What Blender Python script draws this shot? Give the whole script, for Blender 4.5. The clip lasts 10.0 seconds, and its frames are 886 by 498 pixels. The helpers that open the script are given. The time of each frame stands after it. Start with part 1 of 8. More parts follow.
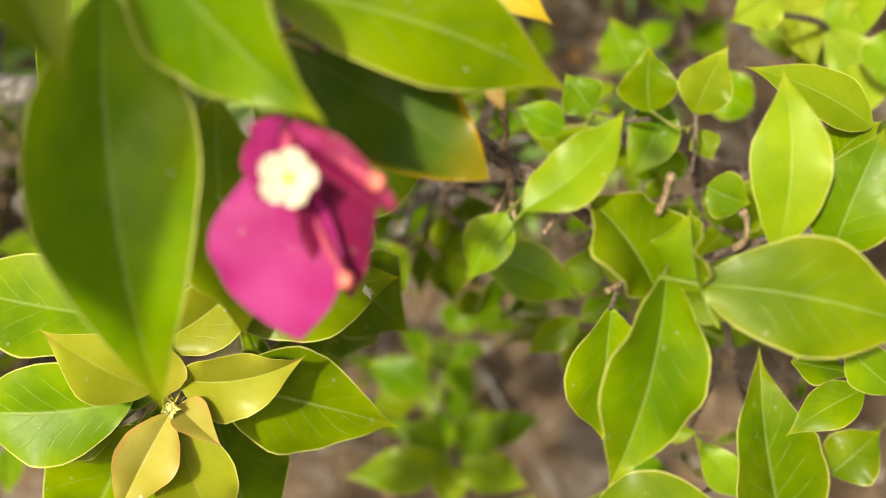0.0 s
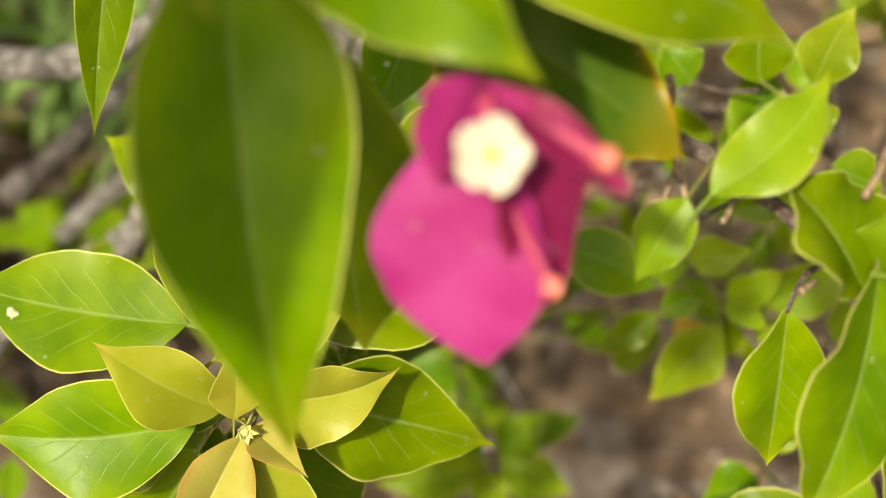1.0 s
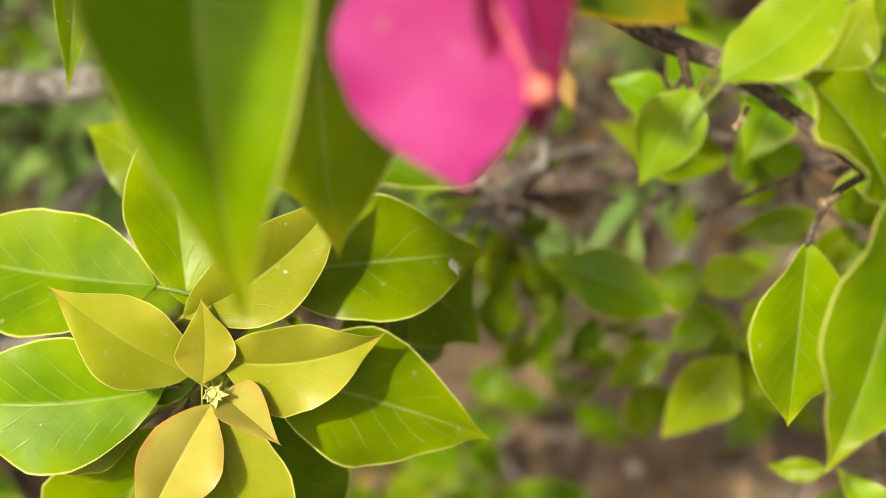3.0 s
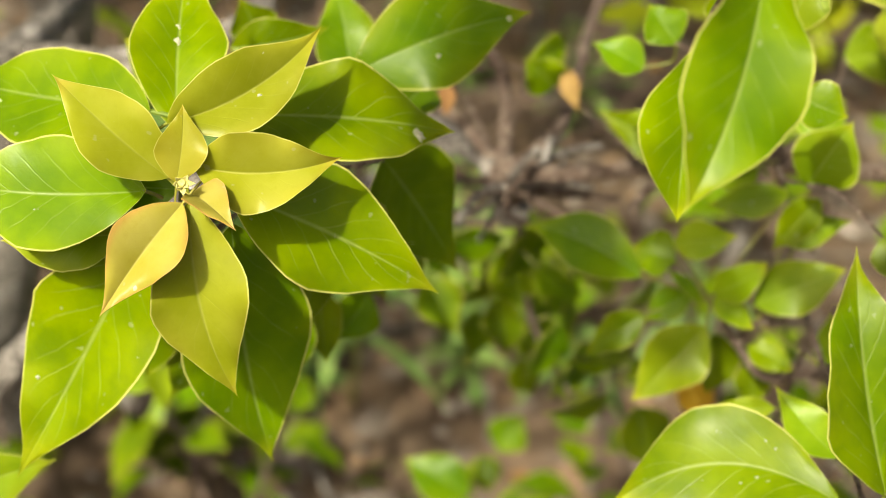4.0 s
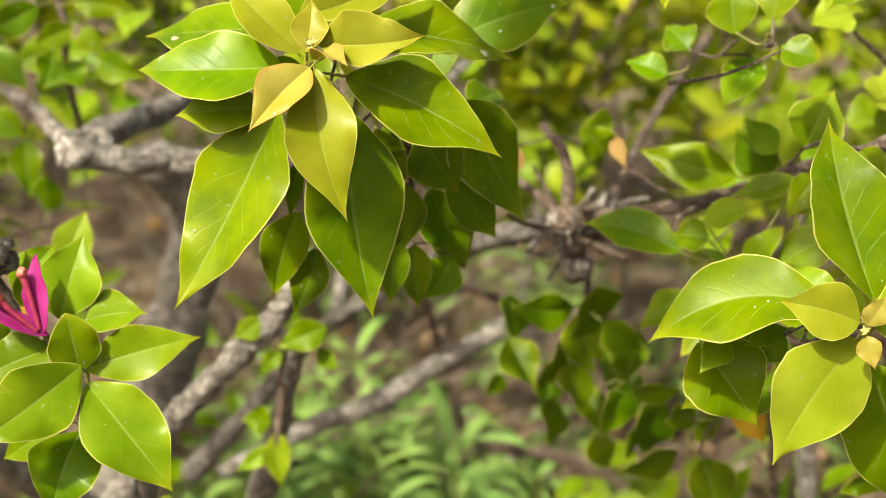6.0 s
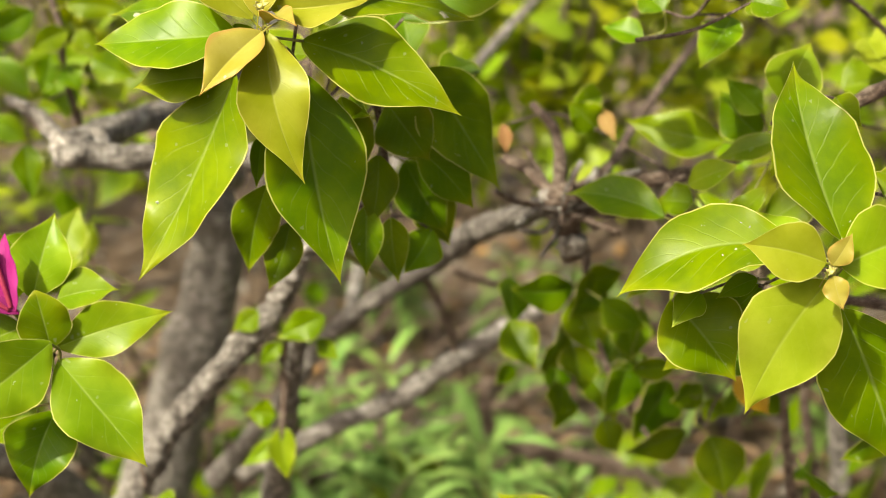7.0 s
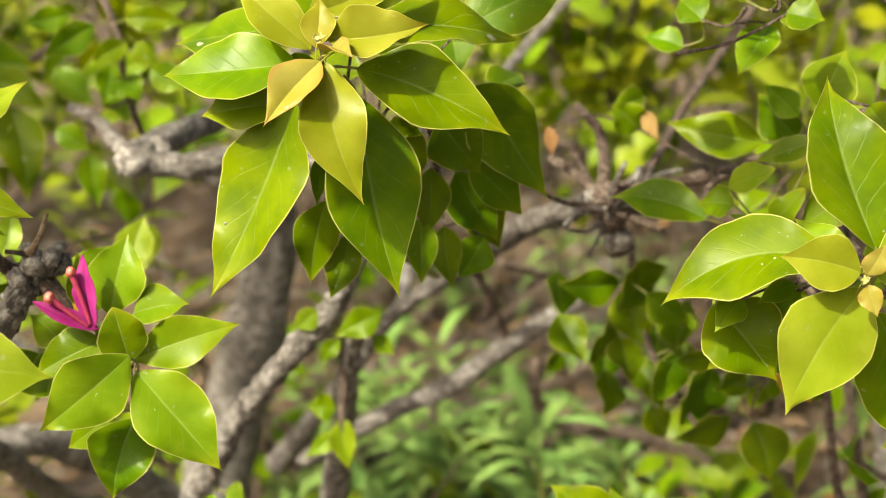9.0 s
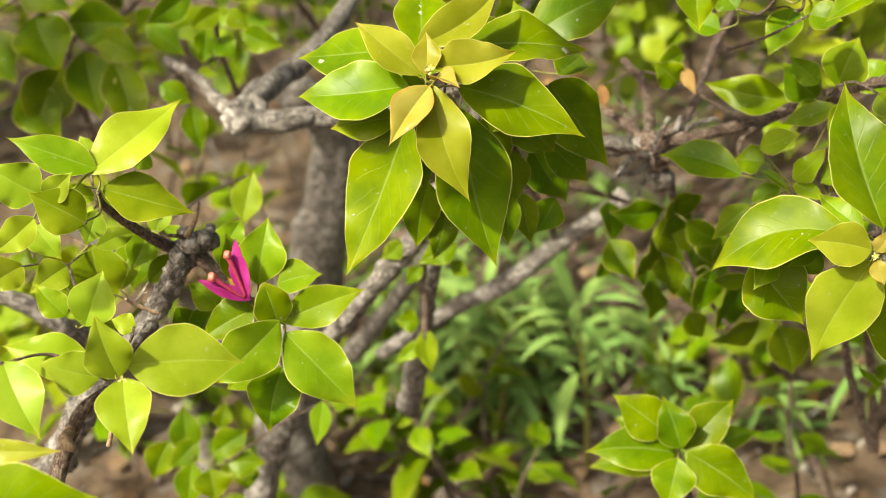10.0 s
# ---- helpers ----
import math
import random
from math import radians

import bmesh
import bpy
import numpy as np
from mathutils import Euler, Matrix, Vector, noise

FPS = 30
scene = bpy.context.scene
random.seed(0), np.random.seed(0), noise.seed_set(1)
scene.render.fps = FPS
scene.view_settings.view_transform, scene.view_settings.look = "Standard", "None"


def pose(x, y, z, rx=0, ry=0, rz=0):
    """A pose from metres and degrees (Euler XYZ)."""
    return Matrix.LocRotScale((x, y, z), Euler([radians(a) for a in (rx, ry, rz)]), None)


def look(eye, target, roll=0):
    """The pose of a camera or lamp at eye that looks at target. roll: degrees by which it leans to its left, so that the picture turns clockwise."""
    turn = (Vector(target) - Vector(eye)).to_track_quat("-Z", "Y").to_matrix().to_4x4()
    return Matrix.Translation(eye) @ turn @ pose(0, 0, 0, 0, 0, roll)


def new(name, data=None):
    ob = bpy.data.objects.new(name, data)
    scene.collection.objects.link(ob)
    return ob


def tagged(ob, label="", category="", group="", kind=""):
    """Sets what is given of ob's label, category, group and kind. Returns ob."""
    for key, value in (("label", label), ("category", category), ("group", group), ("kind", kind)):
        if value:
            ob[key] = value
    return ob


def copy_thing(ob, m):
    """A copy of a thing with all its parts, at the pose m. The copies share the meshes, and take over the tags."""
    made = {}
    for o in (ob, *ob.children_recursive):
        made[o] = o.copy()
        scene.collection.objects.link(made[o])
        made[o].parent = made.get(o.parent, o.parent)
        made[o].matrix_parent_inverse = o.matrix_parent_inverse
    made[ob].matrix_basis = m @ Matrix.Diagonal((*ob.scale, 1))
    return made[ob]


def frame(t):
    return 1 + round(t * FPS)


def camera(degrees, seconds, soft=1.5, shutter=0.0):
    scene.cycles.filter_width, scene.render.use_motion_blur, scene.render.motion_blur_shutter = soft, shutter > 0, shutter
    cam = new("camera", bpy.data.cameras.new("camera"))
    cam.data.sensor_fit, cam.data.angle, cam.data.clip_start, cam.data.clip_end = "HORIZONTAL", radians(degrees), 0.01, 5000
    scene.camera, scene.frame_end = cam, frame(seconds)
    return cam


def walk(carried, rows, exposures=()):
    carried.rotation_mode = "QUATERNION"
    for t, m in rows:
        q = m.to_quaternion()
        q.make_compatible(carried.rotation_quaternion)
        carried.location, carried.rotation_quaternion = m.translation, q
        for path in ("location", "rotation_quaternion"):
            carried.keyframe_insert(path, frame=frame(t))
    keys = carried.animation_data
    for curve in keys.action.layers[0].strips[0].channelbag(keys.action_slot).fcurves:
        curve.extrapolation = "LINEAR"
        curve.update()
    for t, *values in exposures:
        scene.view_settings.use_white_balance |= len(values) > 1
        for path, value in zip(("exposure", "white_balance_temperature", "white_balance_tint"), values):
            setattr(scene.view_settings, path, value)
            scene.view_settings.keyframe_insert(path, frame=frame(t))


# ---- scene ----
cam = camera(36.87, 10.0, soft=0.6)
cam.data.dof.use_dof, cam.data.dof.aperture_fstop = True, 10.0
PATH = [
    (0, (0.0101, -0.0156, 1.0417), (-0.0059, 0.3016, 0.6555), 5.05),
    (0.5, (-0.0157, 0.0004, 1.0205), (-0.0235, 0.3156, 0.6325), 6.06),
    (1, (-0.0284, 0.0155, 0.9997), (-0.0279, 0.3297, 0.6107), 6.85),
    (1.5, (-0.0320, 0.0269, 0.9871), (-0.0266, 0.3423, 0.5992), 6.37),
    (2, (-0.0307, 0.0341, 0.9653), (-0.0246, 0.3448, 0.5737), 5.73),
    (2.1, (-0.0292, 0.0280, 0.9586), (-0.0243, 0.3488, 0.5751), 6.73),
    (3.3, (-0.0071, -0.0210, 0.9532), (-0.0308, 0.3398, 0.6079), 5.61),
    (3.5, (0.0044, -0.0449, 0.9434), (-0.0312, 0.3250, 0.6089), 5.70),
    (4, (0.0307, -0.0742, 0.9178), (-0.0282, 0.3230, 0.6200), 6.40),
    (4.5, (0.0391, -0.1105, 0.8946), (-0.0397, 0.3110, 0.6374), 6.51),
    (5, (0.0439, -0.1446, 0.8673), (-0.0506, 0.2963, 0.6511), 5.84),
    (5.2, (0.0461, -0.1660, 0.8526), (-0.0541, 0.2808, 0.6516), 5.14),
    (6.3, (0.1027, -0.2386, 0.7974), (-0.0288, 0.2224, 0.6555), 0.92),
    (6.5, (0.1117, -0.2381, 0.7907), (-0.0254, 0.2220, 0.6512), 0.31),
    (7, (0.1179, -0.2251, 0.7850), (-0.0287, 0.2320, 0.6451), -1.03),
    (7.5, (0.1128, -0.2271, 0.7901), (-0.0387, 0.2280, 0.6491), -1.54),
    (8, (0.1188, -0.2295, 0.7945), (-0.0367, 0.2239, 0.6521), -1.93),
    (8.5, (0.1319, -0.2298, 0.8026), (-0.0277, 0.2216, 0.6583), -2.32),
    (9, (0.1215, -0.2440, 0.8083), (-0.0401, 0.2042, 0.6565), -2.87),
    (9.5, (0.1152, -0.2753, 0.8338), (-0.0464, 0.1645, 0.6592), -4.12),
    (10, (0.1187, -0.3286, 0.9098), (-0.0411, 0.0939, 0.6956), -5.39),
]
walk(cam, [(t, look(eye, target, roll)) for t, eye, target, roll in PATH], [(0, 0.40, 7800, 2), (2.2, 0.33, 7800, 2), (3.5, 0.56, 7800, 2), (6, 0.71, 7800, 2), (10, 0.71, 7800, 2)])

# ---- light ----
SUN_TO = Vector((-0.29, -0.55, 0.785)).normalized()
world = bpy.data.worlds.new("sky")
scene.world = world
world.use_nodes = True
wn = world.node_tree
sky = wn.nodes.new("ShaderNodeTexSky")
sky.sky_type, sky.sun_disc = "NISHITA", False
sky.sun_elevation, sky.sun_rotation = math.asin(SUN_TO.z), math.atan2(SUN_TO.x, SUN_TO.y)
sky.air_density, sky.dust_density, sky.ozone_density = 0.5, 8.0, 0.3
wn.links.new(sky.outputs[0], wn.nodes["Background"].inputs["Color"])
wn.nodes["Background"].inputs["Strength"].default_value = 0.150
sun = new("sun", bpy.data.lights.new("sun", "SUN"))
sun.data.energy, sun.data.angle, sun.data.color = 5.2, radians(2.2), (1.0, 0.955, 0.88)
sun.matrix_basis = Matrix.Translation((0, 0, 6)) @ SUN_TO.to_track_quat("Z", "Y").to_matrix().to_4x4()


# ---- materials ----
class Nodes:
    """Short hand for one material's node tree."""

    def __init__(self, name):
        self.mat = bpy.data.materials.new(name)
        self.mat.use_nodes = True
        self.tree = self.mat.node_tree
        self.tree.nodes.clear()

    def add(self, kind, **values):
        node = self.tree.nodes.new("ShaderNode" + kind)
        for key, value in values.items():
            node.inputs[key.replace("_", " ")].default_value = value
        return node

    def link(self, a, b):
        self.tree.links.new(a, b)

    def math(self, op, a, b=None, c=None, clamp=False):
        node = self.tree.nodes.new("ShaderNodeMath")
        node.operation, node.use_clamp = op, clamp
        for n, v in enumerate((a, b, c)):
            if v is None:
                continue
            if isinstance(v, (int, float)):
                node.inputs[n].default_value = v
            else:
                self.link(v, node.inputs[n])
        return node.outputs[0]

    def step(self, v, lo, hi, a=0.0, b=1.0):
        node = self.tree.nodes.new("ShaderNodeMapRange")
        node.interpolation_type = "SMOOTHSTEP"
        self.link(v, node.inputs[0])
        for n, x in zip((1, 2, 3, 4), (lo, hi, a, b)):
            node.inputs[n].default_value = x
        return node.outputs[0]

    def mix(self, fac, a, b, kind="MIX"):
        node = self.tree.nodes.new("ShaderNodeMix")
        node.data_type, node.blend_type = "RGBA", kind
        for slot, v in ((0, fac), (6, a), (7, b)):
            if isinstance(v, (int, float)):
                node.inputs[slot].default_value = v
            elif isinstance(v, tuple):
                node.inputs[slot].default_value = (*v, 1)
            else:
                self.link(v, node.inputs[slot])
        return node.outputs[2]

    def noise(self, scale, detail=3.0, where=None, rough=0.55):
        node = self.add("TexNoise", Scale=scale, Detail=detail, Roughness=rough)
        if where is not None:
            self.link(where, node.inputs["Vector"])
        return node.outputs["Fac"]

    def bump(self, height, strength, distance, under=None):
        node = self.add("Bump", Strength=strength, Distance=distance)
        self.link(height, node.inputs["Height"])
        if under is not None:
            self.link(under, node.inputs["Normal"])
        return node.outputs[0]

    def out(self, shader):
        self.link(shader, self.add("OutputMaterial").inputs[0])
        return self.mat


def leaf_material(name, deep, light, margin, rib, through_colour, share=0.45, gloss=0.37, veins=1.0, blotch=0.0, blotch_colour=(0.3, 0.2, 0.02), rim=(0.64, 0.62, 0.20)):
    """A waxy leaf: pale midrib and side veins, thin yellowish margin, mottled blade, light passing through."""
    n = Nodes(name)
    uv = n.add("TexCoord")
    sep = n.add("SeparateXYZ")
    n.link(uv.outputs["UV"], sep.inputs[0])
    s = sep.outputs[0]
    v = n.math("ABSOLUTE", n.math("MULTIPLY_ADD", sep.outputs[1], 2.0, -1.0))
    info = n.add("ObjectInfo").outputs["Random"]
    where = n.add("VectorMath")
    where.operation = "MULTIPLY_ADD"
    n.link(uv.outputs["Object"], where.inputs[0])
    where.inputs[1].default_value = (1, 1, 1)
    shift = n.add("CombineXYZ")
    n.link(n.math("MULTIPLY", info, 37.0), shift.inputs[0])
    n.link(shift.outputs[0], where.inputs[2])
    at = where.outputs[0]
    wide = n.noise(55, 3, at)
    fine = n.noise(900, 2, at)
    body = n.mix(n.step(wide, 0.35, 0.68), deep, light)
    tint = n.add("HueSaturation")
    n.link(body, tint.inputs["Color"])
    n.link(n.math("MULTIPLY_ADD", info, 0.035, 0.483), tint.inputs["Hue"])
    n.link(n.math("MULTIPLY_ADD", n.math("FRACT", n.math("MULTIPLY", info, 7.3)), 0.34, 0.83), tint.inputs["Value"])
    body = tint.outputs[0]
    # side veins run from the midrib towards the tip
    run = n.math("SUBTRACT", n.math("MULTIPLY", s, 8.0), n.math("MULTIPLY", n.math("POWER", v, 0.8), 2.3))
    wob = n.math("MULTIPLY_ADD", wide, 0.9, run)
    wave = n.math("ABSOLUTE", n.math("SUBTRACT", n.math("FRACT", wob), 0.5))
    vein = n.math("MULTIPLY", n.math("MULTIPLY", n.step(wave, 0.0, 0.07, 1.0, 0.0), n.step(n.noise(120, 2, at), 0.35, 0.65, 0.35, 1.0)), n.step(v, 0.50, 0.90, 1.0, 0.0))
    body = n.mix(n.math("MULTIPLY", vein, 0.16 * veins), body, rib)
    mid = n.step(v, 0.004, 0.055, 1.0, 0.0)
    body = n.mix(n.math("MULTIPLY", mid, n.step(s, 0.75, 1.0, 0.26, 0.08)), body, rib)
    if blotch:
        body = n.mix(n.math("MULTIPLY", n.step(n.math("MULTIPLY_ADD", wide, 0.5, n.math("MULTIPLY", n.math("POWER", v, 2.0), 0.6)), 0.60, 0.9), blotch), body, blotch_colour)
    body = n.mix(n.math("MULTIPLY", n.math("MULTIPLY", n.math("POWER", v, 2.2), n.step(wide, 0.3, 0.7, 0.1, 1.0)), 0.18), body, margin)
    body = n.mix(n.math("MULTIPLY", n.step(n.math("MULTIPLY_ADD", wide, 0.22, s), 0.90, 1.14), 0.55), body, margin)
    edge = n.step(v, 0.962, 0.984)
    body = n.mix(n.math("MULTIPLY", edge, 0.85), body, rim)
    scab = n.step(n.noise(210, 3, at, 0.6), 0.735, 0.755)
    body = n.mix(n.math("MULTIPLY", scab, 0.65), body, (0.60, 0.58, 0.50))
    speck = n.step(n.noise(330, 1, at), 0.74, 0.775)
    body = n.mix(n.math("MULTIPLY", speck, 0.30), body, (0.42, 0.42, 0.30))
    mottle = n.noise(240, 4, at, 0.65)
    body = n.mix(n.math("MULTIPLY", n.step(mottle, 0.42, 0.66), 0.22), body, light)
    body = n.mix(n.math("MULTIPLY", n.step(mottle, 0.30, 0.48, 1.0, 0.0), 0.24), body, deep)
    body = n.mix(n.math("MULTIPLY_ADD", fine, 0.16, -0.08), body, (0.0, 0.0, 0.0))
    relief = n.math("ADD", n.math("MULTIPLY_ADD", mottle, 0.35, n.math("MULTIPLY", vein, -0.20 * veins)), n.math("MULTIPLY_ADD", wide, 0.9, n.math("MULTIPLY", mid, -0.25)))
    rough_bump = n.bump(fine, 0.08, 0.0002)
    normal = n.bump(relief, 0.32, 0.0007, rough_bump)
    face = n.add("BsdfPrincipled", IOR=1.45, Specular_IOR_Level=0.17)
    n.link(body, face.inputs["Base Color"])
    n.link(n.math("MULTIPLY_ADD", fine, 0.16, gloss - 0.12), face.inputs["Roughness"])
    n.link(normal, face.inputs["Normal"])
    back = n.add("BsdfTranslucent")
    glow = n.mix(0.55, body, through_colour)
    n.link(glow, back.inputs["Color"])
    n.link(normal, back.inputs["Normal"])
    both = n.add("MixShader", Fac=share)
    n.link(face.outputs[0], both.inputs[1])
    n.link(back.outputs[0], both.inputs[2])
    return n.out(both.outputs[0])


GREEN = leaf_material("green_leaf", (0.090, 0.178, 0.003), (0.164, 0.272, 0.004), (0.44, 0.43, 0.02), (0.46, 0.53, 0.20), (0.300, 0.445, 0.005))
MATURE = leaf_material("mature_leaf", (0.080, 0.162, 0.003), (0.145, 0.242, 0.004), (0.42, 0.39, 0.02), (0.39, 0.46, 0.17), (0.270, 0.395, 0.005), blotch=0.10)
LIME = leaf_material("lime_leaf", (0.142, 0.248, 0.007), (0.216, 0.328, 0.014), (0.48, 0.45, 0.03), (0.46, 0.53, 0.18), (0.345, 0.445, 0.012), veins=0.7)
YOUNG = leaf_material("young_yellow_leaf", (0.260, 0.288, 0.018), (0.342, 0.364, 0.046), (0.46, 0.31, 0.05), (0.46, 0.46, 0.14), (0.50, 0.49, 0.020), veins=0.4, share=0.45)
BLUSH = leaf_material("blushing_leaf", (0.285, 0.248, 0.036), (0.360, 0.315, 0.078), (0.46, 0.22, 0.10), (0.44, 0.40, 0.18), (0.46, 0.34, 0.03), veins=0.3, share=0.40, blotch=0.6, blotch_colour=(0.46, 0.22, 0.06), rim=(0.56, 0.36, 0.12))
OLIVE = leaf_material("olive_leaf", (0.218, 0.262, 0.012), (0.296, 0.332, 0.030), (0.46, 0.38, 0.04), (0.42, 0.43, 0.14), (0.45, 0.45, 0.014), veins=0.5, share=0.44)
# pale young-leaf green; further back its brightness stands in for sun
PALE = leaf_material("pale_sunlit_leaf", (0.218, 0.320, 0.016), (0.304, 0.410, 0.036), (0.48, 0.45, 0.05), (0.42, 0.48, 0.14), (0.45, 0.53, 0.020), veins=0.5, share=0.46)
# sunlit glow of the back foliage, put into base and through colour
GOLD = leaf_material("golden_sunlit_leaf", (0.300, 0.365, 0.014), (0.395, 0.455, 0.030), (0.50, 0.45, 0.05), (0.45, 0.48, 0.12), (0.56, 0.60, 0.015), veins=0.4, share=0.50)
AGEING = leaf_material("ageing_leaf", (0.056, 0.112, 0.004), (0.094, 0.150, 0.006), (0.46, 0.27, 0.01), (0.20, 0.26, 0.05), (0.20, 0.30, 0.004), blotch=1.0, blotch_colour=(0.42, 0.25, 0.006), rim=(0.55, 0.30, 0.02))
DRY = leaf_material("dry_leaf", (0.23, 0.125, 0.045), (0.34, 0.21, 0.085), (0.30, 0.15, 0.05), (0.45, 0.33, 0.18), (0.45, 0.25, 0.07), share=0.2, gloss=0.7, blotch=0.4, blotch_colour=(0.20, 0.10, 0.035), rim=(0.30, 0.16, 0.06))
LITTER = leaf_material("weathered_litter", (0.130, 0.088, 0.052), (0.235, 0.168, 0.108), (0.20, 0.13, 0.08), (0.30, 0.23, 0.16), (0.20, 0.13, 0.07), share=0.12, gloss=0.75, blotch=0.4, blotch_colour=(0.12, 0.075, 0.042), rim=(0.20, 0.14, 0.09))
YELLOWED = leaf_material("yellowed_leaf", (0.40, 0.285, 0.02), (0.48, 0.36, 0.04), (0.45, 0.22, 0.02), (0.60, 0.50, 0.2), (0.70, 0.42, 0.02), blotch=0.3)
BRACT = leaf_material("magenta_bract", (0.245, 0.009, 0.120), (0.315, 0.034, 0.190), (0.30, 0.016, 0.15), (0.32, 0.03, 0.15), (0.36, 0.012, 0.20), share=0.28, gloss=0.6, veins=0.6, rim=(0.36, 0.03, 0.18))
# darker bract with faded blotches; its dark tone doubles as painted shade
BRACT_OLD_SHADED = leaf_material("fading_bract", (0.205, 0.006, 0.078), (0.265, 0.018, 0.115), (0.30, 0.03, 0.10), (0.36, 0.10, 0.09), (0.36, 0.010, 0.11), share=0.28, gloss=0.6, veins=0.6, blotch=0.3, blotch_colour=(0.42, 0.10, 0.08), rim=(0.34, 0.05, 0.12))
WEED = leaf_material("weed_blade", (0.205, 0.360, 0.090), (0.290, 0.450, 0.140), (0.13, 0.22, 0.06), (0.18, 0.28, 0.10), (0.20, 0.42, 0.08), share=0.40, gloss=0.5, veins=0.3, rim=(0.24, 0.36, 0.12))


def bark_material(name, dark, light, pale, scale=1.0):
    """Weathered bark: stringy ridges along the stem, pale flakes, dark cracks."""
    n = Nodes(name)
    co = n.add("TexCoord")
    stretch = n.add("Mapping")
    stretch.inputs["Scale"].default_value = (1, 1, 1)
    n.link(co.outputs["UV"], stretch.inputs[0])
    ridge = n.noise(1.0, 6, stretch.outputs[0], 0.68)
    lump = n.noise(70 * scale, 5, co.outputs["Object"], 0.65)
    grit = n.noise(600 * scale, 3, co.outputs["Object"])
    body = n.mix(n.step(ridge, 0.40, 0.60), dark, light)
    body = n.mix(n.math("MULTIPLY", n.step(lump, 0.50, 0.70), 0.75), body, pale)
    body = n.mix(n.math("MULTIPLY", n.step(lump, 0.34, 0.42, 1.0, 0.0), 0.6), body, dark)
    flake = n.noise(230 * scale, 4, co.outputs["Object"], 0.6)
    body = n.mix(n.math("MULTIPLY", n.step(flake, 0.54, 0.60), 0.5), body, pale)
    body = n.mix(n.math("MULTIPLY", n.step(flake, 0.38, 0.44, 1.0, 0.0), 0.6), body, dark)
    height = n.math("ADD", n.math("MULTIPLY_ADD", flake, 0.6, ridge), n.math("MULTIPLY_ADD", lump, 0.8, n.math("MULTIPLY", grit, 0.25)))
    face = n.add("BsdfPrincipled", Roughness=0.92)
    n.link(body, face.inputs["Base Color"])
    n.link(n.bump(height, 1.0, 0.004), face.inputs["Normal"])
    return n.out(face.outputs[0])


BARK = bark_material("grey_bark", (0.070, 0.062, 0.056), (0.285, 0.262, 0.242), (0.55, 0.53, 0.51))
TWIG = bark_material("brown_twig", (0.070, 0.045, 0.034), (0.175, 0.120, 0.094), (0.37, 0.30, 0.245), 2.0)
# darker copy of the grey bark, with shade put into its colour
BARK_SHADED = bark_material("dark_weathered_bark", (0.050, 0.044, 0.040), (0.175, 0.158, 0.144), (0.40, 0.38, 0.36))
PALE_TWIG = bark_material("bleached_twig", (0.30, 0.27, 0.23), (0.55, 0.52, 0.46), (0.72, 0.69, 0.62), 2.0)


def plain_material(name, a, b, rough=0.6, scale=300, share=0.0, bump=0.3):
    n = Nodes(name)
    co = n.add("TexCoord").outputs["Object"]
    mott = n.noise(scale, 4, co)
    col = n.mix(n.step(mott, 0.3, 0.7), a, b)
    face = n.add("BsdfPrincipled", Roughness=rough)
    n.link(col, face.inputs["Base Color"])
    n.link(n.bump(mott, bump, 0.0004), face.inputs["Normal"])
    if not share:
        return n.out(face.outputs[0])
    back = n.add("BsdfTranslucent")
    n.link(col, back.inputs["Color"])
    both = n.add("MixShader", Fac=share)
    n.link(face.outputs[0], both.inputs[1])
    n.link(back.outputs[0], both.inputs[2])
    return n.out(both.outputs[0])


STALK = plain_material("green_stalk", (0.110, 0.145, 0.022), (0.190, 0.165, 0.045), 0.5, 400)
HUSK = plain_material("dry_flower_stalk", (0.13, 0.085, 0.05), (0.32, 0.23, 0.15), 0.85, 700, bump=0.8)
TUBE = plain_material("crimson_flower_tube", (0.29, 0.020, 0.080), (0.38, 0.044, 0.092), 0.5, 500, 0.2)
CORAL = plain_material("coral_bud_tip", (0.58, 0.13, 0.11), (0.66, 0.21, 0.16), 0.5, 500, 0.2)
STAR = plain_material("cream_white_flower", (0.50, 0.45, 0.34), (0.57, 0.53, 0.43), 0.5, 700, 0.25)
STAR_EYE = plain_material("yellow_flower_eye", (0.62, 0.44, 0.08), (0.72, 0.56, 0.16), 0.6, 900)
BUD = plain_material("pale_green_bud", (0.30, 0.29, 0.07), (0.42, 0.40, 0.15), 0.6, 900, bump=0.8)


def soil_material():
    n = Nodes("dry_soil")
    co = n.add("TexCoord").outputs["Object"]
    big, mid, grit = n.noise(11.0, 5, co), n.noise(28, 6, co, 0.65), n.noise(230, 4, co)
    col = n.mix(n.step(big, 0.35, 0.65), (0.076, 0.051, 0.032), (0.138, 0.094, 0.060))
    stain = n.noise(19.0, 4, co, 0.6)
    col = n.mix(n.math("MULTIPLY", n.step(stain, 0.52, 0.62), 0.75), col, (0.190, 0.172, 0.158))
    col = n.mix(n.math("MULTIPLY", n.step(stain, 0.36, 0.44, 1.0, 0.0), 0.7), col, (0.080, 0.050, 0.030))
    col = n.mix(n.math("MULTIPLY", n.step(mid, 0.45, 0.72), 0.7), col, (0.260, 0.178, 0.112))
    col = n.mix(n.math("MULTIPLY", n.step(grit, 0.3, 0.45, 1.0, 0.0), 0.7), col, (0.060, 0.040, 0.026))
    face = n.add("BsdfPrincipled", Roughness=0.95)
    n.link(col, face.inputs["Base Color"])
    n.link(n.bump(n.math("MULTIPLY_ADD", mid, 1.5, grit), 0.9, 0.012), face.inputs["Normal"])
    return n.out(face.outputs[0])


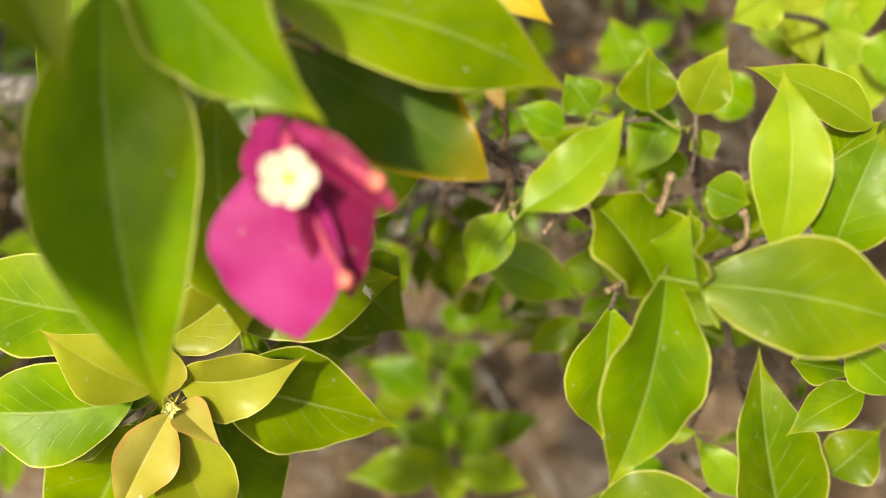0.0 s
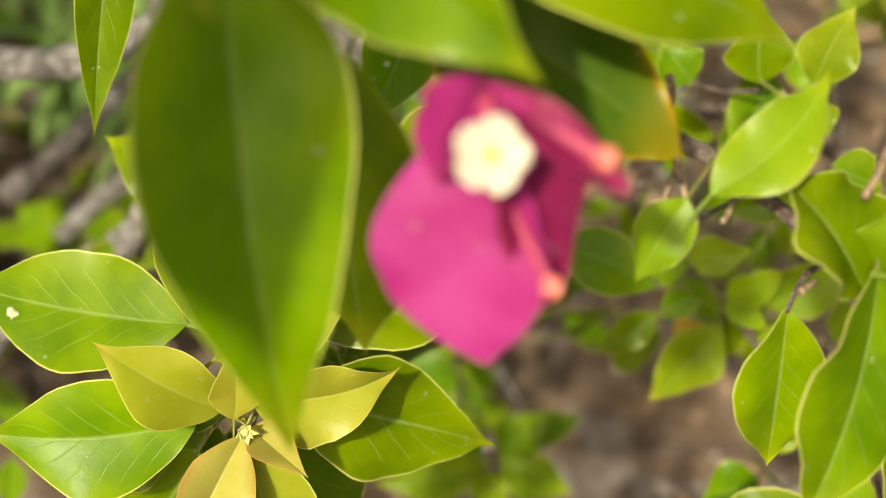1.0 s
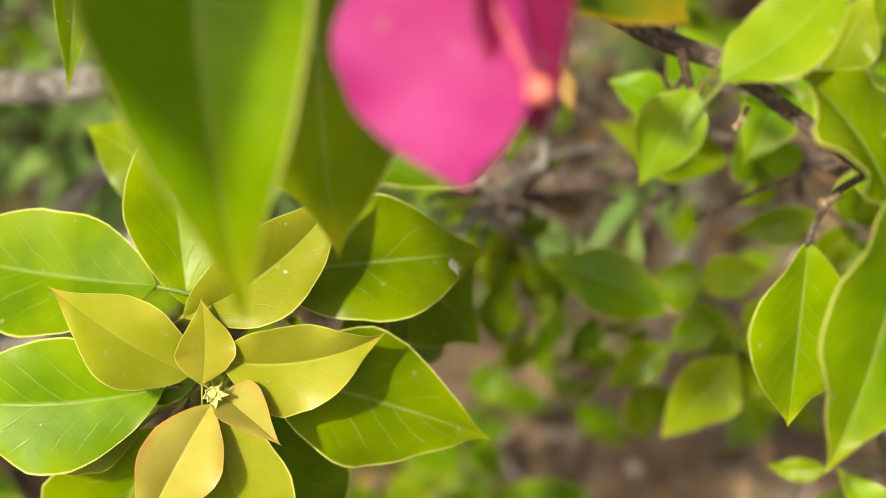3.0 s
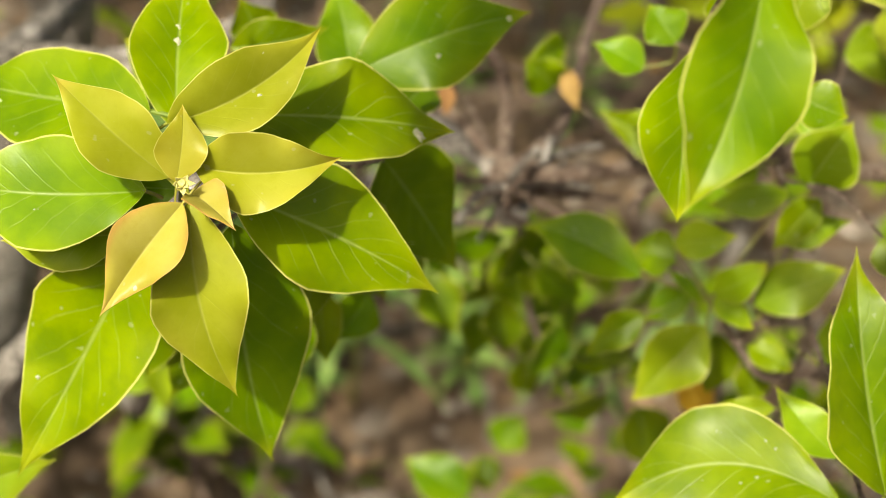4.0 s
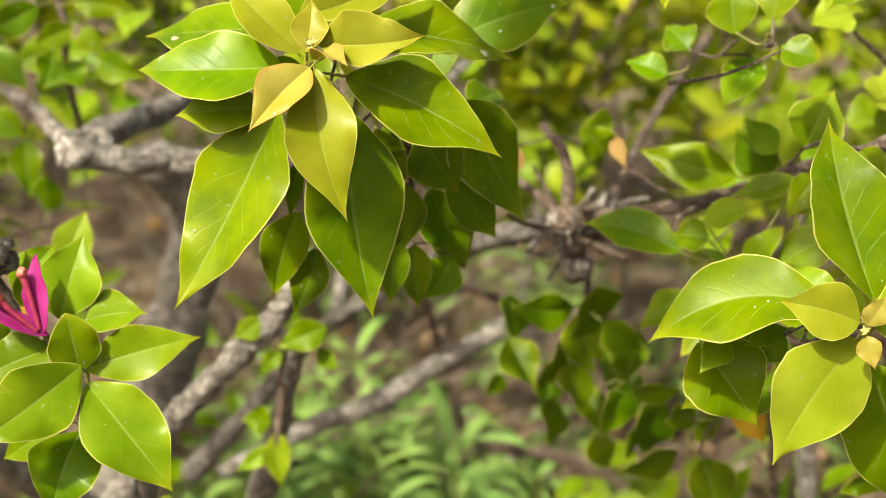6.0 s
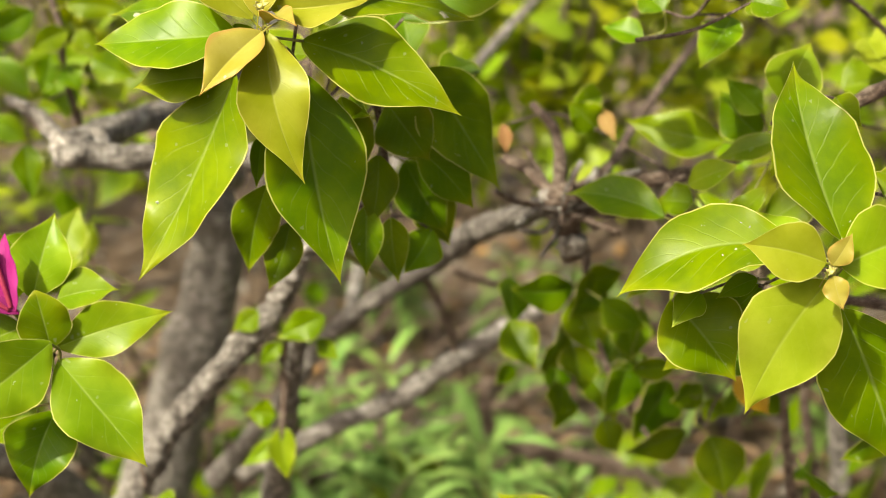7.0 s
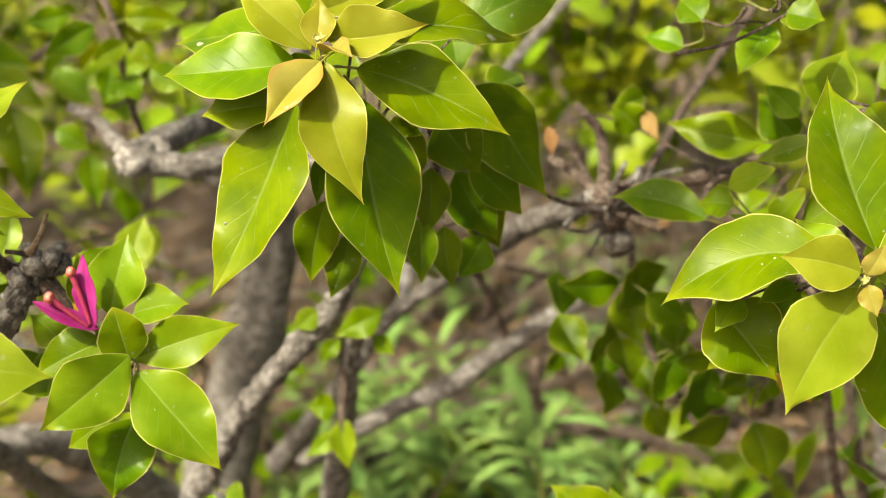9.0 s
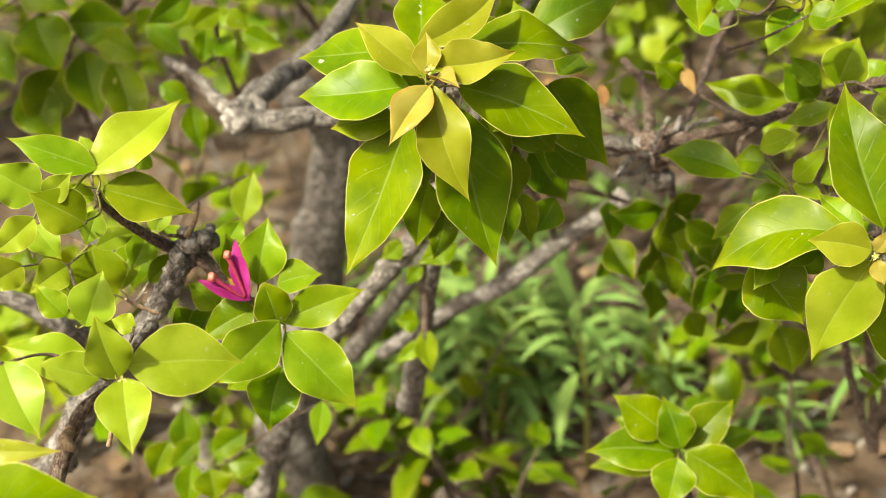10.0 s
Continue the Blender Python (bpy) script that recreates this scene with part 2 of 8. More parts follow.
SCAB = plain_material("white_scab", (0.22, 0.24, 0.13), (0.37, 0.37, 0.28), 0.8, 1500, bump=0.8)
SOIL = soil_material()
STONE = plain_material("pale_stone", (0.17, 0.15, 0.13), (0.36, 0.33, 0.30), 0.9, 60, bump=0.8)


# ---- shapes ----
def finish(me, material):
    me.materials.append(material)
    me.polygons.foreach_set("use_smooth", [True] * len(me.polygons))
    me.update()
    return me


def blade(length, width, fold=0.3, bow=0.05, sway=0.0, wave=0.0, peak=0.36, taper=1.45, twist=0.0, rows=22, cols=10, stalk=0.0, seed=0, thick=0.00035):
    """Vertices, faces and uv of one leaf along +x, face up +z, base at the origin, tip at (length, 0, 0).
    fold lifts the halves, bow arches the blade, sway bends it sideways, wave ripples the margin, twist turns the tip (degrees)."""
    rnd = random.Random(seed)
    p1, p2, p3 = (rnd.uniform(0, 6.28) for _ in range(3))
    cup = rnd.uniform(0.6, 1.2)

    def place(s, v, under):
        if s < peak:
            half = width / 2 * math.sin(math.pi / 2 * s / peak) ** 0.8
        else:
            half = width / 2 * max(0.0, math.cos(math.pi / 2 * (s - peak) / (1 - peak))) ** taper
        half *= 1 + 0.045 * math.sin(9 * s + p1 + (1.5 if v > 0 else 0)) + 0.011 * math.sin(26 * s + p2 + v) + 0.007 * math.sin(43 * s + p3 - v)
        y = v * half
        z = fold * abs(y) * (1 - 0.35 * cup * abs(v)) + wave * width * abs(v) ** 2 * (math.sin(s * 11 + p2 + (p3 if v > 0 else 0)) * math.sin(math.pi * s) + 0.22 * abs(v) * math.sin(s * 29 + p1 + (p2 if v > 0 else 0)))
        a = radians(twist) * s * s
        y, z = y * math.cos(a) - z * math.sin(a), y * math.sin(a) + z * math.cos(a)
        arch = 4 * s * (1 - s)
        z += bow * length * arch - (thick * (1.0 - 0.3 * v * v) if under else 0)
        return (length * s, y + sway * length * arch, z)

    verts, faces, uvs = [], [], []
    grid = [[None] * (cols + 1) for _ in range(rows + 1)]
    low_grid = [[None] * (cols + 1) for _ in range(rows + 1)]
    for i in range(rows + 1):
        s = i / rows
        s = 0.5 * s + 0.5 * s * s * (3 - 2 * s)
        for j in range(cols + 1):
            v = 2 * j / cols - 1
            v = math.copysign(abs(v) ** (1.9 if abs(v) < 0.3 else 0.85), v) if v else 0.0
            if i in (0, rows):
                if j:
                    grid[i][j], low_grid[i][j] = grid[i][0], low_grid[i][0]
                    continue
            grid[i][j] = len(verts)
            verts.append(place(s, v, False))
            uvs.append((s, v / 2 + 0.5))
            low_grid[i][j] = len(verts)
            verts.append(place(s, v, True))
            uvs.append((s, v / 2 + 0.5))
    for i in range(rows):
        for j in range(cols):
            for g, turn in ((grid, False), (low_grid, True)):
                f = [g[i][j], g[i + 1][j], g[i + 1][j + 1], g[i][j + 1]]
                for tri in ((f[0], f[1], f[2]), (f[0], f[2], f[3])):
                    if len(set(tri)) == 3:
                        faces.append(list(tri[::-1] if turn else tri))
    # the cut edge all round, with vertices of its own so that it stays crisp
    for j in (0, cols):
        start = len(verts)
        for i in range(rows + 1):
            for g in (grid, low_grid):
                verts.append(verts[g[i][j]])
                uvs.append((min(0.999, max(0.001, i / rows)), 0.0 if j == 0 else 1.0))
        for i in range(rows):
            a = start + 2 * i
            quad = [a, a + 1, a + 3, a + 2]
            faces.append(quad if j == 0 else quad[::-1])
    if stalk:
        r, start = width * 0.022, len(verts)
        for x, drop in ((length * 0.06, 0.0), (-stalk * 0.5, -0.12 * stalk), (-stalk, -0.35 * stalk)):
            for k in range(5):
                a = k * 2 * math.pi / 5
                verts.append((x, r * math.cos(a), drop - thick + r * math.sin(a) * 0.9))
                uvs.append((0.2, 0.5))
        for ring in range(2):
            for k in range(5):
                a, b = start + ring * 5 + k, start + ring * 5 + (k + 1) % 5
                faces.append([a, b, b + 5, a + 5])
    return verts, faces, uvs


def mesh_of(name, verts, faces, uvs, material):
    me = bpy.data.meshes.new(name)
    me.from_pydata(verts, [], faces)
    layer = me.uv_layers.new(name="UVMap")
    for loop in me.loops:
        layer.data[loop.index].uv = uvs[loop.vertex_index]
    return finish(me, material)


def part(name, me, parent, m=None, label="", material=None):
    """Links a mesh (or a bmesh with its material) as one object under a thing; m is in the world."""
    if isinstance(me, bmesh.types.BMesh):
        data = bpy.data.meshes.new(name)
        me.to_mesh(data)
        me.free()
        me = finish(data, material)
    ob = new(name, me)
    m = m or Matrix()
    if parent is not None:
        ob.parent = parent
        m = WORLD_OF[parent].inverted() @ m
        WORLD_OF[ob] = WORLD_OF[parent] @ m
    else:
        WORLD_OF[ob] = m.copy()
    ob.matrix_basis = m
    return tagged(ob, label)


WORLD_OF = {}


def thing(name, at, label, category, group="", kind=""):
    ob = new(name)
    ob.empty_display_size = 0.01
    ob.matrix_basis = Matrix.Translation(at)
    WORLD_OF[ob] = Matrix.Translation(at)
    return tagged(ob, label, category, group, kind)


COUNT = [0]


def leaf(parent, base, tip, width, face, material=None, name="leaf", label="", **shape):
    """One leaf from base to tip, its upper side towards face."""
    base, tip = Vector(base), Vector(tip)
    x = tip - base
    length = x.length
    x.normalize()
    z = Vector(face)
    z = (z - x * z.dot(x)).normalized()
    y = z.cross(x)
    m = Matrix((x, y, z)).transposed().to_4x4()
    m.translation = base
    COUNT[0] += 1
    rnd = random.Random(COUNT[0])
    shape.setdefault("seed", COUNT[0])
    shape.setdefault("wave", rnd.uniform(0.03, 0.09))
    shape.setdefault("peak", rnd.uniform(0.34, 0.42))
    shape.setdefault("stalk", 0.008)
    shape.setdefault("twist", rnd.uniform(-16, 16))
    shape.setdefault("sway", rnd.uniform(-0.05, 0.05))
    me = mesh_of(name, *blade(length, width, **shape), material or GREEN)
    return part(name, me, parent, m, label)


def tube(points, radii, sides=10, rough=0.12, seed=0, cap=True, fine=1):
    """Vertices, faces and uv of a bark-covered stem through the points, smoothed, with lumps."""
    pts = [Vector(p) for p in points]
    path, rads = [], []
    for i in range(len(pts) - 1):
        a, b = pts[max(i - 1, 0)], pts[min(i + 2, len(pts) - 1)]
        gap = (pts[i + 1] - pts[i]).length
        steps = fine * max(3, min(26, int(gap / max(0.5 * (radii[i] + radii[i + 1]), 0.0012) / 0.9)))
        for k in range(steps):
            t = k / steps
            q = 0.5 * ((2 * pts[i]) + (pts[i + 1] - a) * t + (2 * a - 5 * pts[i] + 4 * pts[i + 1] - b) * t * t + (3 * pts[i] - a - 3 * pts[i + 1] + b) * t**3)
            path.append(q)
            rads.append(radii[i] + (radii[i + 1] - radii[i]) * t)
    path.append(pts[-1])
    rads.append(radii[-1])
    verts, faces, uvs = [], [], []
    side = Vector((0.3, 0.2, 0.9))
    run = 0.0
    for i, (q, r) in enumerate(zip(path, rads)):
        ahead = (path[min(i + 1, len(path) - 1)] - path[max(i - 1, 0)]).normalized()
        side = (side - ahead * side.dot(ahead))
        side = side.normalized() if side.length > 1e-6 else ahead.orthogonal().normalized()
        other = ahead.cross(side)
        if i:
            run += (q - path[i - 1]).length
        for k in range(sides):
            a = k * 2 * math.pi / sides
            d = side * math.cos(a) + other * math.sin(a)
            lump = noise.noise((q + d * r) * (0.45 / max(r, 0.002)) + Vector((seed, 0, 0))) + 0.6 * noise.noise((q + d * r) * (1.3 / max(r, 0.002)))
            if fine > 1:
                lump += 0.8 * abs(noise.noise((q + d * r) * (3.2 / max(r, 0.002)))) + 0.35 * noise.noise((q + d * r) * (7 / max(r, 0.002)))
            verts.append(q + d * r * (1 + rough * lump))
            uvs.append((k / sides * 2 * math.pi * r * 900 % 50.0, run * 120 + seed))
    for i in range(len(path) - 1):
        for k in range(sides):
            a, b = i * sides + k, i * sides + (k + 1) % sides
            faces.append([a, b, b + sides, a + sides])
    if cap:
        faces.append(list(range(sides))[::-1])
        faces.append(list(range(len(verts) - sides, len(verts))))
    return verts, faces, uvs


def stem(parent, points, radii, material=None, name="stem", sides=10, rough=0.12, label="", fine=1):
    COUNT[0] += 1
    me = mesh_of(name, *tube(points, radii, sides, rough, COUNT[0], True, fine), material or TWIG)
    return part(name, me, parent, Matrix(), label)


def ball(parent, at, radius, material, name="bud", seed=0, squash=1.0):
    bm = bmesh.new()
    bmesh.ops.create_icosphere(bm, subdivisions=3, radius=radius)
    for v in bm.verts:
        v.co *= 1 + 0.30 * noise.noise(v.co / radius * 1.3 + Vector((seed, 3, 1))) + 0.22 * noise.noise(v.co / radius * 3.5 + Vector((seed, 3, 1))) + 0.12 * abs(noise.noise(v.co / radius * 7 + Vector((seed, 3, 1))))
        v.co.z *= squash
    return part(name, bm, parent, Matrix.Translation(at), "", material)


# ---- flowers ----
def star_mesh(radius):
    """A five-lobed frilled corolla, slightly cupped, facing +z."""
    verts, faces, uvs = [(0, 0, -0.12 * radius)], [], [(0.5, 0.5)]
    rings, around = 5, 60
    for i in range(1, rings + 1):
        for k in range(around):
            a = 2 * math.pi * k / around
            lobe = 0.80 + 0.20 * abs(math.cos(2.5 * a)) ** 0.6 + 0.04 * math.sin(17 * a) + 0.03 * math.sin(29 * a + 1)
            r = radius * i / rings * (1 if i < 3 else lobe)
            ripple = 0.07 * radius * math.cos(10 * a) * (i / rings) ** 2
            verts.append((r * math.cos(a), r * math.sin(a), radius * (0.16 * (i / rings) ** 2 - 0.12) + ripple))
            uvs.append((0.5, 0.5))
    for k in range(around):
        faces.append([0, 1 + k, 1 + (k + 1) % around])
        for i in range(rings - 1):
            a, b = 1 + i * around + k, 1 + i * around + (k + 1) % around
            faces.append([a, a + around, b + around, b])
    return mesh_of("corolla", verts, faces, uvs, STAR)


def flower_star(parent, at, face, radius):
    m = Matrix.Translation(at) @ Vector(face).to_track_quat("Z", "Y").to_matrix().to_4x4()
    ob = part("corolla", star_mesh(radius), parent, m, "frilled cream-white open corolla")
    ball(ob, Vector(at) - Vector(face).normalized() * radius * 0.02, radius * 0.2, STAR_EYE, "flower_eye", 4)
    return ob


def bud_cluster(parent, at, radius):
    """The tiny crowded growing tip: a few folded leaflets round a nub."""
    at = Vector(at)
    up = (CAM_SIDE - at).normalized()
    bud = ball(parent, at, radius * 0.7, BUD, "bud", 2)
    rnd = random.Random(int(at.x * 1e5))
    for k in range(7):
        a = k * 2.4
        side = up.orthogonal().normalized()
        d = side * math.cos(a) + up.cross(side) * math.sin(a)
        leaf(parent, at + d * radius * 0.4, at + d * radius * rnd.uniform(0.9, 1.7) + up * radius * rnd.uniform(0.6, 1.7), radius * 0.8, up, BUD, "leaflet", fold=0.6, rows=6, cols=4, stalk=0)
    return bud


CAM_SIDE = Vector((0.03, -0.08, 0.92))


def scab(parent, at, face, radius, seed):
    """A flaky pale scab on a leaf: a low uneven crust."""
    at, face = Vector(at), Vector(face).normalized()
    rnd = random.Random(seed)
    m = Matrix.Translation(at + face * 0.0001) @ face.to_track_quat("Z", "Y").to_matrix().to_4x4() @ Matrix.Rotation(rnd.uniform(0, 6.28), 4, "Z")
    verts, faces = [(0, 0, 0.0003)], []
    for ring, height in ((0.55, 0.00032), (1.0, -0.0002)):
        for k in range(16):
            a = k * math.pi / 8
            r = radius * ring * (1 + 0.9 * noise.noise(Vector((math.cos(a) * 2.2, math.sin(a) * 2.2, seed * 3.1))))
            verts.append((1.5 * r * math.cos(a), r * math.sin(a), height))
    for k in range(16):
        n = (k + 1) % 16
        faces += [[0, 1 + k, 1 + n], [1 + k, 17 + k, 17 + n, 1 + n]]
    return part("scab", mesh_of("scab", verts, faces, [(0.5, 0.5)] * len(verts), SCAB), parent, m, "flaky white scab")


# ---- shoots and wood ----
main = thing("leafy_shoot", (-0.1063, 0.3758, 0.5833), "open rosette of green and young yellow leaves on a shoot", "shoot", "leafy shoots")
stem(main, [(-0.0695, 0.1725, 0.7343), (-0.0758, 0.1924, 0.7135), (-0.0853, 0.2228, 0.6809), (-0.0970, 0.2667, 0.6411), (-0.1063, 0.3758, 0.5833)], (0.0007, 0.0009, 0.0011, 0.0015, 0.0021), STALK, "stem")
cam.data.dof.focus_object = bud_cluster(main, (-0.0672, 0.1657, 0.7415), 0.0018)
leaf(main, (-0.0686, 0.1691, 0.7334), (-0.0793, 0.1434, 0.7160), 0.0167, (0.2170, -0.6077, 0.7639), BLUSH, fold=0.835, bow=0.0295, sway=-0.014, twist=-11.9, peak=0.38, wave=0.0578, seed=9)
leaf(main, (-0.0666, 0.1698, 0.7360), (-0.0517, 0.1587, 0.7366), 0.0106, (-0.0769, -0.1084, 0.9911), BLUSH, fold=0.8, bow=0.12)
leaf(main, (-0.0678, 0.1717, 0.7327), (-0.0509, 0.1576, 0.6862), 0.0229, (0.4333, -0.8072, 0.4009), OLIVE, fold=0.247, bow=0.0967, sway=-0.0755, twist=11.4, peak=0.428, wave=0.09, seed=11)
leaf(main, (-0.0706, 0.1706, 0.7378), (-0.0722, 0.1800, 0.7538), 0.0120, (0.2528, -0.7534, 0.6070), YOUNG, fold=0.35)
leaf(main, (-0.0737, 0.1734, 0.7367), (-0.1007, 0.1725, 0.7598), 0.0183, (0.5041, -0.6544, 0.5636), YOUNG, fold=0.458, bow=0.0648, sway=0.0327, twist=2.39, peak=0.444, wave=0.0455, seed=13)
leaf(main, (-0.0760, 0.1790, 0.7482), (-0.0469, 0.2081, 0.7656), 0.0193, (0.3007, -0.6916, 0.6567), OLIVE, fold=0.821, bow=-0.00136, sway=-0.0905, twist=-4.92, peak=0.384, wave=0.0364, seed=14)
leaf(main, (-0.0684, 0.1759, 0.7399), (-0.0345, 0.1859, 0.7438), 0.0199, (0.1699, -0.7970, 0.5796), YOUNG, fold=0.866, bow=0.0554, sway=-0.0811, twist=0.999, peak=0.389, wave=0.0879, seed=15)
stem(main, [(-0.0602, 0.1830, 0.7285), (-0.0661, 0.1794, 0.7298), (-0.0671, 0.1731, 0.7308)], (0.0005, 0.0005, 0.0006), STALK, "petiole", 6, 0.1)
leaf(main, (-0.0612, 0.1828, 0.7288), (-0.0086, 0.1921, 0.7039), 0.0305, (0.4243, -0.6066, 0.6723), GREEN, stalk=0, fold=0.281, bow=0.0478, sway=0.0202, twist=24.1, peak=0.368, wave=0.0613, seed=17)
stem(main, [(-0.0809, 0.1714, 0.7185), (-0.0761, 0.1792, 0.7227), (-0.0724, 0.1816, 0.7248)], (0.0005, 0.0005, 0.0006), STALK, "petiole", 6, 0.1)
leaf(main, (-0.0805, 0.1718, 0.7193), (-0.1067, 0.1445, 0.6534), 0.0350, (-0.1450, -0.8928, 0.4265), GREEN, stalk=0, fold=0.279, bow=-0.0631, sway=-0.0134, twist=-9.58, peak=0.433, wave=0.0706, seed=19)
stem(main, [(-0.0803, 0.1730, 0.7319), (-0.0773, 0.1771, 0.7277), (-0.0762, 0.1784, 0.7240)], (0.0005, 0.0005, 0.0006), STALK, "petiole", 6, 0.1)
leaf(main, (-0.0794, 0.1732, 0.7318), (-0.1288, 0.1652, 0.7283), 0.0290, (0.0603, -0.6928, 0.7186), GREEN, stalk=0, fold=0.268, bow=0.0523, sway=0.049, twist=1.74, peak=0.426, wave=0.0399, seed=21)
stem(main, [(-0.0864, 0.1723, 0.7175), (-0.0813, 0.1773, 0.7193), (-0.0770, 0.1773, 0.7220)], (0.0005, 0.0005, 0.0006), STALK, "petiole", 6, 0.1)
leaf(main, (-0.0856, 0.1729, 0.7175), (-0.1150, 0.1649, 0.7139), 0.0175, (0.1841, -0.8746, 0.4485), LIME, stalk=0, fold=0.327, bow=0.0653, sway=-0.00807, twist=13.3, peak=0.451, wave=0.0855, seed=23)
stem(main, [(-0.0621, 0.1857, 0.7168), (-0.0647, 0.1848, 0.7229), (-0.0645, 0.1779, 0.7272)], (0.0005, 0.0005, 0.0006), STALK, "petiole", 6, 0.1)
leaf(main, (-0.0624, 0.1858, 0.7177), (-0.0468, 0.1745, 0.6471), 0.0351, (0.6319, -0.7310, 0.2576), GREEN, stalk=0, fold=0.303, bow=-0.000711, sway=-0.0311, twist=17.5, peak=0.413, wave=0.0526, seed=25)
stem(main, [(-0.0785, 0.1906, 0.7397), (-0.0761, 0.1867, 0.7303), (-0.0744, 0.1820, 0.7240)], (0.0005, 0.0005, 0.0006), STALK, "petiole", 6, 0.1)
leaf(main, (-0.0782, 0.1898, 0.7392), (-0.0927, 0.2370, 0.7606), 0.0238, (0.1690, -0.3640, 0.9159), GREEN, stalk=0, fold=0.326, bow=0.077, sway=0.014, twist=13.3, peak=0.42, wave=0.0689, seed=27)
leaf(main, (-0.0853, 0.1915, 0.7428), (-0.1444, 0.2020, 0.7336), 0.0305, (-0.2172, -0.4672, 0.8571), GREEN, fold=0.181, bow=0.0161, sway=0.027, twist=0.485, peak=0.416, wave=0.0368, seed=28)
stem(main, [(-0.0688, 0.2005, 0.7396), (-0.0797, 0.2130, 0.7084), (-0.0853, 0.2228, 0.6809)], (0.0005, 0.0007, 0.0009), TWIG, "petiole", 6, 0.1)
leaf(main, (-0.0697, 0.2000, 0.7395), (-0.0143, 0.2268, 0.7310), 0.0291, (0.3164, -0.3764, 0.8707), GREEN, stalk=0, fold=0.344, bow=0.0868, sway=-0.0178, twist=2.54, peak=0.519, wave=0.09, seed=30)
stem(main, [(-0.0350, 0.2367, 0.7115), (-0.0637, 0.2336, 0.6985), (-0.0853, 0.2228, 0.6809)], (0.0005, 0.0007, 0.0009), TWIG, "petiole", 6, 0.1)
leaf(main, (-0.0355, 0.2363, 0.7123), (-0.0123, 0.2554, 0.6628), 0.0349, (0.7995, -0.5822, 0.1476), GREEN, stalk=0, fold=0.0352, bow=-0.0632, sway=0.0402, twist=-3.68, peak=0.359, wave=0.0346, seed=32)
stem(main, [(-0.0489, 0.2519, 0.7286), (-0.0719, 0.2387, 0.7032), (-0.0853, 0.2228, 0.6809)], (0.0005, 0.0007, 0.0009), TWIG, "petiole", 6, 0.1)
leaf(main, (-0.0498, 0.2515, 0.7282), (-0.0030, 0.2746, 0.7465), 0.0281, (0.1631, -0.7959, 0.5830), MATURE, stalk=0, fold=0.164, bow=0.0601, sway=0.0301, twist=9.39, peak=0.444, wave=0.0617, seed=34)
stem(main, [(-0.0911, 0.2584, 0.7129), (-0.0858, 0.2446, 0.6930), (-0.0864, 0.2268, 0.6773)], (0.0005, 0.0007, 0.0009), TWIG, "petiole", 6, 0.1)
leaf(main, (-0.0902, 0.2580, 0.7129), (-0.1297, 0.2745, 0.7130), 0.0225, (-0.2785, -0.6690, 0.6891), GREEN, stalk=0)
stem(main, [(-0.0862, 0.2548, 0.7282), (-0.0907, 0.2586, 0.7187), (-0.0863, 0.2563, 0.7129)], (0.0005, 0.0005, 0.0006), STALK, "petiole", 6, 0.1)
leaf(main, (-0.0871, 0.2544, 0.7280), (-0.0610, 0.2673, 0.7335), 0.0146, (0.2633, -0.7770, 0.5717), MATURE, stalk=0)
stem(main, [(-0.0868, 0.2814, 0.7169), (-0.0889, 0.2602, 0.6880), (-0.0892, 0.2371, 0.6679)], (0.0005, 0.0007, 0.0009), TWIG, "petiole", 6, 0.1)
leaf(main, (-0.0863, 0.2814, 0.7160), (-0.0936, 0.2807, 0.7309), 0.0151, (0.4596, -0.8694, 0.1817), MATURE, stalk=0)
stem(main, [(-0.0563, 0.2789, 0.7100), (-0.0738, 0.2592, 0.6841), (-0.0884, 0.2344, 0.6704)], (0.0005, 0.0007, 0.0009), TWIG, "petiole", 6, 0.1)
leaf(main, (-0.0560, 0.2783, 0.7093), (-0.0690, 0.2993, 0.7339), 0.0196, (0.1021, -0.7294, 0.6764), MATURE, stalk=0)
stem(main, [(-0.0409, 0.2754, 0.7034), (-0.0480, 0.2760, 0.7038), (-0.0537, 0.2747, 0.7051)], (0.0005, 0.0005, 0.0006), STALK, "petiole", 6, 0.1)
leaf(main, (-0.0410, 0.2744, 0.7034), (-0.0355, 0.3032, 0.7047), 0.0174, (0.3668, -0.1133, 0.9234), MATURE, stalk=0)
leaf(main, (-0.0737, 0.1792, 0.7295), (-0.0929, 0.1788, 0.7258), 0.0125, (0.20, -0.75, 0.60), MATURE, fold=0.2)

under = thing("leafy_shoot", (-0.0658, 0.3232, 0.6308), "shaded hanging leaves under the main rosette", "shoot", "leafy shoots")
stem(under, [(-0.0586, 0.2314, 0.7165), (-0.0580, 0.2461, 0.6926), (-0.0589, 0.2592, 0.6648), (-0.0658, 0.3232, 0.6308)], (0.0015, 0.0015, 0.0016, 0.0023), TWIG, "stem")
stem(under, [(-0.0503, 0.2537, 0.6725), (-0.0562, 0.2556, 0.6749), (-0.0586, 0.2548, 0.6742)], (0.0005, 0.0005, 0.0006), STALK, "petiole", 6, 0.1)
leaf(under, (-0.0508, 0.2536, 0.6734), (-0.0355, 0.2600, 0.6422), 0.0212, (0.4242, -0.9053, 0.0219), MATURE, stalk=0)
stem(under, [(-0.0515, 0.2814, 0.6566), (-0.0583, 0.2827, 0.6564), (-0.0610, 0.2786, 0.6545)], (0.0005, 0.0005, 0.0006), STALK, "petiole", 6, 0.1)
leaf(under, (-0.0518, 0.2812, 0.6575), (-0.0430, 0.2866, 0.6297), 0.0189, (0.4083, -0.9118, -0.0444), MATURE, stalk=0)
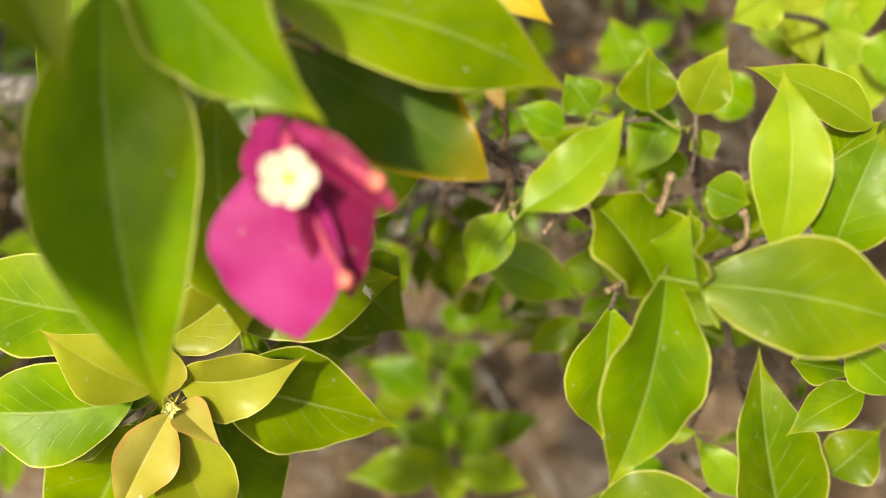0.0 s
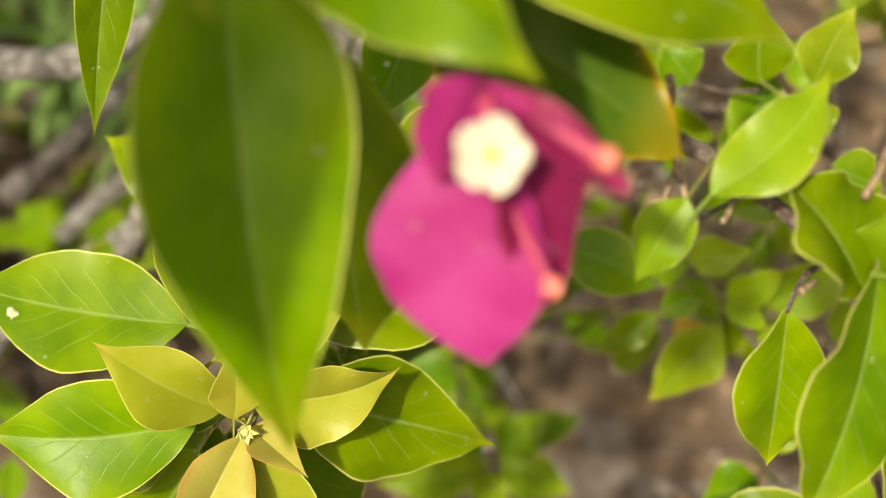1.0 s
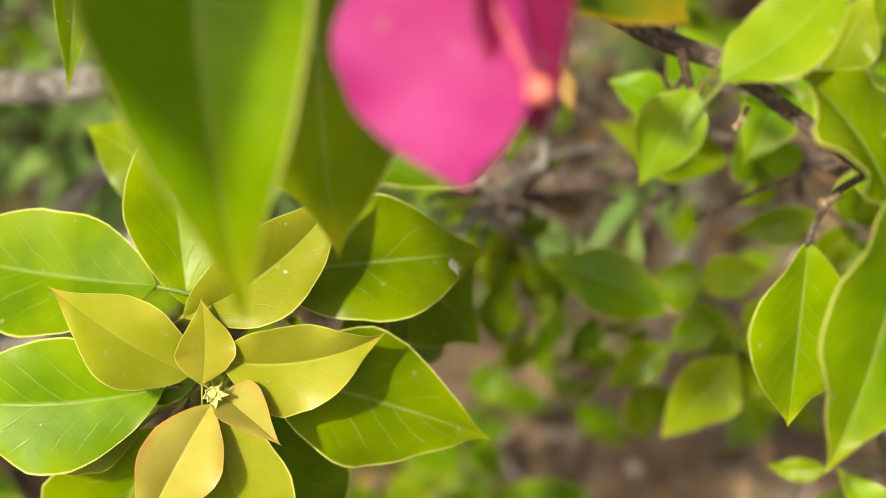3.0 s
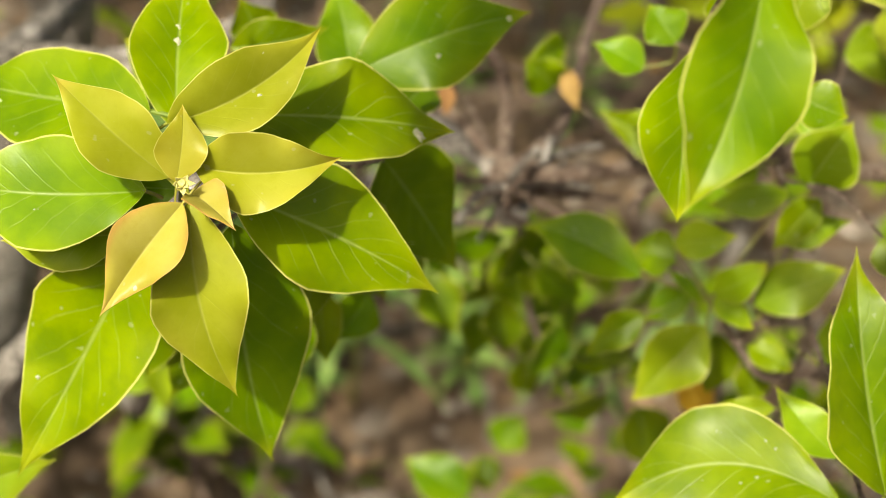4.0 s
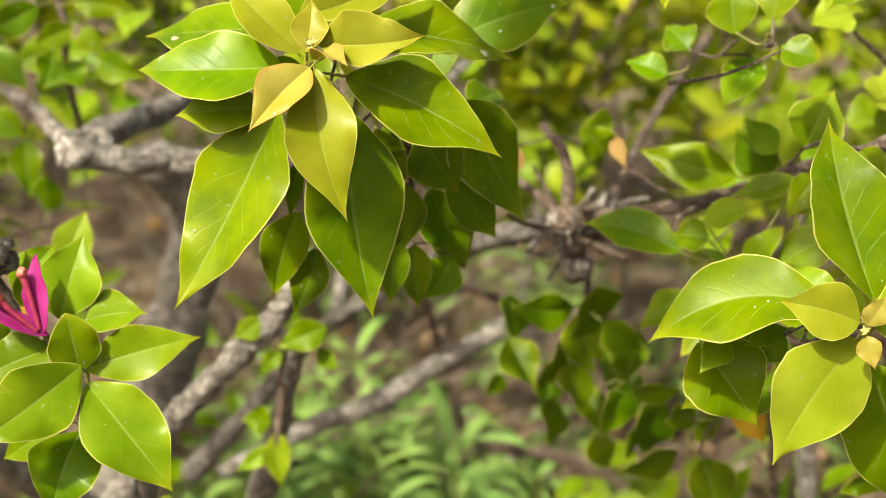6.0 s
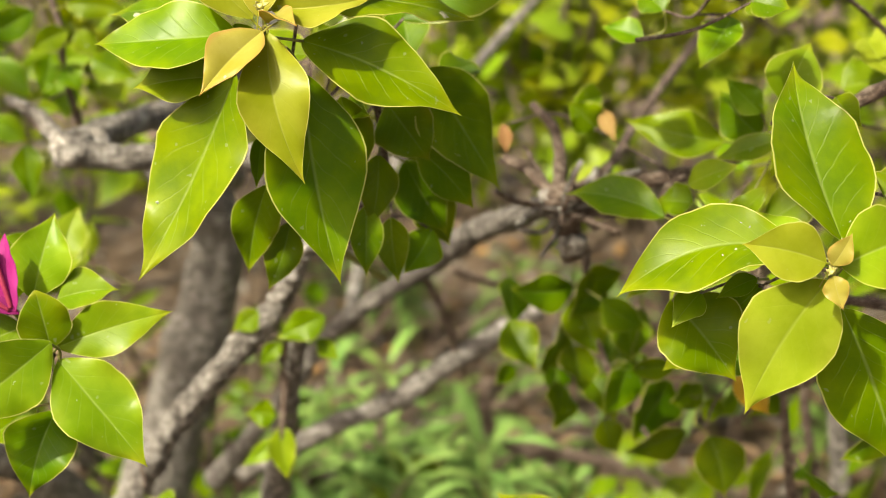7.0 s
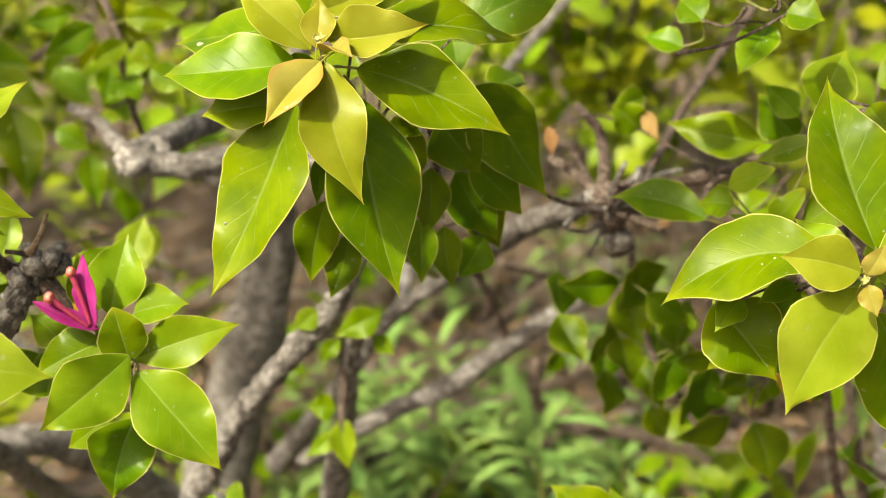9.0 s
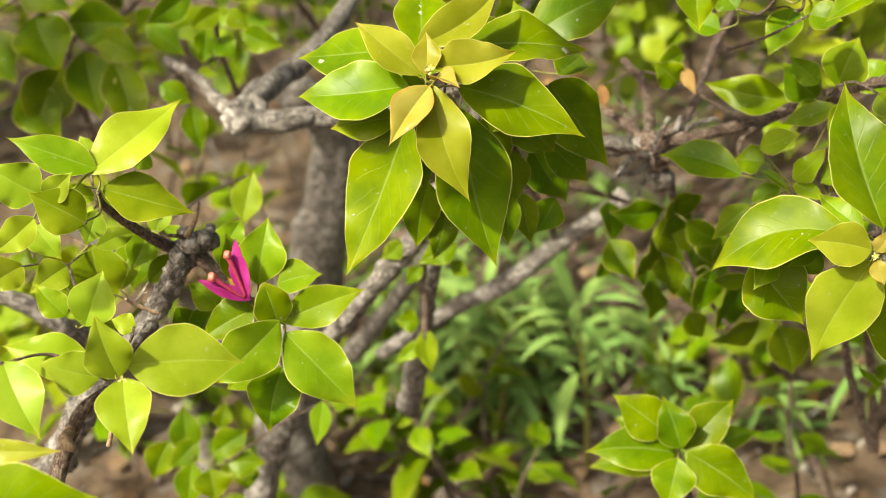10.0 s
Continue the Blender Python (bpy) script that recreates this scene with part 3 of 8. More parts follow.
stem(under, [(-0.0481, 0.2300, 0.6995), (-0.0557, 0.2368, 0.7053), (-0.0583, 0.2382, 0.7053)], (0.0005, 0.0005, 0.0006), STALK, "petiole", 6, 0.1)
leaf(under, (-0.0486, 0.2297, 0.7003), (-0.0350, 0.2380, 0.6772), 0.0242, (0.4749, -0.8792, -0.0388), MATURE, stalk=0)
stem(under, [(-0.0627, 0.2238, 0.6997), (-0.0601, 0.2326, 0.7018), (-0.0521, 0.2302, 0.7045)], (0.0005, 0.0005, 0.0006), STALK, "petiole", 6, 0.1)
leaf(under, (-0.0634, 0.2245, 0.6997), (-0.0465, 0.2081, 0.6993), 0.0102, (-0.6211, -0.6504, 0.4372), GREEN, stalk=0)
stem(under, [(-0.0591, 0.2115, 0.7044), (-0.0627, 0.2200, 0.7039), (-0.0634, 0.2245, 0.6997)], (0.0005, 0.0005, 0.0006), STALK, "petiole", 6, 0.1)
leaf(under, (-0.0592, 0.2112, 0.7054), (-0.0558, 0.2193, 0.6746), 0.0185, (0.4265, -0.8855, -0.1846), MATURE, stalk=0)
stem(under, [(-0.0538, 0.2324, 0.6792), (-0.0571, 0.2465, 0.6863), (-0.0582, 0.2484, 0.6877)], (0.0005, 0.0005, 0.0006), STALK, "petiole", 6, 0.1)
leaf(under, (-0.0537, 0.2327, 0.6802), (-0.0549, 0.2238, 0.6528), 0.0153, (0.3354, -0.9003, 0.2774), MATURE, stalk=0)
stem(under, [(-0.0393, 0.2384, 0.6811), (-0.0496, 0.2381, 0.6828), (-0.0536, 0.2339, 0.6838)], (0.0005, 0.0005, 0.0006), STALK, "petiole", 6, 0.1)
leaf(under, (-0.0397, 0.2379, 0.6819), (-0.0237, 0.2568, 0.6547), 0.0173, (0.6063, -0.7742, -0.1816), MATURE, stalk=0)
stem(under, [(-0.0540, 0.2457, 0.6514), (-0.0589, 0.2584, 0.6594), (-0.0589, 0.2592, 0.6648)], (0.0005, 0.0005, 0.0006), TWIG, "petiole", 6, 0.1)
leaf(under, (-0.0542, 0.2459, 0.6524), (-0.0494, 0.2397, 0.6272), 0.0141, (0.3176, -0.9049, 0.2835), GREEN, stalk=0)
stem(under, [(-0.0419, 0.2584, 0.6442), (-0.0508, 0.2586, 0.6493), (-0.0542, 0.2459, 0.6524)], (0.0005, 0.0005, 0.0006), TWIG, "petiole", 6, 0.1)
leaf(under, (-0.0415, 0.2588, 0.6450), (-0.0511, 0.2504, 0.6280), 0.0169, (0.2977, -0.9110, 0.2854), GREEN, stalk=0)
stem(under, [(-0.0565, 0.2258, 0.6610), (-0.0559, 0.2347, 0.6711), (-0.0537, 0.2327, 0.6802)], (0.0005, 0.0005, 0.0006), TWIG, "petiole", 6, 0.1)
leaf(under, (-0.0565, 0.2261, 0.6620), (-0.0548, 0.2186, 0.6359), 0.0136, (0.3368, -0.8987, 0.2809), GREEN, stalk=0)
stem(under, [(-0.0836, 0.2151, 0.6557), (-0.0716, 0.2264, 0.6583), (-0.0565, 0.2261, 0.6620)], (0.0005, 0.0007, 0.0009), TWIG, "petiole", 6, 0.1)
leaf(under, (-0.0834, 0.2155, 0.6566), (-0.0893, 0.2059, 0.6319), 0.0149, (0.3877, -0.8865, 0.2528), MATURE, stalk=0)
stem(under, [(-0.0885, 0.2077, 0.6715), (-0.0871, 0.2166, 0.6692), (-0.0821, 0.2176, 0.6620)], (0.0005, 0.0005, 0.0006), STALK, "petiole", 6, 0.1)
leaf(under, (-0.0883, 0.2078, 0.6725), (-0.0967, 0.2054, 0.6382), 0.0185, (0.3566, -0.9340, -0.0216), GREEN, stalk=0)
stem(under, [(-0.0826, 0.1943, 0.6936), (-0.0871, 0.2096, 0.6870), (-0.0870, 0.2082, 0.6777)], (0.0005, 0.0007, 0.0009), TWIG, "petiole", 6, 0.1)
leaf(under, (-0.0826, 0.1946, 0.6945), (-0.0832, 0.1884, 0.6752), 0.0068, (0.4147, -0.8703, 0.2656), LIME, stalk=0)

flower_shoot = thing("leafy_shoot", (-0.1279, 0.3876, 0.8607), "large green leaves above a hanging magenta flower", "shoot", "leafy shoots")
stem(flower_shoot, [(-0.0311, 0.1522, 0.8809), (-0.0338, 0.1611, 0.8831), (-0.0438, 0.1839, 0.8842), (-0.0708, 0.2517, 0.8762), (-0.1279, 0.3876, 0.8607)], (0.0008, 0.0010, 0.0013, 0.0018, 0.0029), TWIG, "stem")
leaf(flower_shoot, (-0.0368, 0.1704, 0.8824), (0.0228, 0.1769, 0.8602), 0.0236, (0.3348, -0.6053, 0.7221), GREEN, thick=0.00015, fold=0.308, bow=0.112, sway=0.0374, twist=6.36, peak=0.424, wave=0.0468, seed=73)
stem(flower_shoot, [(-0.0277, 0.1773, 0.8617), (-0.0315, 0.1814, 0.8724), (-0.0369, 0.1766, 0.8843)], (0.0005, 0.0007, 0.0009), TWIG, "petiole", 6, 0.1)
stem(flower_shoot, [(-0.0391, 0.1851, 0.8565), (-0.0358, 0.1855, 0.8573), (-0.0280, 0.1775, 0.8627)], (0.0005, 0.0005, 0.0006), STALK, "petiole", 6, 0.1)
leaf(flower_shoot, (-0.0400, 0.1854, 0.8567), (0.0090, 0.1676, 0.8426), 0.0275, (0.0015, -0.6176, 0.7865), AGEING, fold=0.12, taper=0.9, peak=0.45, twist=0, thick=0.00015, stalk=0)
stem(flower_shoot, [(-0.0472, 0.1704, 0.8526), (-0.0449, 0.1830, 0.8546), (-0.0409, 0.1857, 0.8570)], (0.0005, 0.0005, 0.0006), STALK, "petiole", 6, 0.1)
leaf(flower_shoot, (-0.0473, 0.1708, 0.8535), (-0.0395, 0.1486, 0.8027), 0.0302, (-0.1735, -0.9118, 0.3722), MATURE, thick=0.00015, stalk=0, fold=0.156, bow=0.0535, sway=-0.00842, twist=5.18, peak=0.483, wave=0.0789, seed=78)
stem(flower_shoot, [(-0.0639, 0.1639, 0.8829), (-0.0542, 0.1768, 0.8720), (-0.0447, 0.1758, 0.8644)], (0.0005, 0.0007, 0.0009), TWIG, "petiole", 6, 0.1)
leaf(flower_shoot, (-0.0642, 0.1647, 0.8834), (-0.0471, 0.1160, 0.8215), 0.0302, (0.3551, -0.6856, 0.6355), GREEN, taper=1.25, thick=0.00015, stalk=0, fold=0.324, bow=0.173, sway=-0.0547, twist=-6.01, peak=0.352, wave=0.0604, seed=81)
stem(flower_shoot, [(-0.0539, 0.1553, 0.9058), (-0.0469, 0.1672, 0.8932), (-0.0357, 0.1654, 0.8833)], (0.0005, 0.0007, 0.0009), TWIG, "petiole", 6, 0.1)
leaf(flower_shoot, (-0.0547, 0.1557, 0.9062), (-0.0183, 0.1358, 0.8853), 0.0257, (-0.2743, -0.8872, 0.3710), GREEN, thick=0.00015, stalk=0, fold=0.168, bow=0.0476, sway=-0.00733, twist=-8.29, peak=0.384, wave=0.0598, seed=83)
stem(flower_shoot, [(-0.0697, 0.1474, 0.9117), (-0.0687, 0.1604, 0.9084), (-0.0589, 0.1590, 0.9070)], (0.0005, 0.0005, 0.0006), STALK, "petiole", 6, 0.1)
leaf(flower_shoot, (-0.0701, 0.1481, 0.9123), (-0.0569, 0.1278, 0.8962), 0.0143, (0.2695, -0.4832, 0.8330), LIME, thick=0.00015, stalk=0, fold=0.289, bow=0.0287, sway=-0.076, twist=-15.9, peak=0.435, wave=0.0739, seed=84)
stem(flower_shoot, [(0.0022, 0.2081, 0.8633), (-0.0157, 0.1988, 0.8600), (-0.0287, 0.1782, 0.8622)], (0.0005, 0.0007, 0.0009), TWIG, "petiole", 6, 0.1)
leaf(flower_shoot, (0.0014, 0.2085, 0.8636), (0.0183, 0.2008, 0.8566), 0.0086, (-0.0630, -0.7445, 0.6646), YELLOWED, thick=0.00015, stalk=0)
# unseen leaf and stalk, added to cast shade on the large leaf below
stem(flower_shoot, [(-0.0997, 0.1044, 0.9571), (-0.0895, 0.1356, 0.9396), (-0.0731, 0.1539, 0.9190)], (0.0005, 0.0007, 0.0009), TWIG, "petiole", 6, 0.1)
leaf(flower_shoot, (-0.1000, 0.1223, 0.9703), (-0.0803, 0.0589, 0.9238), 0.0450, (0.3378, -0.4857, 0.8062), PALE, fold=0.2, twist=0, taper=1.2, thick=0.00015, stalk=0)
stem(flower_shoot, [(-0.1156, 0.2713, 0.7973), (-0.1026, 0.2882, 0.8334), (-0.0878, 0.2920, 0.8716)], (0.0005, 0.0007, 0.0009), TWIG, "petiole", 6, 0.1)
leaf(flower_shoot, (-0.1156, 0.2720, 0.7980), (-0.1158, 0.2328, 0.7574), 0.0153, (0.5009, -0.6246, 0.5992), GREEN, fold=0.35, wave=0.04, twist=0, stalk=0)
leaf(flower_shoot, (-0.0358, 0.2102, 0.8401), (-0.0462, 0.1949, 0.8094), 0.0153, (0.0160, -0.7801, 0.6254), MATURE, fold=0.15, thick=0.00015)

right_shoot = thing("leafy_shoot", (0.0942, 0.1893, 0.8051), "sunlit green leaves on a brown twig with dry flower stalks", "shoot", "leafy shoots")
stem(right_shoot, [(-0.0072, 0.2225, 0.8108), (0.0085, 0.1998, 0.8173), (0.0195, 0.1892, 0.8211), (0.0320, 0.1840, 0.8163), (0.0488, 0.1743, 0.8128), (0.0645, 0.1819, 0.8133), (0.0792, 0.1894, 0.8123), (0.0942, 0.1893, 0.8051)], (0.0018, 0.0021, 0.0017, 0.0014, 0.0013, 0.0011, 0.0010, 0.0009), TWIG, "stem")
stem(right_shoot, [(-0.0072, 0.2225, 0.8108), (-0.0312, 0.2586, 0.7896), (-0.0648, 0.3293, 0.7584)], (0.0018, 0.0024, 0.0034), TWIG, "stem")
stem(right_shoot, [(0.0467, 0.1812, 0.8238), (0.0472, 0.1818, 0.8294), (0.0472, 0.1817, 0.8358)], (0.0009, 0.0007, 0.0010), HUSK, "flower_stalk", label="dry brown flower stalk")
stem(right_shoot, [(0.0652, 0.1806, 0.8160), (0.0666, 0.1803, 0.8196), (0.0661, 0.1812, 0.8243), (0.0644, 0.1817, 0.8273)], (0.0010, 0.0007, 0.0006, 0.0010), HUSK, "flower_stalk", label="dry brown flower stalk")
stem(right_shoot, [(0.0108, 0.1979, 0.8208), (0.0115, 0.1986, 0.8253), (0.0098, 0.1990, 0.8309)], (0.0009, 0.0006, 0.0009), HUSK, "flower_stalk", label="dry brown flower stalk")
stem(right_shoot, [(0.0129, 0.1922, 0.8200), (0.0143, 0.1847, 0.8189), (0.0158, 0.1796, 0.8173)], (0.0010, 0.0008, 0.0005), HUSK, "flower_stalk", label="dry brown flower stalk")
stem(right_shoot, [(0.0140, 0.1887, 0.8183), (0.0119, 0.1828, 0.8187), (0.0111, 0.1789, 0.8182)], (0.0006, 0.0005, 0.0006), HUSK, "flower_stalk", label="dry brown flower stalk")
stem(right_shoot, [(0.0249, 0.1837, 0.8163), (0.0233, 0.1797, 0.8157), (0.0224, 0.1782, 0.8159)], (0.0005, 0.0005, 0.0006), HUSK, "flower_stalk", label="dry brown flower stalk")
stem(right_shoot, [(0.0412, 0.1724, 0.8090), (0.0389, 0.1698, 0.8095), (0.0380, 0.1687, 0.8100)], (0.0006, 0.0006, 0.0008), HUSK, "flower_stalk", label="dry brown flower stalk")
leaf(right_shoot, (0.0890, 0.1877, 0.8092), (0.0961, 0.2076, 0.8330), 0.0216, (-0.1024, -0.7481, 0.6557), GREEN)
leaf(right_shoot, (0.0751, 0.1824, 0.8141), (0.0701, 0.2099, 0.8442), 0.0182, (-0.0365, -0.7413, 0.6702), LIME, fold=0.257, bow=0.0511, sway=-0.0563, twist=-11.9, peak=0.491, wave=0.0389, seed=102)
stem(right_shoot, [(0.0493, 0.1684, 0.8185), (0.0504, 0.1744, 0.8161), (0.0488, 0.1743, 0.8128)], (0.0005, 0.0005, 0.0006), STALK, "petiole", 6, 0.1)
leaf(right_shoot, (0.0494, 0.1691, 0.8192), (0.0442, 0.1374, 0.7788), 0.0254, (0.4223, -0.7392, 0.5247), GREEN, stalk=0, fold=0.376, bow=0.0158, sway=0.053, twist=20.3, peak=0.501, wave=0.0876, seed=104)
leaf(right_shoot, (0.0484, 0.1672, 0.8133), (0.0291, 0.1796, 0.8287), 0.0294, (0.5202, -0.2154, 0.8264), GREEN, fold=0.361, bow=0.0493, sway=-0.0454, twist=8.4, peak=0.42, wave=0.0876, seed=104)
leaf(right_shoot, (0.0570, 0.1646, 0.8186), (0.0524, 0.1781, 0.8297), 0.0267, (-0.9217, -0.3794, 0.0803), LIME, fold=0.638, bow=0.0214, sway=0.0119, twist=15.4, peak=0.376, wave=0.0827, seed=105)
leaf(right_shoot, (0.0555, 0.1647, 0.8214), (0.1056, 0.1600, 0.8211), 0.0255, (-0.0515, -0.6120, 0.7892), MATURE, fold=0.232, bow=0.0669, sway=0.0361, twist=12.8, peak=0.457, wave=0.0448, seed=107)
stem(right_shoot, [(0.0132, 0.1736, 0.8250), (0.0190, 0.1861, 0.8228), (0.0195, 0.1892, 0.8211)], (0.0005, 0.0005, 0.0006), STALK, "petiole", 6, 0.1)
leaf(right_shoot, (0.0136, 0.1741, 0.8258), (0.0070, 0.1646, 0.8117), 0.0113, (-0.0969, -0.8010, 0.5908), LIME, stalk=0)
leaf(right_shoot, (0.0169, 0.1721, 0.8295), (0.0360, 0.1939, 0.8421), 0.0144, (-0.2040, -0.3518, 0.9136), LIME, fold=0.229, bow=0.0363, sway=-0.102, twist=9.55, peak=0.373, wave=0.0861, seed=110)
stem(right_shoot, [(0.1002, 0.1809, 0.7851), (0.0972, 0.1868, 0.7929), (0.0942, 0.1893, 0.8051)], (0.0005, 0.0007, 0.0009), TWIG, "petiole", 6, 0.1)
leaf(right_shoot, (0.0993, 0.1813, 0.7854), (0.1144, 0.1736, 0.7785), 0.0122, (-0.0528, -0.7234, 0.6884), GREEN, stalk=0)
stem(right_shoot, [(0.0898, 0.1826, 0.7739), (0.0907, 0.1847, 0.7783), (0.0953, 0.1834, 0.7873)], (0.0005, 0.0005, 0.0006), STALK, "petiole", 6, 0.1)
leaf(right_shoot, (0.0888, 0.1826, 0.7740), (0.1047, 0.1823, 0.7731), 0.0113, (0.0535, -0.1261, 0.9906), GREEN, stalk=0)
stem(right_shoot, [(0.1069, 0.1789, 0.7702), (0.1086, 0.1849, 0.7749), (0.0993, 0.1813, 0.7854)], (0.0005, 0.0005, 0.0006), STALK, "petiole", 6, 0.1)
leaf(right_shoot, (0.1077, 0.1794, 0.7706), (0.0897, 0.1682, 0.7621), 0.0119, (-0.1195, -0.4687, 0.8752), GREEN, stalk=0)
stem(right_shoot, [(0.0411, 0.1779, 0.7914), (0.0433, 0.1817, 0.8002), (0.0468, 0.1754, 0.8132)], (0.0005, 0.0007, 0.0009), TWIG, "petiole", 6, 0.1)
leaf(right_shoot, (0.0412, 0.1784, 0.7922), (0.0445, 0.1616, 0.7600), 0.0212, (0.2617, -0.8439, 0.4684), GREEN, stalk=0, fold=0.368, bow=0.0628, sway=-0.0301, twist=3.54, peak=0.514, wave=0.0727, seed=118)
stem(right_shoot, [(0.0946, 0.2285, 0.7992), (0.0947, 0.2130, 0.7978), (0.0942, 0.1893, 0.8051)], (0.0005, 0.0007, 0.0009), TWIG, "petiole", 6, 0.1)
leaf(right_shoot, (0.0940, 0.2284, 0.7984), (0.1035, 0.2308, 0.8130), 0.0142, (-0.4516, -0.7854, 0.4235), GREEN, stalk=0)
stem(right_shoot, [(0.1006, 0.2296, 0.8123), (0.1029, 0.2319, 0.8024), (0.0940, 0.2284, 0.7984)], (0.0005, 0.0005, 0.0006), STALK, "petiole", 6, 0.1)
leaf(right_shoot, (0.1015, 0.2295, 0.8120), (0.0672, 0.2334, 0.8230), 0.0141, (0.1986, -0.5533, 0.8090), LIME, stalk=0)
stem(right_shoot, [(0.1278, 0.2115, 0.6795), (0.1115, 0.2210, 0.6823), (0.0950, 0.2296, 0.6966)], (0.0005, 0.0007, 0.0009), TWIG, "petiole", 6, 0.1)
leaf(right_shoot, (0.1271, 0.2109, 0.6791), (0.1412, 0.2237, 0.6890), 0.0196, (-0.1994, -0.4538, 0.8685), MATURE, stalk=0)
stem(right_shoot, [(0.0776, 0.2756, 0.7343), (0.0570, 0.2721, 0.7240), (0.0380, 0.2580, 0.7215)], (0.0005, 0.0007, 0.0009), TWIG, "petiole", 6, 0.1)
leaf(right_shoot, (0.0766, 0.2758, 0.7345), (0.0915, 0.2734, 0.7319), 0.0161, (0.0060, -0.7158, 0.6982), MATURE, stalk=0)
stem(right_shoot, [(0.0719, 0.3002, 0.7423), (0.0729, 0.2887, 0.7342), (0.0708, 0.2767, 0.7355)], (0.0005, 0.0007, 0.0009), TWIG, "petiole", 6, 0.1)
leaf(right_shoot, (0.0717, 0.2998, 0.7414), (0.0781, 0.3107, 0.7631), 0.0172, (-0.2069, -0.8472, 0.4894), LIME, stalk=0)
stem(right_shoot, [(0.0760, 0.3031, 0.7310), (0.0733, 0.3034, 0.7342), (0.0702, 0.2972, 0.7365)], (0.0005, 0.0005, 0.0006), STALK, "petiole", 6, 0.1)
leaf(right_shoot, (0.0756, 0.3037, 0.7316), (0.0806, 0.2963, 0.7253), 0.0103, (-0.1536, -0.6980, 0.6995), LIME, stalk=0)
stem(right_shoot, [(0.0580, 0.3064, 0.7351), (0.0672, 0.3041, 0.7314), (0.0715, 0.2999, 0.7355)], (0.0005, 0.0005, 0.0006), STALK, "petiole", 6, 0.1)
leaf(right_shoot, (0.0582, 0.3060, 0.7342), (0.0543, 0.3155, 0.7551), 0.0194, (-0.0534, -0.9134, 0.4036), GREEN, stalk=0)
stem(right_shoot, [(0.0396, 0.3116, 0.7266), (0.0507, 0.3118, 0.7240), (0.0585, 0.3051, 0.7322)], (0.0005, 0.0007, 0.0009), TWIG, "petiole", 6, 0.1)
leaf(right_shoot, (0.0403, 0.3111, 0.7262), (0.0291, 0.3202, 0.7341), 0.0153, (-0.0781, -0.7082, 0.7017), GREEN, stalk=0)
stem(right_shoot, [(0.0311, 0.3129, 0.7151), (0.0400, 0.3149, 0.7180), (0.0403, 0.3111, 0.7262)], (0.0005, 0.0005, 0.0006), STALK, "petiole", 6, 0.1)
leaf(right_shoot, (0.0320, 0.3127, 0.7149), (0.0136, 0.3166, 0.7188), 0.0137, (-0.0021, -0.7183, 0.6958), GREEN, stalk=0)
stem(right_shoot, [(0.0653, 0.3236, 0.7224), (0.0618, 0.3242, 0.7239), (0.0519, 0.3108, 0.7252)], (0.0005, 0.0005, 0.0006), TWIG, "petiole", 6, 0.1)
leaf(right_shoot, (0.0657, 0.3243, 0.7230), (0.0556, 0.3018, 0.7049), 0.0186, (-0.0628, -0.6075, 0.7919), GREEN, stalk=0)
stem(right_shoot, [(0.0872, 0.2479, 0.6076), (0.0963, 0.2631, 0.6227), (0.0992, 0.2689, 0.6502)], (0.0005, 0.0007, 0.0009), TWIG, "petiole", 6, 0.1)
leaf(right_shoot, (0.0880, 0.2483, 0.6079), (0.0680, 0.2393, 0.6013), 0.0191, (-0.0713, -0.4795, 0.8746), GREEN, stalk=0)
stem(right_shoot, [(0.1110, 0.3918, 0.6600), (0.1107, 0.3573, 0.6529), (0.0994, 0.3112, 0.6590)], (0.0005, 0.0007, 0.0009), TWIG, "petiole", 6, 0.1)
leaf(right_shoot, (0.1119, 0.3914, 0.6597), (0.0866, 0.4012, 0.6687), 0.0210, (-0.0672, -0.7671, 0.6380), GREEN, stalk=0)
stem(right_shoot, [(0.1087, 0.4168, 0.6807), (0.1078, 0.4079, 0.6669), (0.1119, 0.3914, 0.6597)], (0.0005, 0.0007, 0.0009), TWIG, "petiole", 6, 0.1)
leaf(right_shoot, (0.1078, 0.4164, 0.6804), (0.1344, 0.4269, 0.6879), 0.0257, (0.0667, -0.6873, 0.7233), LIME, stalk=0)
stem(right_shoot, [(0.1456, 0.4198, 0.6687), (0.1327, 0.4145, 0.6622), (0.1078, 0.4079, 0.6669)], (0.0005, 0.0007, 0.0009), TWIG, "petiole", 6, 0.1)
leaf(right_shoot, (0.1464, 0.4194, 0.6683), (0.1255, 0.4299, 0.6778), 0.0262, (-0.1298, -0.7955, 0.5919), LIME, stalk=0)
stem(right_shoot, [(0.1457, 0.3987, 0.7031), (0.1492, 0.4087, 0.6801), (0.1464, 0.4194, 0.6683)], (0.0005, 0.0007, 0.0009), TWIG, "petiole", 6, 0.1)
leaf(right_shoot, (0.1463, 0.3981, 0.7026), (0.1303, 0.4134, 0.7158), 0.0265, (-0.2325, -0.7633, 0.6027), LIME, stalk=0)
stem(right_shoot, [(0.1500, 0.3691, 0.7045), (0.1517, 0.3839, 0.6966), (0.1500, 0.3945, 0.6995)], (0.0005, 0.0007, 0.0009), TWIG, "petiole", 6, 0.1)
leaf(right_shoot, (0.1498, 0.3683, 0.7039), (0.1552, 0.3872, 0.7192), 0.0234, (-0.2212, -0.5740, 0.7884), LIME, stalk=0)
stem(right_shoot, [(0.0649, 0.4383, 0.6354), (0.0881, 0.4273, 0.6461), (0.1068, 0.4090, 0.6690)], (0.0005, 0.0007, 0.0009), TWIG, "petiole", 6, 0.1)
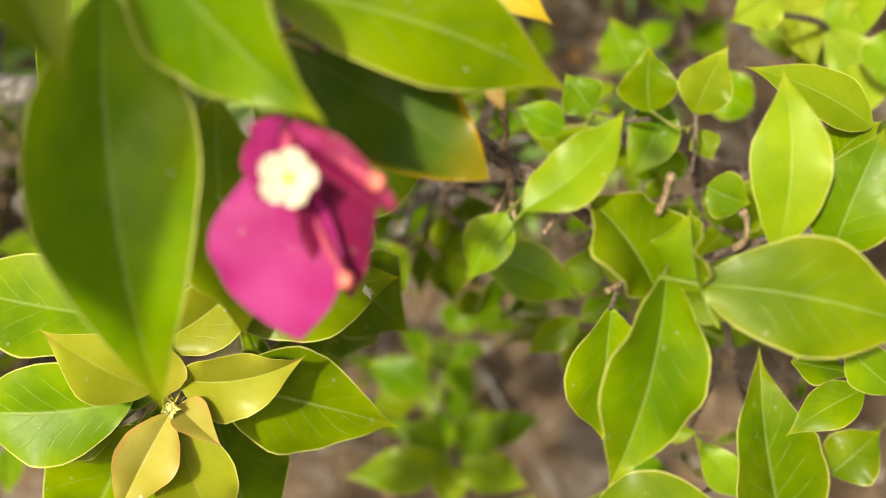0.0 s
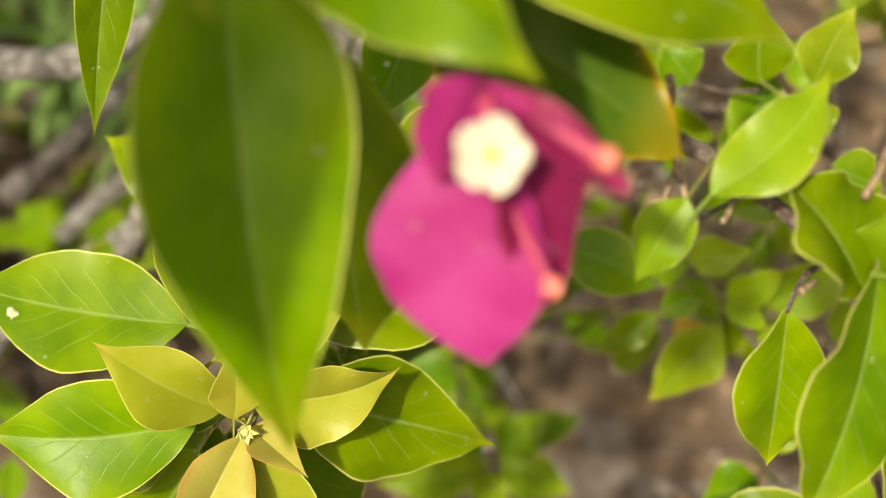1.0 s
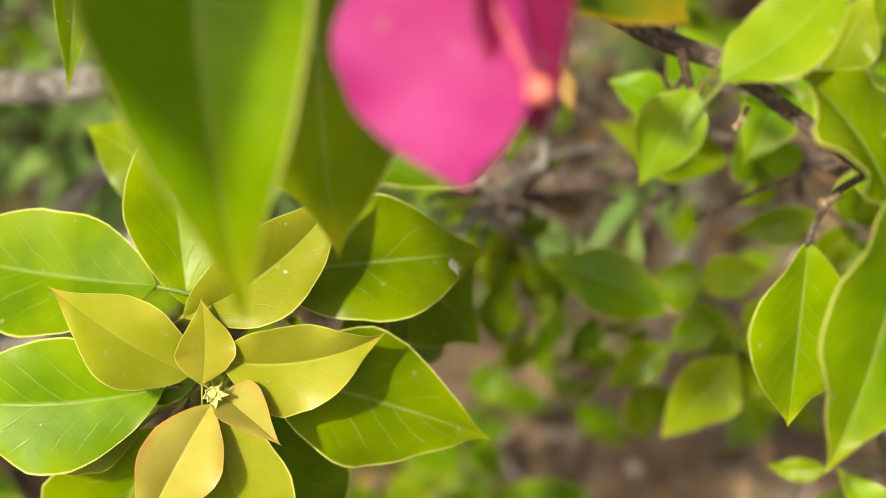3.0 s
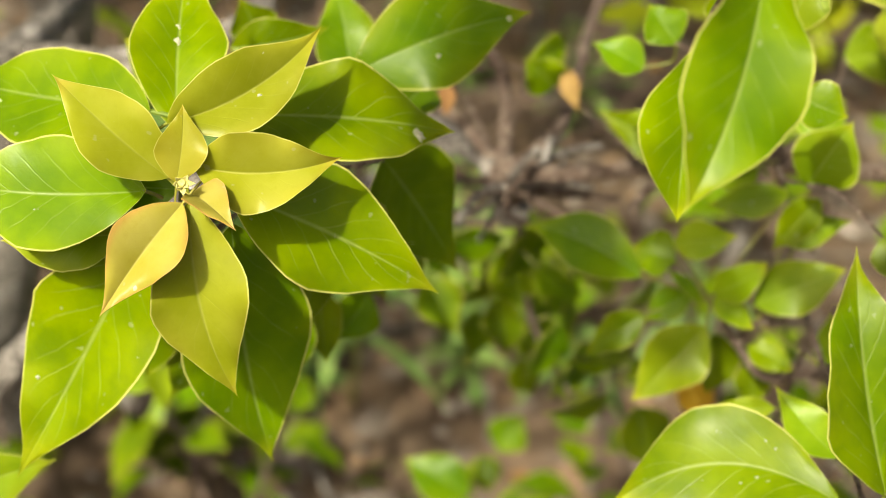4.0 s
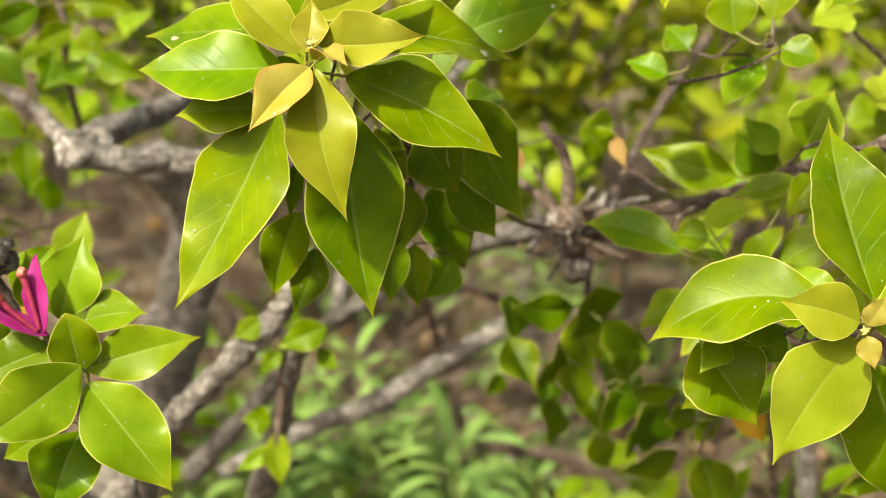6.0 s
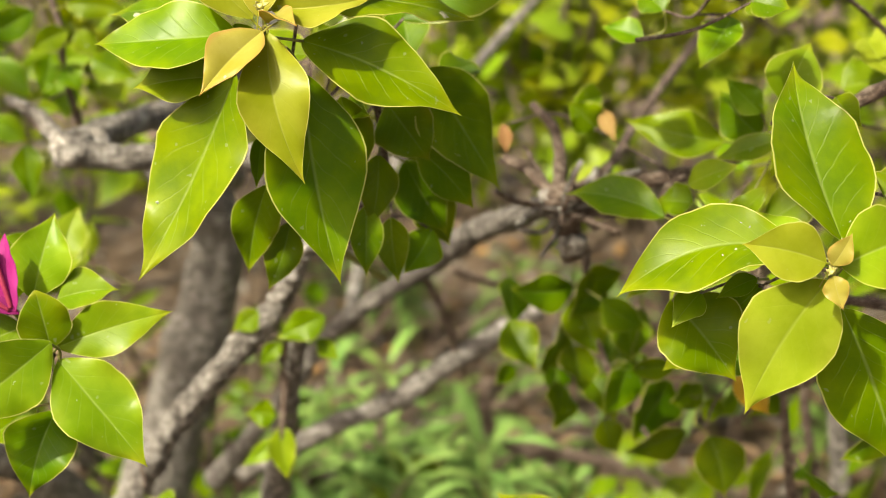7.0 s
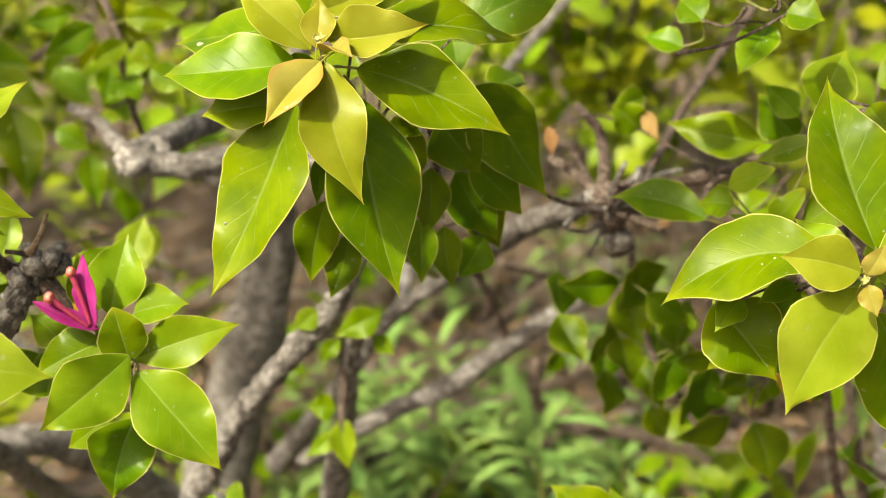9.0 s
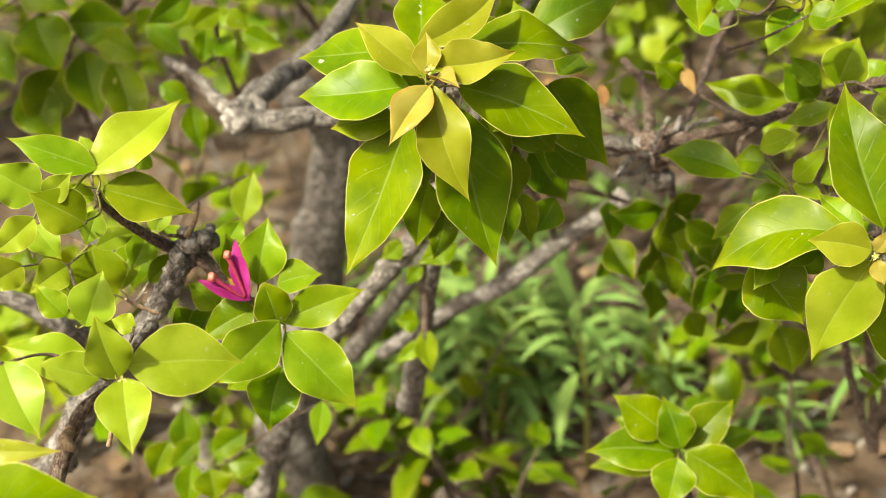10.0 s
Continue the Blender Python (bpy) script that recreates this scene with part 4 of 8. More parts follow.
leaf(right_shoot, (0.0655, 0.4377, 0.6349), (0.0524, 0.4540, 0.6488), 0.0230, (-0.1247, -0.7002, 0.7030), GREEN, stalk=0)
stem(right_shoot, [(0.0446, 0.4341, 0.6069), (0.0536, 0.4361, 0.6122), (0.0686, 0.4338, 0.6315)], (0.0005, 0.0007, 0.0009), TWIG, "petiole", 6, 0.1)
leaf(right_shoot, (0.0438, 0.4336, 0.6065), (0.0605, 0.4458, 0.6159), 0.0237, (0.0491, -0.6480, 0.7600), GREEN, stalk=0)

rr = thing("leafy_shoot", (0.0855, 0.3630, 0.6676), "rosette of broad lime-green leaves with a small reddish bud", "shoot", "leafy shoots")
stem(rr, [(0.1132, 0.1815, 0.6618), (0.1136, 0.2035, 0.6544), (0.1106, 0.2540, 0.6432), (0.0980, 0.3257, 0.6400), (0.0855, 0.3630, 0.6676)], (0.0008, 0.0008, 0.0010, 0.0013, 0.0015), TWIG, "stem")
bud_cluster(rr, (0.1128, 0.1734, 0.6644), 0.0012)
stem(rr, [(0.1114, 0.1785, 0.6596), (0.1126, 0.1821, 0.6616), (0.1132, 0.1815, 0.6618)], (0.0005, 0.0005, 0.0006), STALK, "petiole", 6, 0.1)
# PALE makes this blade look sunlit; the sun strikes it weakly
leaf(rr, (0.1119, 0.1788, 0.6604), (0.0898, 0.1649, 0.6192), 0.0322, (0.4000, -0.8900, 0.1800), PALE, stalk=0, fold=0.095, bow=0.0331, sway=-0.0581, twist=9.96, peak=0.375, wave=0.0512, seed=172)
stem(rr, [(0.1160, 0.1772, 0.6655), (0.1139, 0.1790, 0.6616), (0.1143, 0.1788, 0.6597)], (0.0005, 0.0005, 0.0006), STALK, "petiole", 6, 0.1)
leaf(rr, (0.1152, 0.1767, 0.6653), (0.1436, 0.1970, 0.6721), 0.0259, (0.4478, -0.7739, 0.4478), LIME, stalk=0)
leaf(rr, (0.1127, 0.1740, 0.6663), (0.1179, 0.1755, 0.6765), 0.0075, (-0.0586, -0.9817, 0.1814), BLUSH)
leaf(rr, (0.1110, 0.1755, 0.6666), (0.0863, 0.1675, 0.6730), 0.0189, (0.3650, -0.8724, 0.3251), OLIVE, fold=0.289, bow=0.0468, sway=-0.0401, twist=-7.25, peak=0.409, wave=0.0318, seed=176)
leaf(rr, (0.1132, 0.1733, 0.6635), (0.1168, 0.1684, 0.6545), 0.0078, (-0.0610, -0.8863, 0.4590), BLUSH)
stem(rr, [(0.1164, 0.1943, 0.6458), (0.1145, 0.1985, 0.6526), (0.1135, 0.1976, 0.6564)], (0.0005, 0.0005, 0.0006), STALK, "petiole", 6, 0.1)
leaf(rr, (0.1161, 0.1943, 0.6467), (0.1372, 0.1971, 0.5907), 0.0339, (0.2195, -0.9751, 0.0329), GREEN, stalk=0)
stem(rr, [(0.1148, 0.1893, 0.6711), (0.1145, 0.1897, 0.6633), (0.1132, 0.1856, 0.6604)], (0.0005, 0.0005, 0.0006), STALK, "petiole", 6, 0.1)
leaf(rr, (0.1150, 0.1887, 0.6703), (0.0953, 0.2270, 0.7196), 0.0349, (0.4702, -0.5950, 0.6518), GREEN, stalk=0, fold=0.462, bow=0.0522, sway=0.0805, twist=-21.6, peak=0.316, wave=0.0649, seed=181)
stem(rr, [(0.1042, 0.1862, 0.6656), (0.1119, 0.1849, 0.6649), (0.1120, 0.1760, 0.6667)], (0.0005, 0.0005, 0.0006), STALK, "petiole", 6, 0.1)
leaf(rr, (0.1051, 0.1862, 0.6659), (0.0453, 0.1848, 0.6471), 0.0335, (-0.2448, -0.5208, 0.8178), GREEN, stalk=0, fold=0.246, bow=0.0142, sway=-0.192, twist=-22.8, peak=0.507, wave=0.05, seed=183)
stem(rr, [(0.0888, 0.2147, 0.6449), (0.1027, 0.2215, 0.6508), (0.1128, 0.2174, 0.6513)], (0.0005, 0.0007, 0.0009), TWIG, "petiole", 6, 0.1)
leaf(rr, (0.0894, 0.2147, 0.6456), (0.0797, 0.2137, 0.6350), 0.0135, (-0.0818, -0.9817, 0.1719), GREEN, stalk=0)
stem(rr, [(0.0881, 0.2047, 0.6506), (0.0915, 0.2145, 0.6480), (0.0914, 0.2149, 0.6478)], (0.0005, 0.0005, 0.0006), STALK, "petiole", 6, 0.1)
leaf(rr, (0.0889, 0.2052, 0.6510), (0.0765, 0.1972, 0.6454), 0.0078, (0.3341, -0.8276, 0.4510), LIME, stalk=0)
stem(rr, [(0.0705, 0.2024, 0.6450), (0.0828, 0.2103, 0.6487), (0.0889, 0.2052, 0.6510)], (0.0005, 0.0005, 0.0006), TWIG, "petiole", 6, 0.1)
leaf(rr, (0.0709, 0.2031, 0.6456), (0.0629, 0.1919, 0.6358), 0.0109, (0.3060, -0.7413, 0.5973), LIME, stalk=0)
stem(rr, [(0.0607, 0.2086, 0.6394), (0.0628, 0.2099, 0.6435), (0.0709, 0.2031, 0.6456)], (0.0005, 0.0005, 0.0006), STALK, "petiole", 6, 0.1)
leaf(rr, (0.0600, 0.2088, 0.6402), (0.0839, 0.2032, 0.6143), 0.0313, (0.2471, -0.8752, 0.4159), MATURE, stalk=0)
stem(rr, [(0.0752, 0.2261, 0.6255), (0.0854, 0.2240, 0.6357), (0.0894, 0.2147, 0.6456)], (0.0005, 0.0007, 0.0009), TWIG, "petiole", 6, 0.1)
leaf(rr, (0.0760, 0.2262, 0.6261), (0.0559, 0.2247, 0.6076), 0.0192, (-0.0991, -0.9778, 0.1849), MATURE, stalk=0)
leaf(rr, (0.1065, 0.2120, 0.6588), (0.0859, 0.2259, 0.6688), 0.0133, (0.0695, -0.6901, 0.7203), LIME, stalk=0.006, sway=0.05, fold=0.25)
leaf(rr, (0.0908, 0.2400, 0.6480), (0.0740, 0.2430, 0.6425), 0.0072, (0.0695, -0.6901, 0.7203), LIME, stalk=0.006, fold=0.3)

mid_right = thing("leafy_shoot", (0.0409, 0.3376, 0.6334), "loose cluster of small round green leaves on a dark twig", "shoot", "leafy shoots")
stem(mid_right, [(0.0887, 0.3434, 0.6717), (0.0658, 0.3743, 0.6541), (0.0400, 0.3417, 0.6475), (0.0409, 0.3376, 0.6334)], (0.0019, 0.0020, 0.0017, 0.0012), TWIG, "stem")
stem(mid_right, [(0.0778, 0.3391, 0.6693), (0.0851, 0.3472, 0.6705), (0.0869, 0.3459, 0.6703)], (0.0005, 0.0005, 0.0006), STALK, "petiole", 6, 0.1)
leaf(mid_right, (0.0787, 0.3395, 0.6697), (0.0644, 0.3327, 0.6633), 0.0095, (0.2851, -0.9049, 0.3161), LIME, stalk=0)
leaf(mid_right, (0.0778, 0.3399, 0.6720), (0.0598, 0.3398, 0.6912), 0.0202, (0.1357, -0.9829, 0.1247), GREEN)
stem(mid_right, [(0.0781, 0.3276, 0.6842), (0.0807, 0.3392, 0.6750), (0.0778, 0.3399, 0.6720)], (0.0005, 0.0005, 0.0006), STALK, "petiole", 6, 0.1)
leaf(mid_right, (0.0789, 0.3273, 0.6836), (0.0632, 0.3317, 0.6969), 0.0128, (-0.0375, -0.9612, 0.2731), LIME, stalk=0)
stem(mid_right, [(0.0617, 0.3497, 0.6666), (0.0719, 0.3585, 0.6640), (0.0774, 0.3586, 0.6630)], (0.0005, 0.0005, 0.0006), STALK, "petiole", 6, 0.1)
leaf(mid_right, (0.0627, 0.3496, 0.6664), (0.0173, 0.3533, 0.6740), 0.0206, (-0.0095, -0.9188, 0.3947), GREEN, stalk=0)
stem(mid_right, [(0.0898, 0.2958, 0.6947), (0.0849, 0.3129, 0.6835), (0.0833, 0.3261, 0.6798)], (0.0005, 0.0007, 0.0009), TWIG, "petiole", 6, 0.1)
leaf(mid_right, (0.0895, 0.2956, 0.6937), (0.0980, 0.3001, 0.7169), 0.0233, (0.0422, -0.9834, 0.1765), LIME, stalk=0)
stem(mid_right, [(0.1094, 0.2603, 0.7022), (0.0974, 0.2855, 0.6993), (0.0895, 0.2956, 0.6937)], (0.0005, 0.0007, 0.0009), TWIG, "petiole", 6, 0.1)
leaf(mid_right, (0.1088, 0.2609, 0.7027), (0.1189, 0.2505, 0.6940), 0.0119, (-0.3517, -0.7795, 0.5183), GREEN, stalk=0)
stem(mid_right, [(-0.0008, 0.3822, 0.6636), (0.0239, 0.3752, 0.6525), (0.0457, 0.3489, 0.6490)], (0.0005, 0.0007, 0.0009), TWIG, "petiole", 6, 0.1)
leaf(mid_right, (-0.0002, 0.3825, 0.6629), (-0.0131, 0.3770, 0.6769), 0.0175, (0.3848, -0.9230, -0.0042), GREEN, stalk=0)
stem(mid_right, [(0.0032, 0.3826, 0.6715), (0.0009, 0.3864, 0.6676), (-0.0002, 0.3825, 0.6629)], (0.0005, 0.0005, 0.0006), STALK, "petiole", 6, 0.1)
leaf(mid_right, (0.0028, 0.3831, 0.6723), (0.0109, 0.3741, 0.6591), 0.0079, (-0.0241, -0.8303, 0.5569), DRY, stalk=0)
stem(mid_right, [(-0.0002, 0.3919, 0.6771), (0.0014, 0.3917, 0.6755), (0.0012, 0.3848, 0.6748)], (0.0005, 0.0005, 0.0006), STALK, "petiole", 6, 0.1)
leaf(mid_right, (0.0004, 0.3926, 0.6772), (-0.0126, 0.3768, 0.6756), 0.0159, (0.7256, -0.6257, 0.2864), GREEN, stalk=0)
stem(mid_right, [(-0.0407, 0.3647, 0.6666), (-0.0216, 0.3811, 0.6699), (-0.0002, 0.3825, 0.6629)], (0.0005, 0.0007, 0.0009), TWIG, "petiole", 6, 0.1)
leaf(mid_right, (-0.0408, 0.3649, 0.6675), (-0.0386, 0.3613, 0.6536), 0.0069, (0.2347, -0.9318, 0.2769), DRY, stalk=0)

cluster = thing("leafy_shoot", (0.1396, 0.3300, 0.6040), "small shoot of plump pale green leaves on a brown twig", "shoot", "leafy shoots")
stem(cluster, [(0.0702, 0.3000, 0.6384), (0.0829, 0.2980, 0.6229), (0.0952, 0.2970, 0.6123), (0.1119, 0.3050, 0.6135), (0.1396, 0.3300, 0.6040)], (0.0009, 0.0013, 0.0016, 0.0019, 0.0024), TWIG, "stem")
stem(cluster, [(0.0829, 0.2980, 0.6229), (0.0873, 0.2990, 0.6336), (0.0964, 0.3000, 0.6362)], (0.0016, 0.0012, 0.0008), TWIG, "stem")
stem(cluster, [(0.0450, 0.2960, 0.6455), (0.0576, 0.3000, 0.6410), (0.0702, 0.3000, 0.6384)], (0.0004, 0.0005, 0.0006), STALK, "petiole", 6, 0.1)
leaf(cluster, (0.0450, 0.2960, 0.6455), (0.0014, 0.3056, 0.6506), 0.0217, (0.2039, -0.6511, 0.7311), GREEN, stalk=0, bow=0.06, sway=-0.05)
stem(cluster, [(0.0701, 0.2920, 0.6331), (0.0701, 0.2980, 0.6348), (0.0702, 0.3000, 0.6384)], (0.0004, 0.0005, 0.0006), STALK, "petiole", 6, 0.1)
leaf(cluster, (0.0701, 0.2920, 0.6331), (0.0504, 0.2750, 0.6083), 0.0217, (0.1347, -0.6707, 0.7294), LIME, stalk=0, fold=0.2, taper=1.1)
stem(cluster, [(0.0491, 0.2980, 0.6286), (0.0596, 0.3010, 0.6325), (0.0702, 0.3000, 0.6384)], (0.0004, 0.0005, 0.0006), STALK, "petiole", 6, 0.1)
leaf(cluster, (0.0491, 0.2980, 0.6286), (0.0311, 0.2900, 0.6114), 0.0135, (0.1347, -0.6707, 0.7294), GREEN, stalk=0)
stem(cluster, [(0.0533, 0.3000, 0.6587), (0.0617, 0.3020, 0.6476), (0.0702, 0.3000, 0.6384)], (0.0004, 0.0005, 0.0006), STALK, "petiole", 6, 0.1)
leaf(cluster, (0.0533, 0.3000, 0.6587), (0.0728, 0.2980, 0.6682), 0.0137, (-0.0065, -0.6995, 0.7146), LIME, stalk=0, taper=1)
stem(cluster, [(0.0555, 0.3020, 0.6505), (0.0628, 0.3030, 0.6435), (0.0702, 0.3000, 0.6384)], (0.0004, 0.0005, 0.0006), STALK, "petiole", 6, 0.1)
leaf(cluster, (0.0555, 0.3020, 0.6505), (0.0401, 0.3060, 0.6492), 0.0170, (0.2709, -0.6285, 0.7291), GREEN, stalk=0, fold=0.15, taper=0.8)
stem(cluster, [(0.0702, 0.2970, 0.6437), (0.0702, 0.3005, 0.6401), (0.0702, 0.3000, 0.6384)], (0.0004, 0.0005, 0.0006), STALK, "petiole", 6, 0.1)
leaf(cluster, (0.0702, 0.2970, 0.6437), (0.0849, 0.2970, 0.6606), 0.0127, (0.0642, -0.6869, 0.7239), LIME, stalk=0, taper=0.8, fold=0.15)
stem(cluster, [(0.0704, 0.2960, 0.6421), (0.0703, 0.3000, 0.6393), (0.0702, 0.3000, 0.6384)], (0.0004, 0.0005, 0.0006), STALK, "petiole", 6, 0.1)
leaf(cluster, (0.0704, 0.2960, 0.6421), (0.0854, 0.2910, 0.6367), 0.0096, (0.2039, -0.6511, 0.7311), LIME, stalk=0, taper=0.8, fold=0.2)
stem(cluster, [(0.0838, 0.2947, 0.6441), (0.0856, 0.2989, 0.6379), (0.0873, 0.2990, 0.6336)], (0.0004, 0.0005, 0.0006), STALK, "petiole", 6, 0.1)
leaf(cluster, (0.0838, 0.2947, 0.6441), (0.1101, 0.3000, 0.6621), 0.0187, (-0.0065, -0.6995, 0.7146), LIME, stalk=0, fold=0.15, taper=1)
stem(cluster, [(0.0968, 0.3090, 0.6816), (0.0920, 0.3060, 0.6566), (0.0873, 0.2990, 0.6336)], (0.0004, 0.0005, 0.0006), STALK, "petiole", 6, 0.1)
leaf(cluster, (0.0968, 0.3090, 0.6816), (0.0855, 0.3020, 0.6623), 0.0130, (0.2039, -0.6511, 0.7311), GREEN, stalk=0, fold=0.3)
stem(cluster, [(0.0884, 0.3030, 0.6652), (0.0878, 0.3030, 0.6484), (0.0873, 0.2990, 0.6336)], (0.0004, 0.0005, 0.0006), STALK, "petiole", 6, 0.1)
leaf(cluster, (0.0884, 0.3030, 0.6652), (0.1089, 0.3080, 0.6762), 0.0113, (-0.1439, -0.7135, 0.6857), GREEN, stalk=0, fold=0.3)
stem(cluster, [(0.0881, 0.3180, 0.6753), (0.0791, 0.3110, 0.6559), (0.0702, 0.3000, 0.6384)], (0.0004, 0.0005, 0.0006), STALK, "petiole", 6, 0.1)
leaf(cluster, (0.0881, 0.3180, 0.6753), (0.0611, 0.3160, 0.6658), 0.0126, (0.1347, -0.6707, 0.7294), MATURE, stalk=0)
leaf(cluster, (0.0862, 0.2990, 0.6229), (0.1024, 0.2920, 0.6213), 0.0111, (0.1347, -0.6707, 0.7294), GREEN, stalk=0, taper=0.8)
stem(cluster, [(0.1127, 0.3000, 0.6194), (0.1000, 0.3015, 0.6255), (0.0873, 0.2990, 0.6336)], (0.0004, 0.0005, 0.0006), STALK, "petiole", 6, 0.1)
leaf(cluster, (0.1127, 0.3000, 0.6194), (0.1117, 0.3060, 0.6431), 0.0123, (0.2039, -0.6511, 0.7311), LIME, stalk=0)
stem(cluster, [(0.0536, 0.3000, 0.6471), (0.0619, 0.3020, 0.6418), (0.0702, 0.3000, 0.6384)], (0.0004, 0.0005, 0.0006), STALK, "petiole", 6, 0.1)
leaf(cluster, (0.0536, 0.3000, 0.6471), (0.0692, 0.2960, 0.6365), 0.0050, (0.3948, -0.5769, 0.7151), MATURE, stalk=0, fold=0.7)
stem(cluster, [(0.0635, 0.3040, 0.6379), (0.0668, 0.3040, 0.6372), (0.0702, 0.3000, 0.6384)], (0.0004, 0.0005, 0.0006), STALK, "petiole", 6, 0.1)
leaf(cluster, (0.0635, 0.3040, 0.6379), (0.0496, 0.2980, 0.6249), 0.0126, (-0.0065, -0.6995, 0.7146), MATURE, stalk=0)
stem(cluster, [(0.0768, 0.3120, 0.6156), (0.0798, 0.3070, 0.6182), (0.0829, 0.2980, 0.6229)], (0.0004, 0.0005, 0.0006), STALK, "petiole", 6, 0.1)
leaf(cluster, (0.0768, 0.3120, 0.6156), (0.0780, 0.3040, 0.5923), 0.0184, (0.1347, -0.6707, 0.7294), MATURE, stalk=0)
stem(cluster, [(0.0913, 0.3120, 0.6059), (0.0871, 0.3070, 0.6134), (0.0829, 0.2980, 0.6229)], (0.0004, 0.0005, 0.0006), STALK, "petiole", 6, 0.1)
leaf(cluster, (0.0913, 0.3120, 0.6059), (0.0950, 0.3050, 0.5906), 0.0153, (0.1347, -0.6707, 0.7294), MATURE, stalk=0)

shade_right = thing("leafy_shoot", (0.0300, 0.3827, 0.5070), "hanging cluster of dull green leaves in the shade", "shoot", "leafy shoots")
stem(shade_right, [(-0.0083, 0.3994, 0.6021), (-0.0035, 0.3910, 0.5697), (0.0093, 0.3851, 0.5371), (0.0300, 0.3827, 0.5070)], (0.0022, 0.0020, 0.0017, 0.0014), TWIG, "stem")
stem(shade_right, [(-0.0103, 0.3910, 0.5771), (-0.0087, 0.3940, 0.5790), (-0.0048, 0.3932, 0.5783)], (0.0005, 0.0005, 0.0006), STALK, "petiole", 6, 0.1)
leaf(shade_right, (-0.0107, 0.3911, 0.5779), (0.0033, 0.3865, 0.5480), 0.0253, (0.61, -0.77, -0.35), MATURE, stalk=0)
leaf(shade_right, (-0.0122, 0.3915, 0.5807), (-0.0429, 0.3815, 0.5815), 0.0224, (0.71, -0.86, -0.26), MATURE)
stem(shade_right, [(-0.0069, 0.3841, 0.5866), (-0.0117, 0.3896, 0.5828), (-0.0122, 0.3915, 0.5807)], (0.0005, 0.0005, 0.0006), STALK, "petiole", 6, 0.1)
leaf(shade_right, (-0.0078, 0.3837, 0.5864), (0.0128, 0.3921, 0.5912), 0.0182, (0.72, -0.84, -0.25), MATURE, stalk=0)
stem(shade_right, [(0.0179, 0.3803, 0.5478), (0.0127, 0.3872, 0.5469), (0.0069, 0.3862, 0.5432)], (0.0005, 0.0005, 0.0006), STALK, "petiole", 6, 0.1)
leaf(shade_right, (0.0183, 0.3807, 0.5487), (0.0082, 0.3694, 0.5230), 0.0235, (0.65, -0.85, -0.29), MATURE, stalk=0)
stem(shade_right, [(0.0129, 0.3952, 0.5656), (0.0049, 0.3964, 0.5659), (-0.0006, 0.3897, 0.5624)], (0.0005, 0.0005, 0.0006), STALK, "petiole", 6, 0.1)
leaf(shade_right, (0.0127, 0.3954, 0.5666), (0.0181, 0.3905, 0.5449), 0.0224, (0.67, -0.75, -0.21), MATURE, stalk=0)
stem(shade_right, [(0.0057, 0.3755, 0.5809), (-0.0056, 0.3828, 0.5846), (-0.0078, 0.3837, 0.5864)], (0.0005, 0.0005, 0.0006), STALK, "petiole", 6, 0.1)
leaf(shade_right, (0.0049, 0.3754, 0.5814), (0.0264, 0.3784, 0.5678), 0.0190, (0.54, -0.80, -0.35), MATURE, stalk=0)
stem(shade_right, [(0.0458, 0.3797, 0.5159), (0.0400, 0.3884, 0.5100), (0.0300, 0.3827, 0.5070)], (0.0005, 0.0005, 0.0006), TWIG, "petiole", 6, 0.1)
leaf(shade_right, (0.0466, 0.3801, 0.5162), (0.0184, 0.3677, 0.5063), 0.0221, (0.62, -0.64, -0.24), MATURE, stalk=0)
stem(shade_right, [(0.0585, 0.3732, 0.5165), (0.0539, 0.3809, 0.5185), (0.0519, 0.3824, 0.5180)], (0.0005, 0.0005, 0.0006), STALK, "petiole", 6, 0.1)
leaf(shade_right, (0.0582, 0.3734, 0.5175), (0.0678, 0.3676, 0.4886), 0.0299, (0.69, -0.77, -0.20), MATURE, stalk=0)
stem(shade_right, [(0.0536, 0.3961, 0.5247), (0.0497, 0.3924, 0.5207), (0.0512, 0.3827, 0.5175)], (0.0005, 0.0005, 0.0006), STALK, "petiole", 6, 0.1)
leaf(shade_right, (0.0527, 0.3959, 0.5252), (0.0638, 0.3978, 0.5195), 0.0140, (0.52, -0.79, -0.22), MATURE, stalk=0)
stem(shade_right, [(0.0514, 0.3978, 0.5329), (0.0513, 0.3991, 0.5299), (0.0494, 0.3953, 0.5269)], (0.0005, 0.0005, 0.0006), STALK, "petiole", 6, 0.1)
leaf(shade_right, (0.0522, 0.3982, 0.5333), (0.0367, 0.3907, 0.5256), 0.0224, (0.67, -0.76, -0.36), MATURE, stalk=0)
stem(shade_right, [(0.0356, 0.3934, 0.5356), (0.0425, 0.3984, 0.5333), (0.0480, 0.3951, 0.5276)], (0.0005, 0.0005, 0.0006), STALK, "petiole", 6, 0.1)
leaf(shade_right, (0.0360, 0.3938, 0.5364), (0.0193, 0.3792, 0.5073), 0.0309, (0.56, -0.81, -0.31), MATURE, stalk=0)
stem(shade_right, [(0.0025, 0.3962, 0.5093), (0.0088, 0.3957, 0.5164), (0.0191, 0.3840, 0.5229)], (0.0005, 0.0007, 0.0009), TWIG, "petiole", 6, 0.1)
leaf(shade_right, (0.0020, 0.3963, 0.5102), (0.0113, 0.3942, 0.4933), 0.0173, (0.69, -0.81, -0.17), MATURE, stalk=0)
stem(shade_right, [(-0.0299, 0.4336, 0.5228), (-0.0177, 0.4222, 0.5204), (-0.0009, 0.3970, 0.5154)], (0.0005, 0.0007, 0.0009), TWIG, "petiole", 6, 0.1)
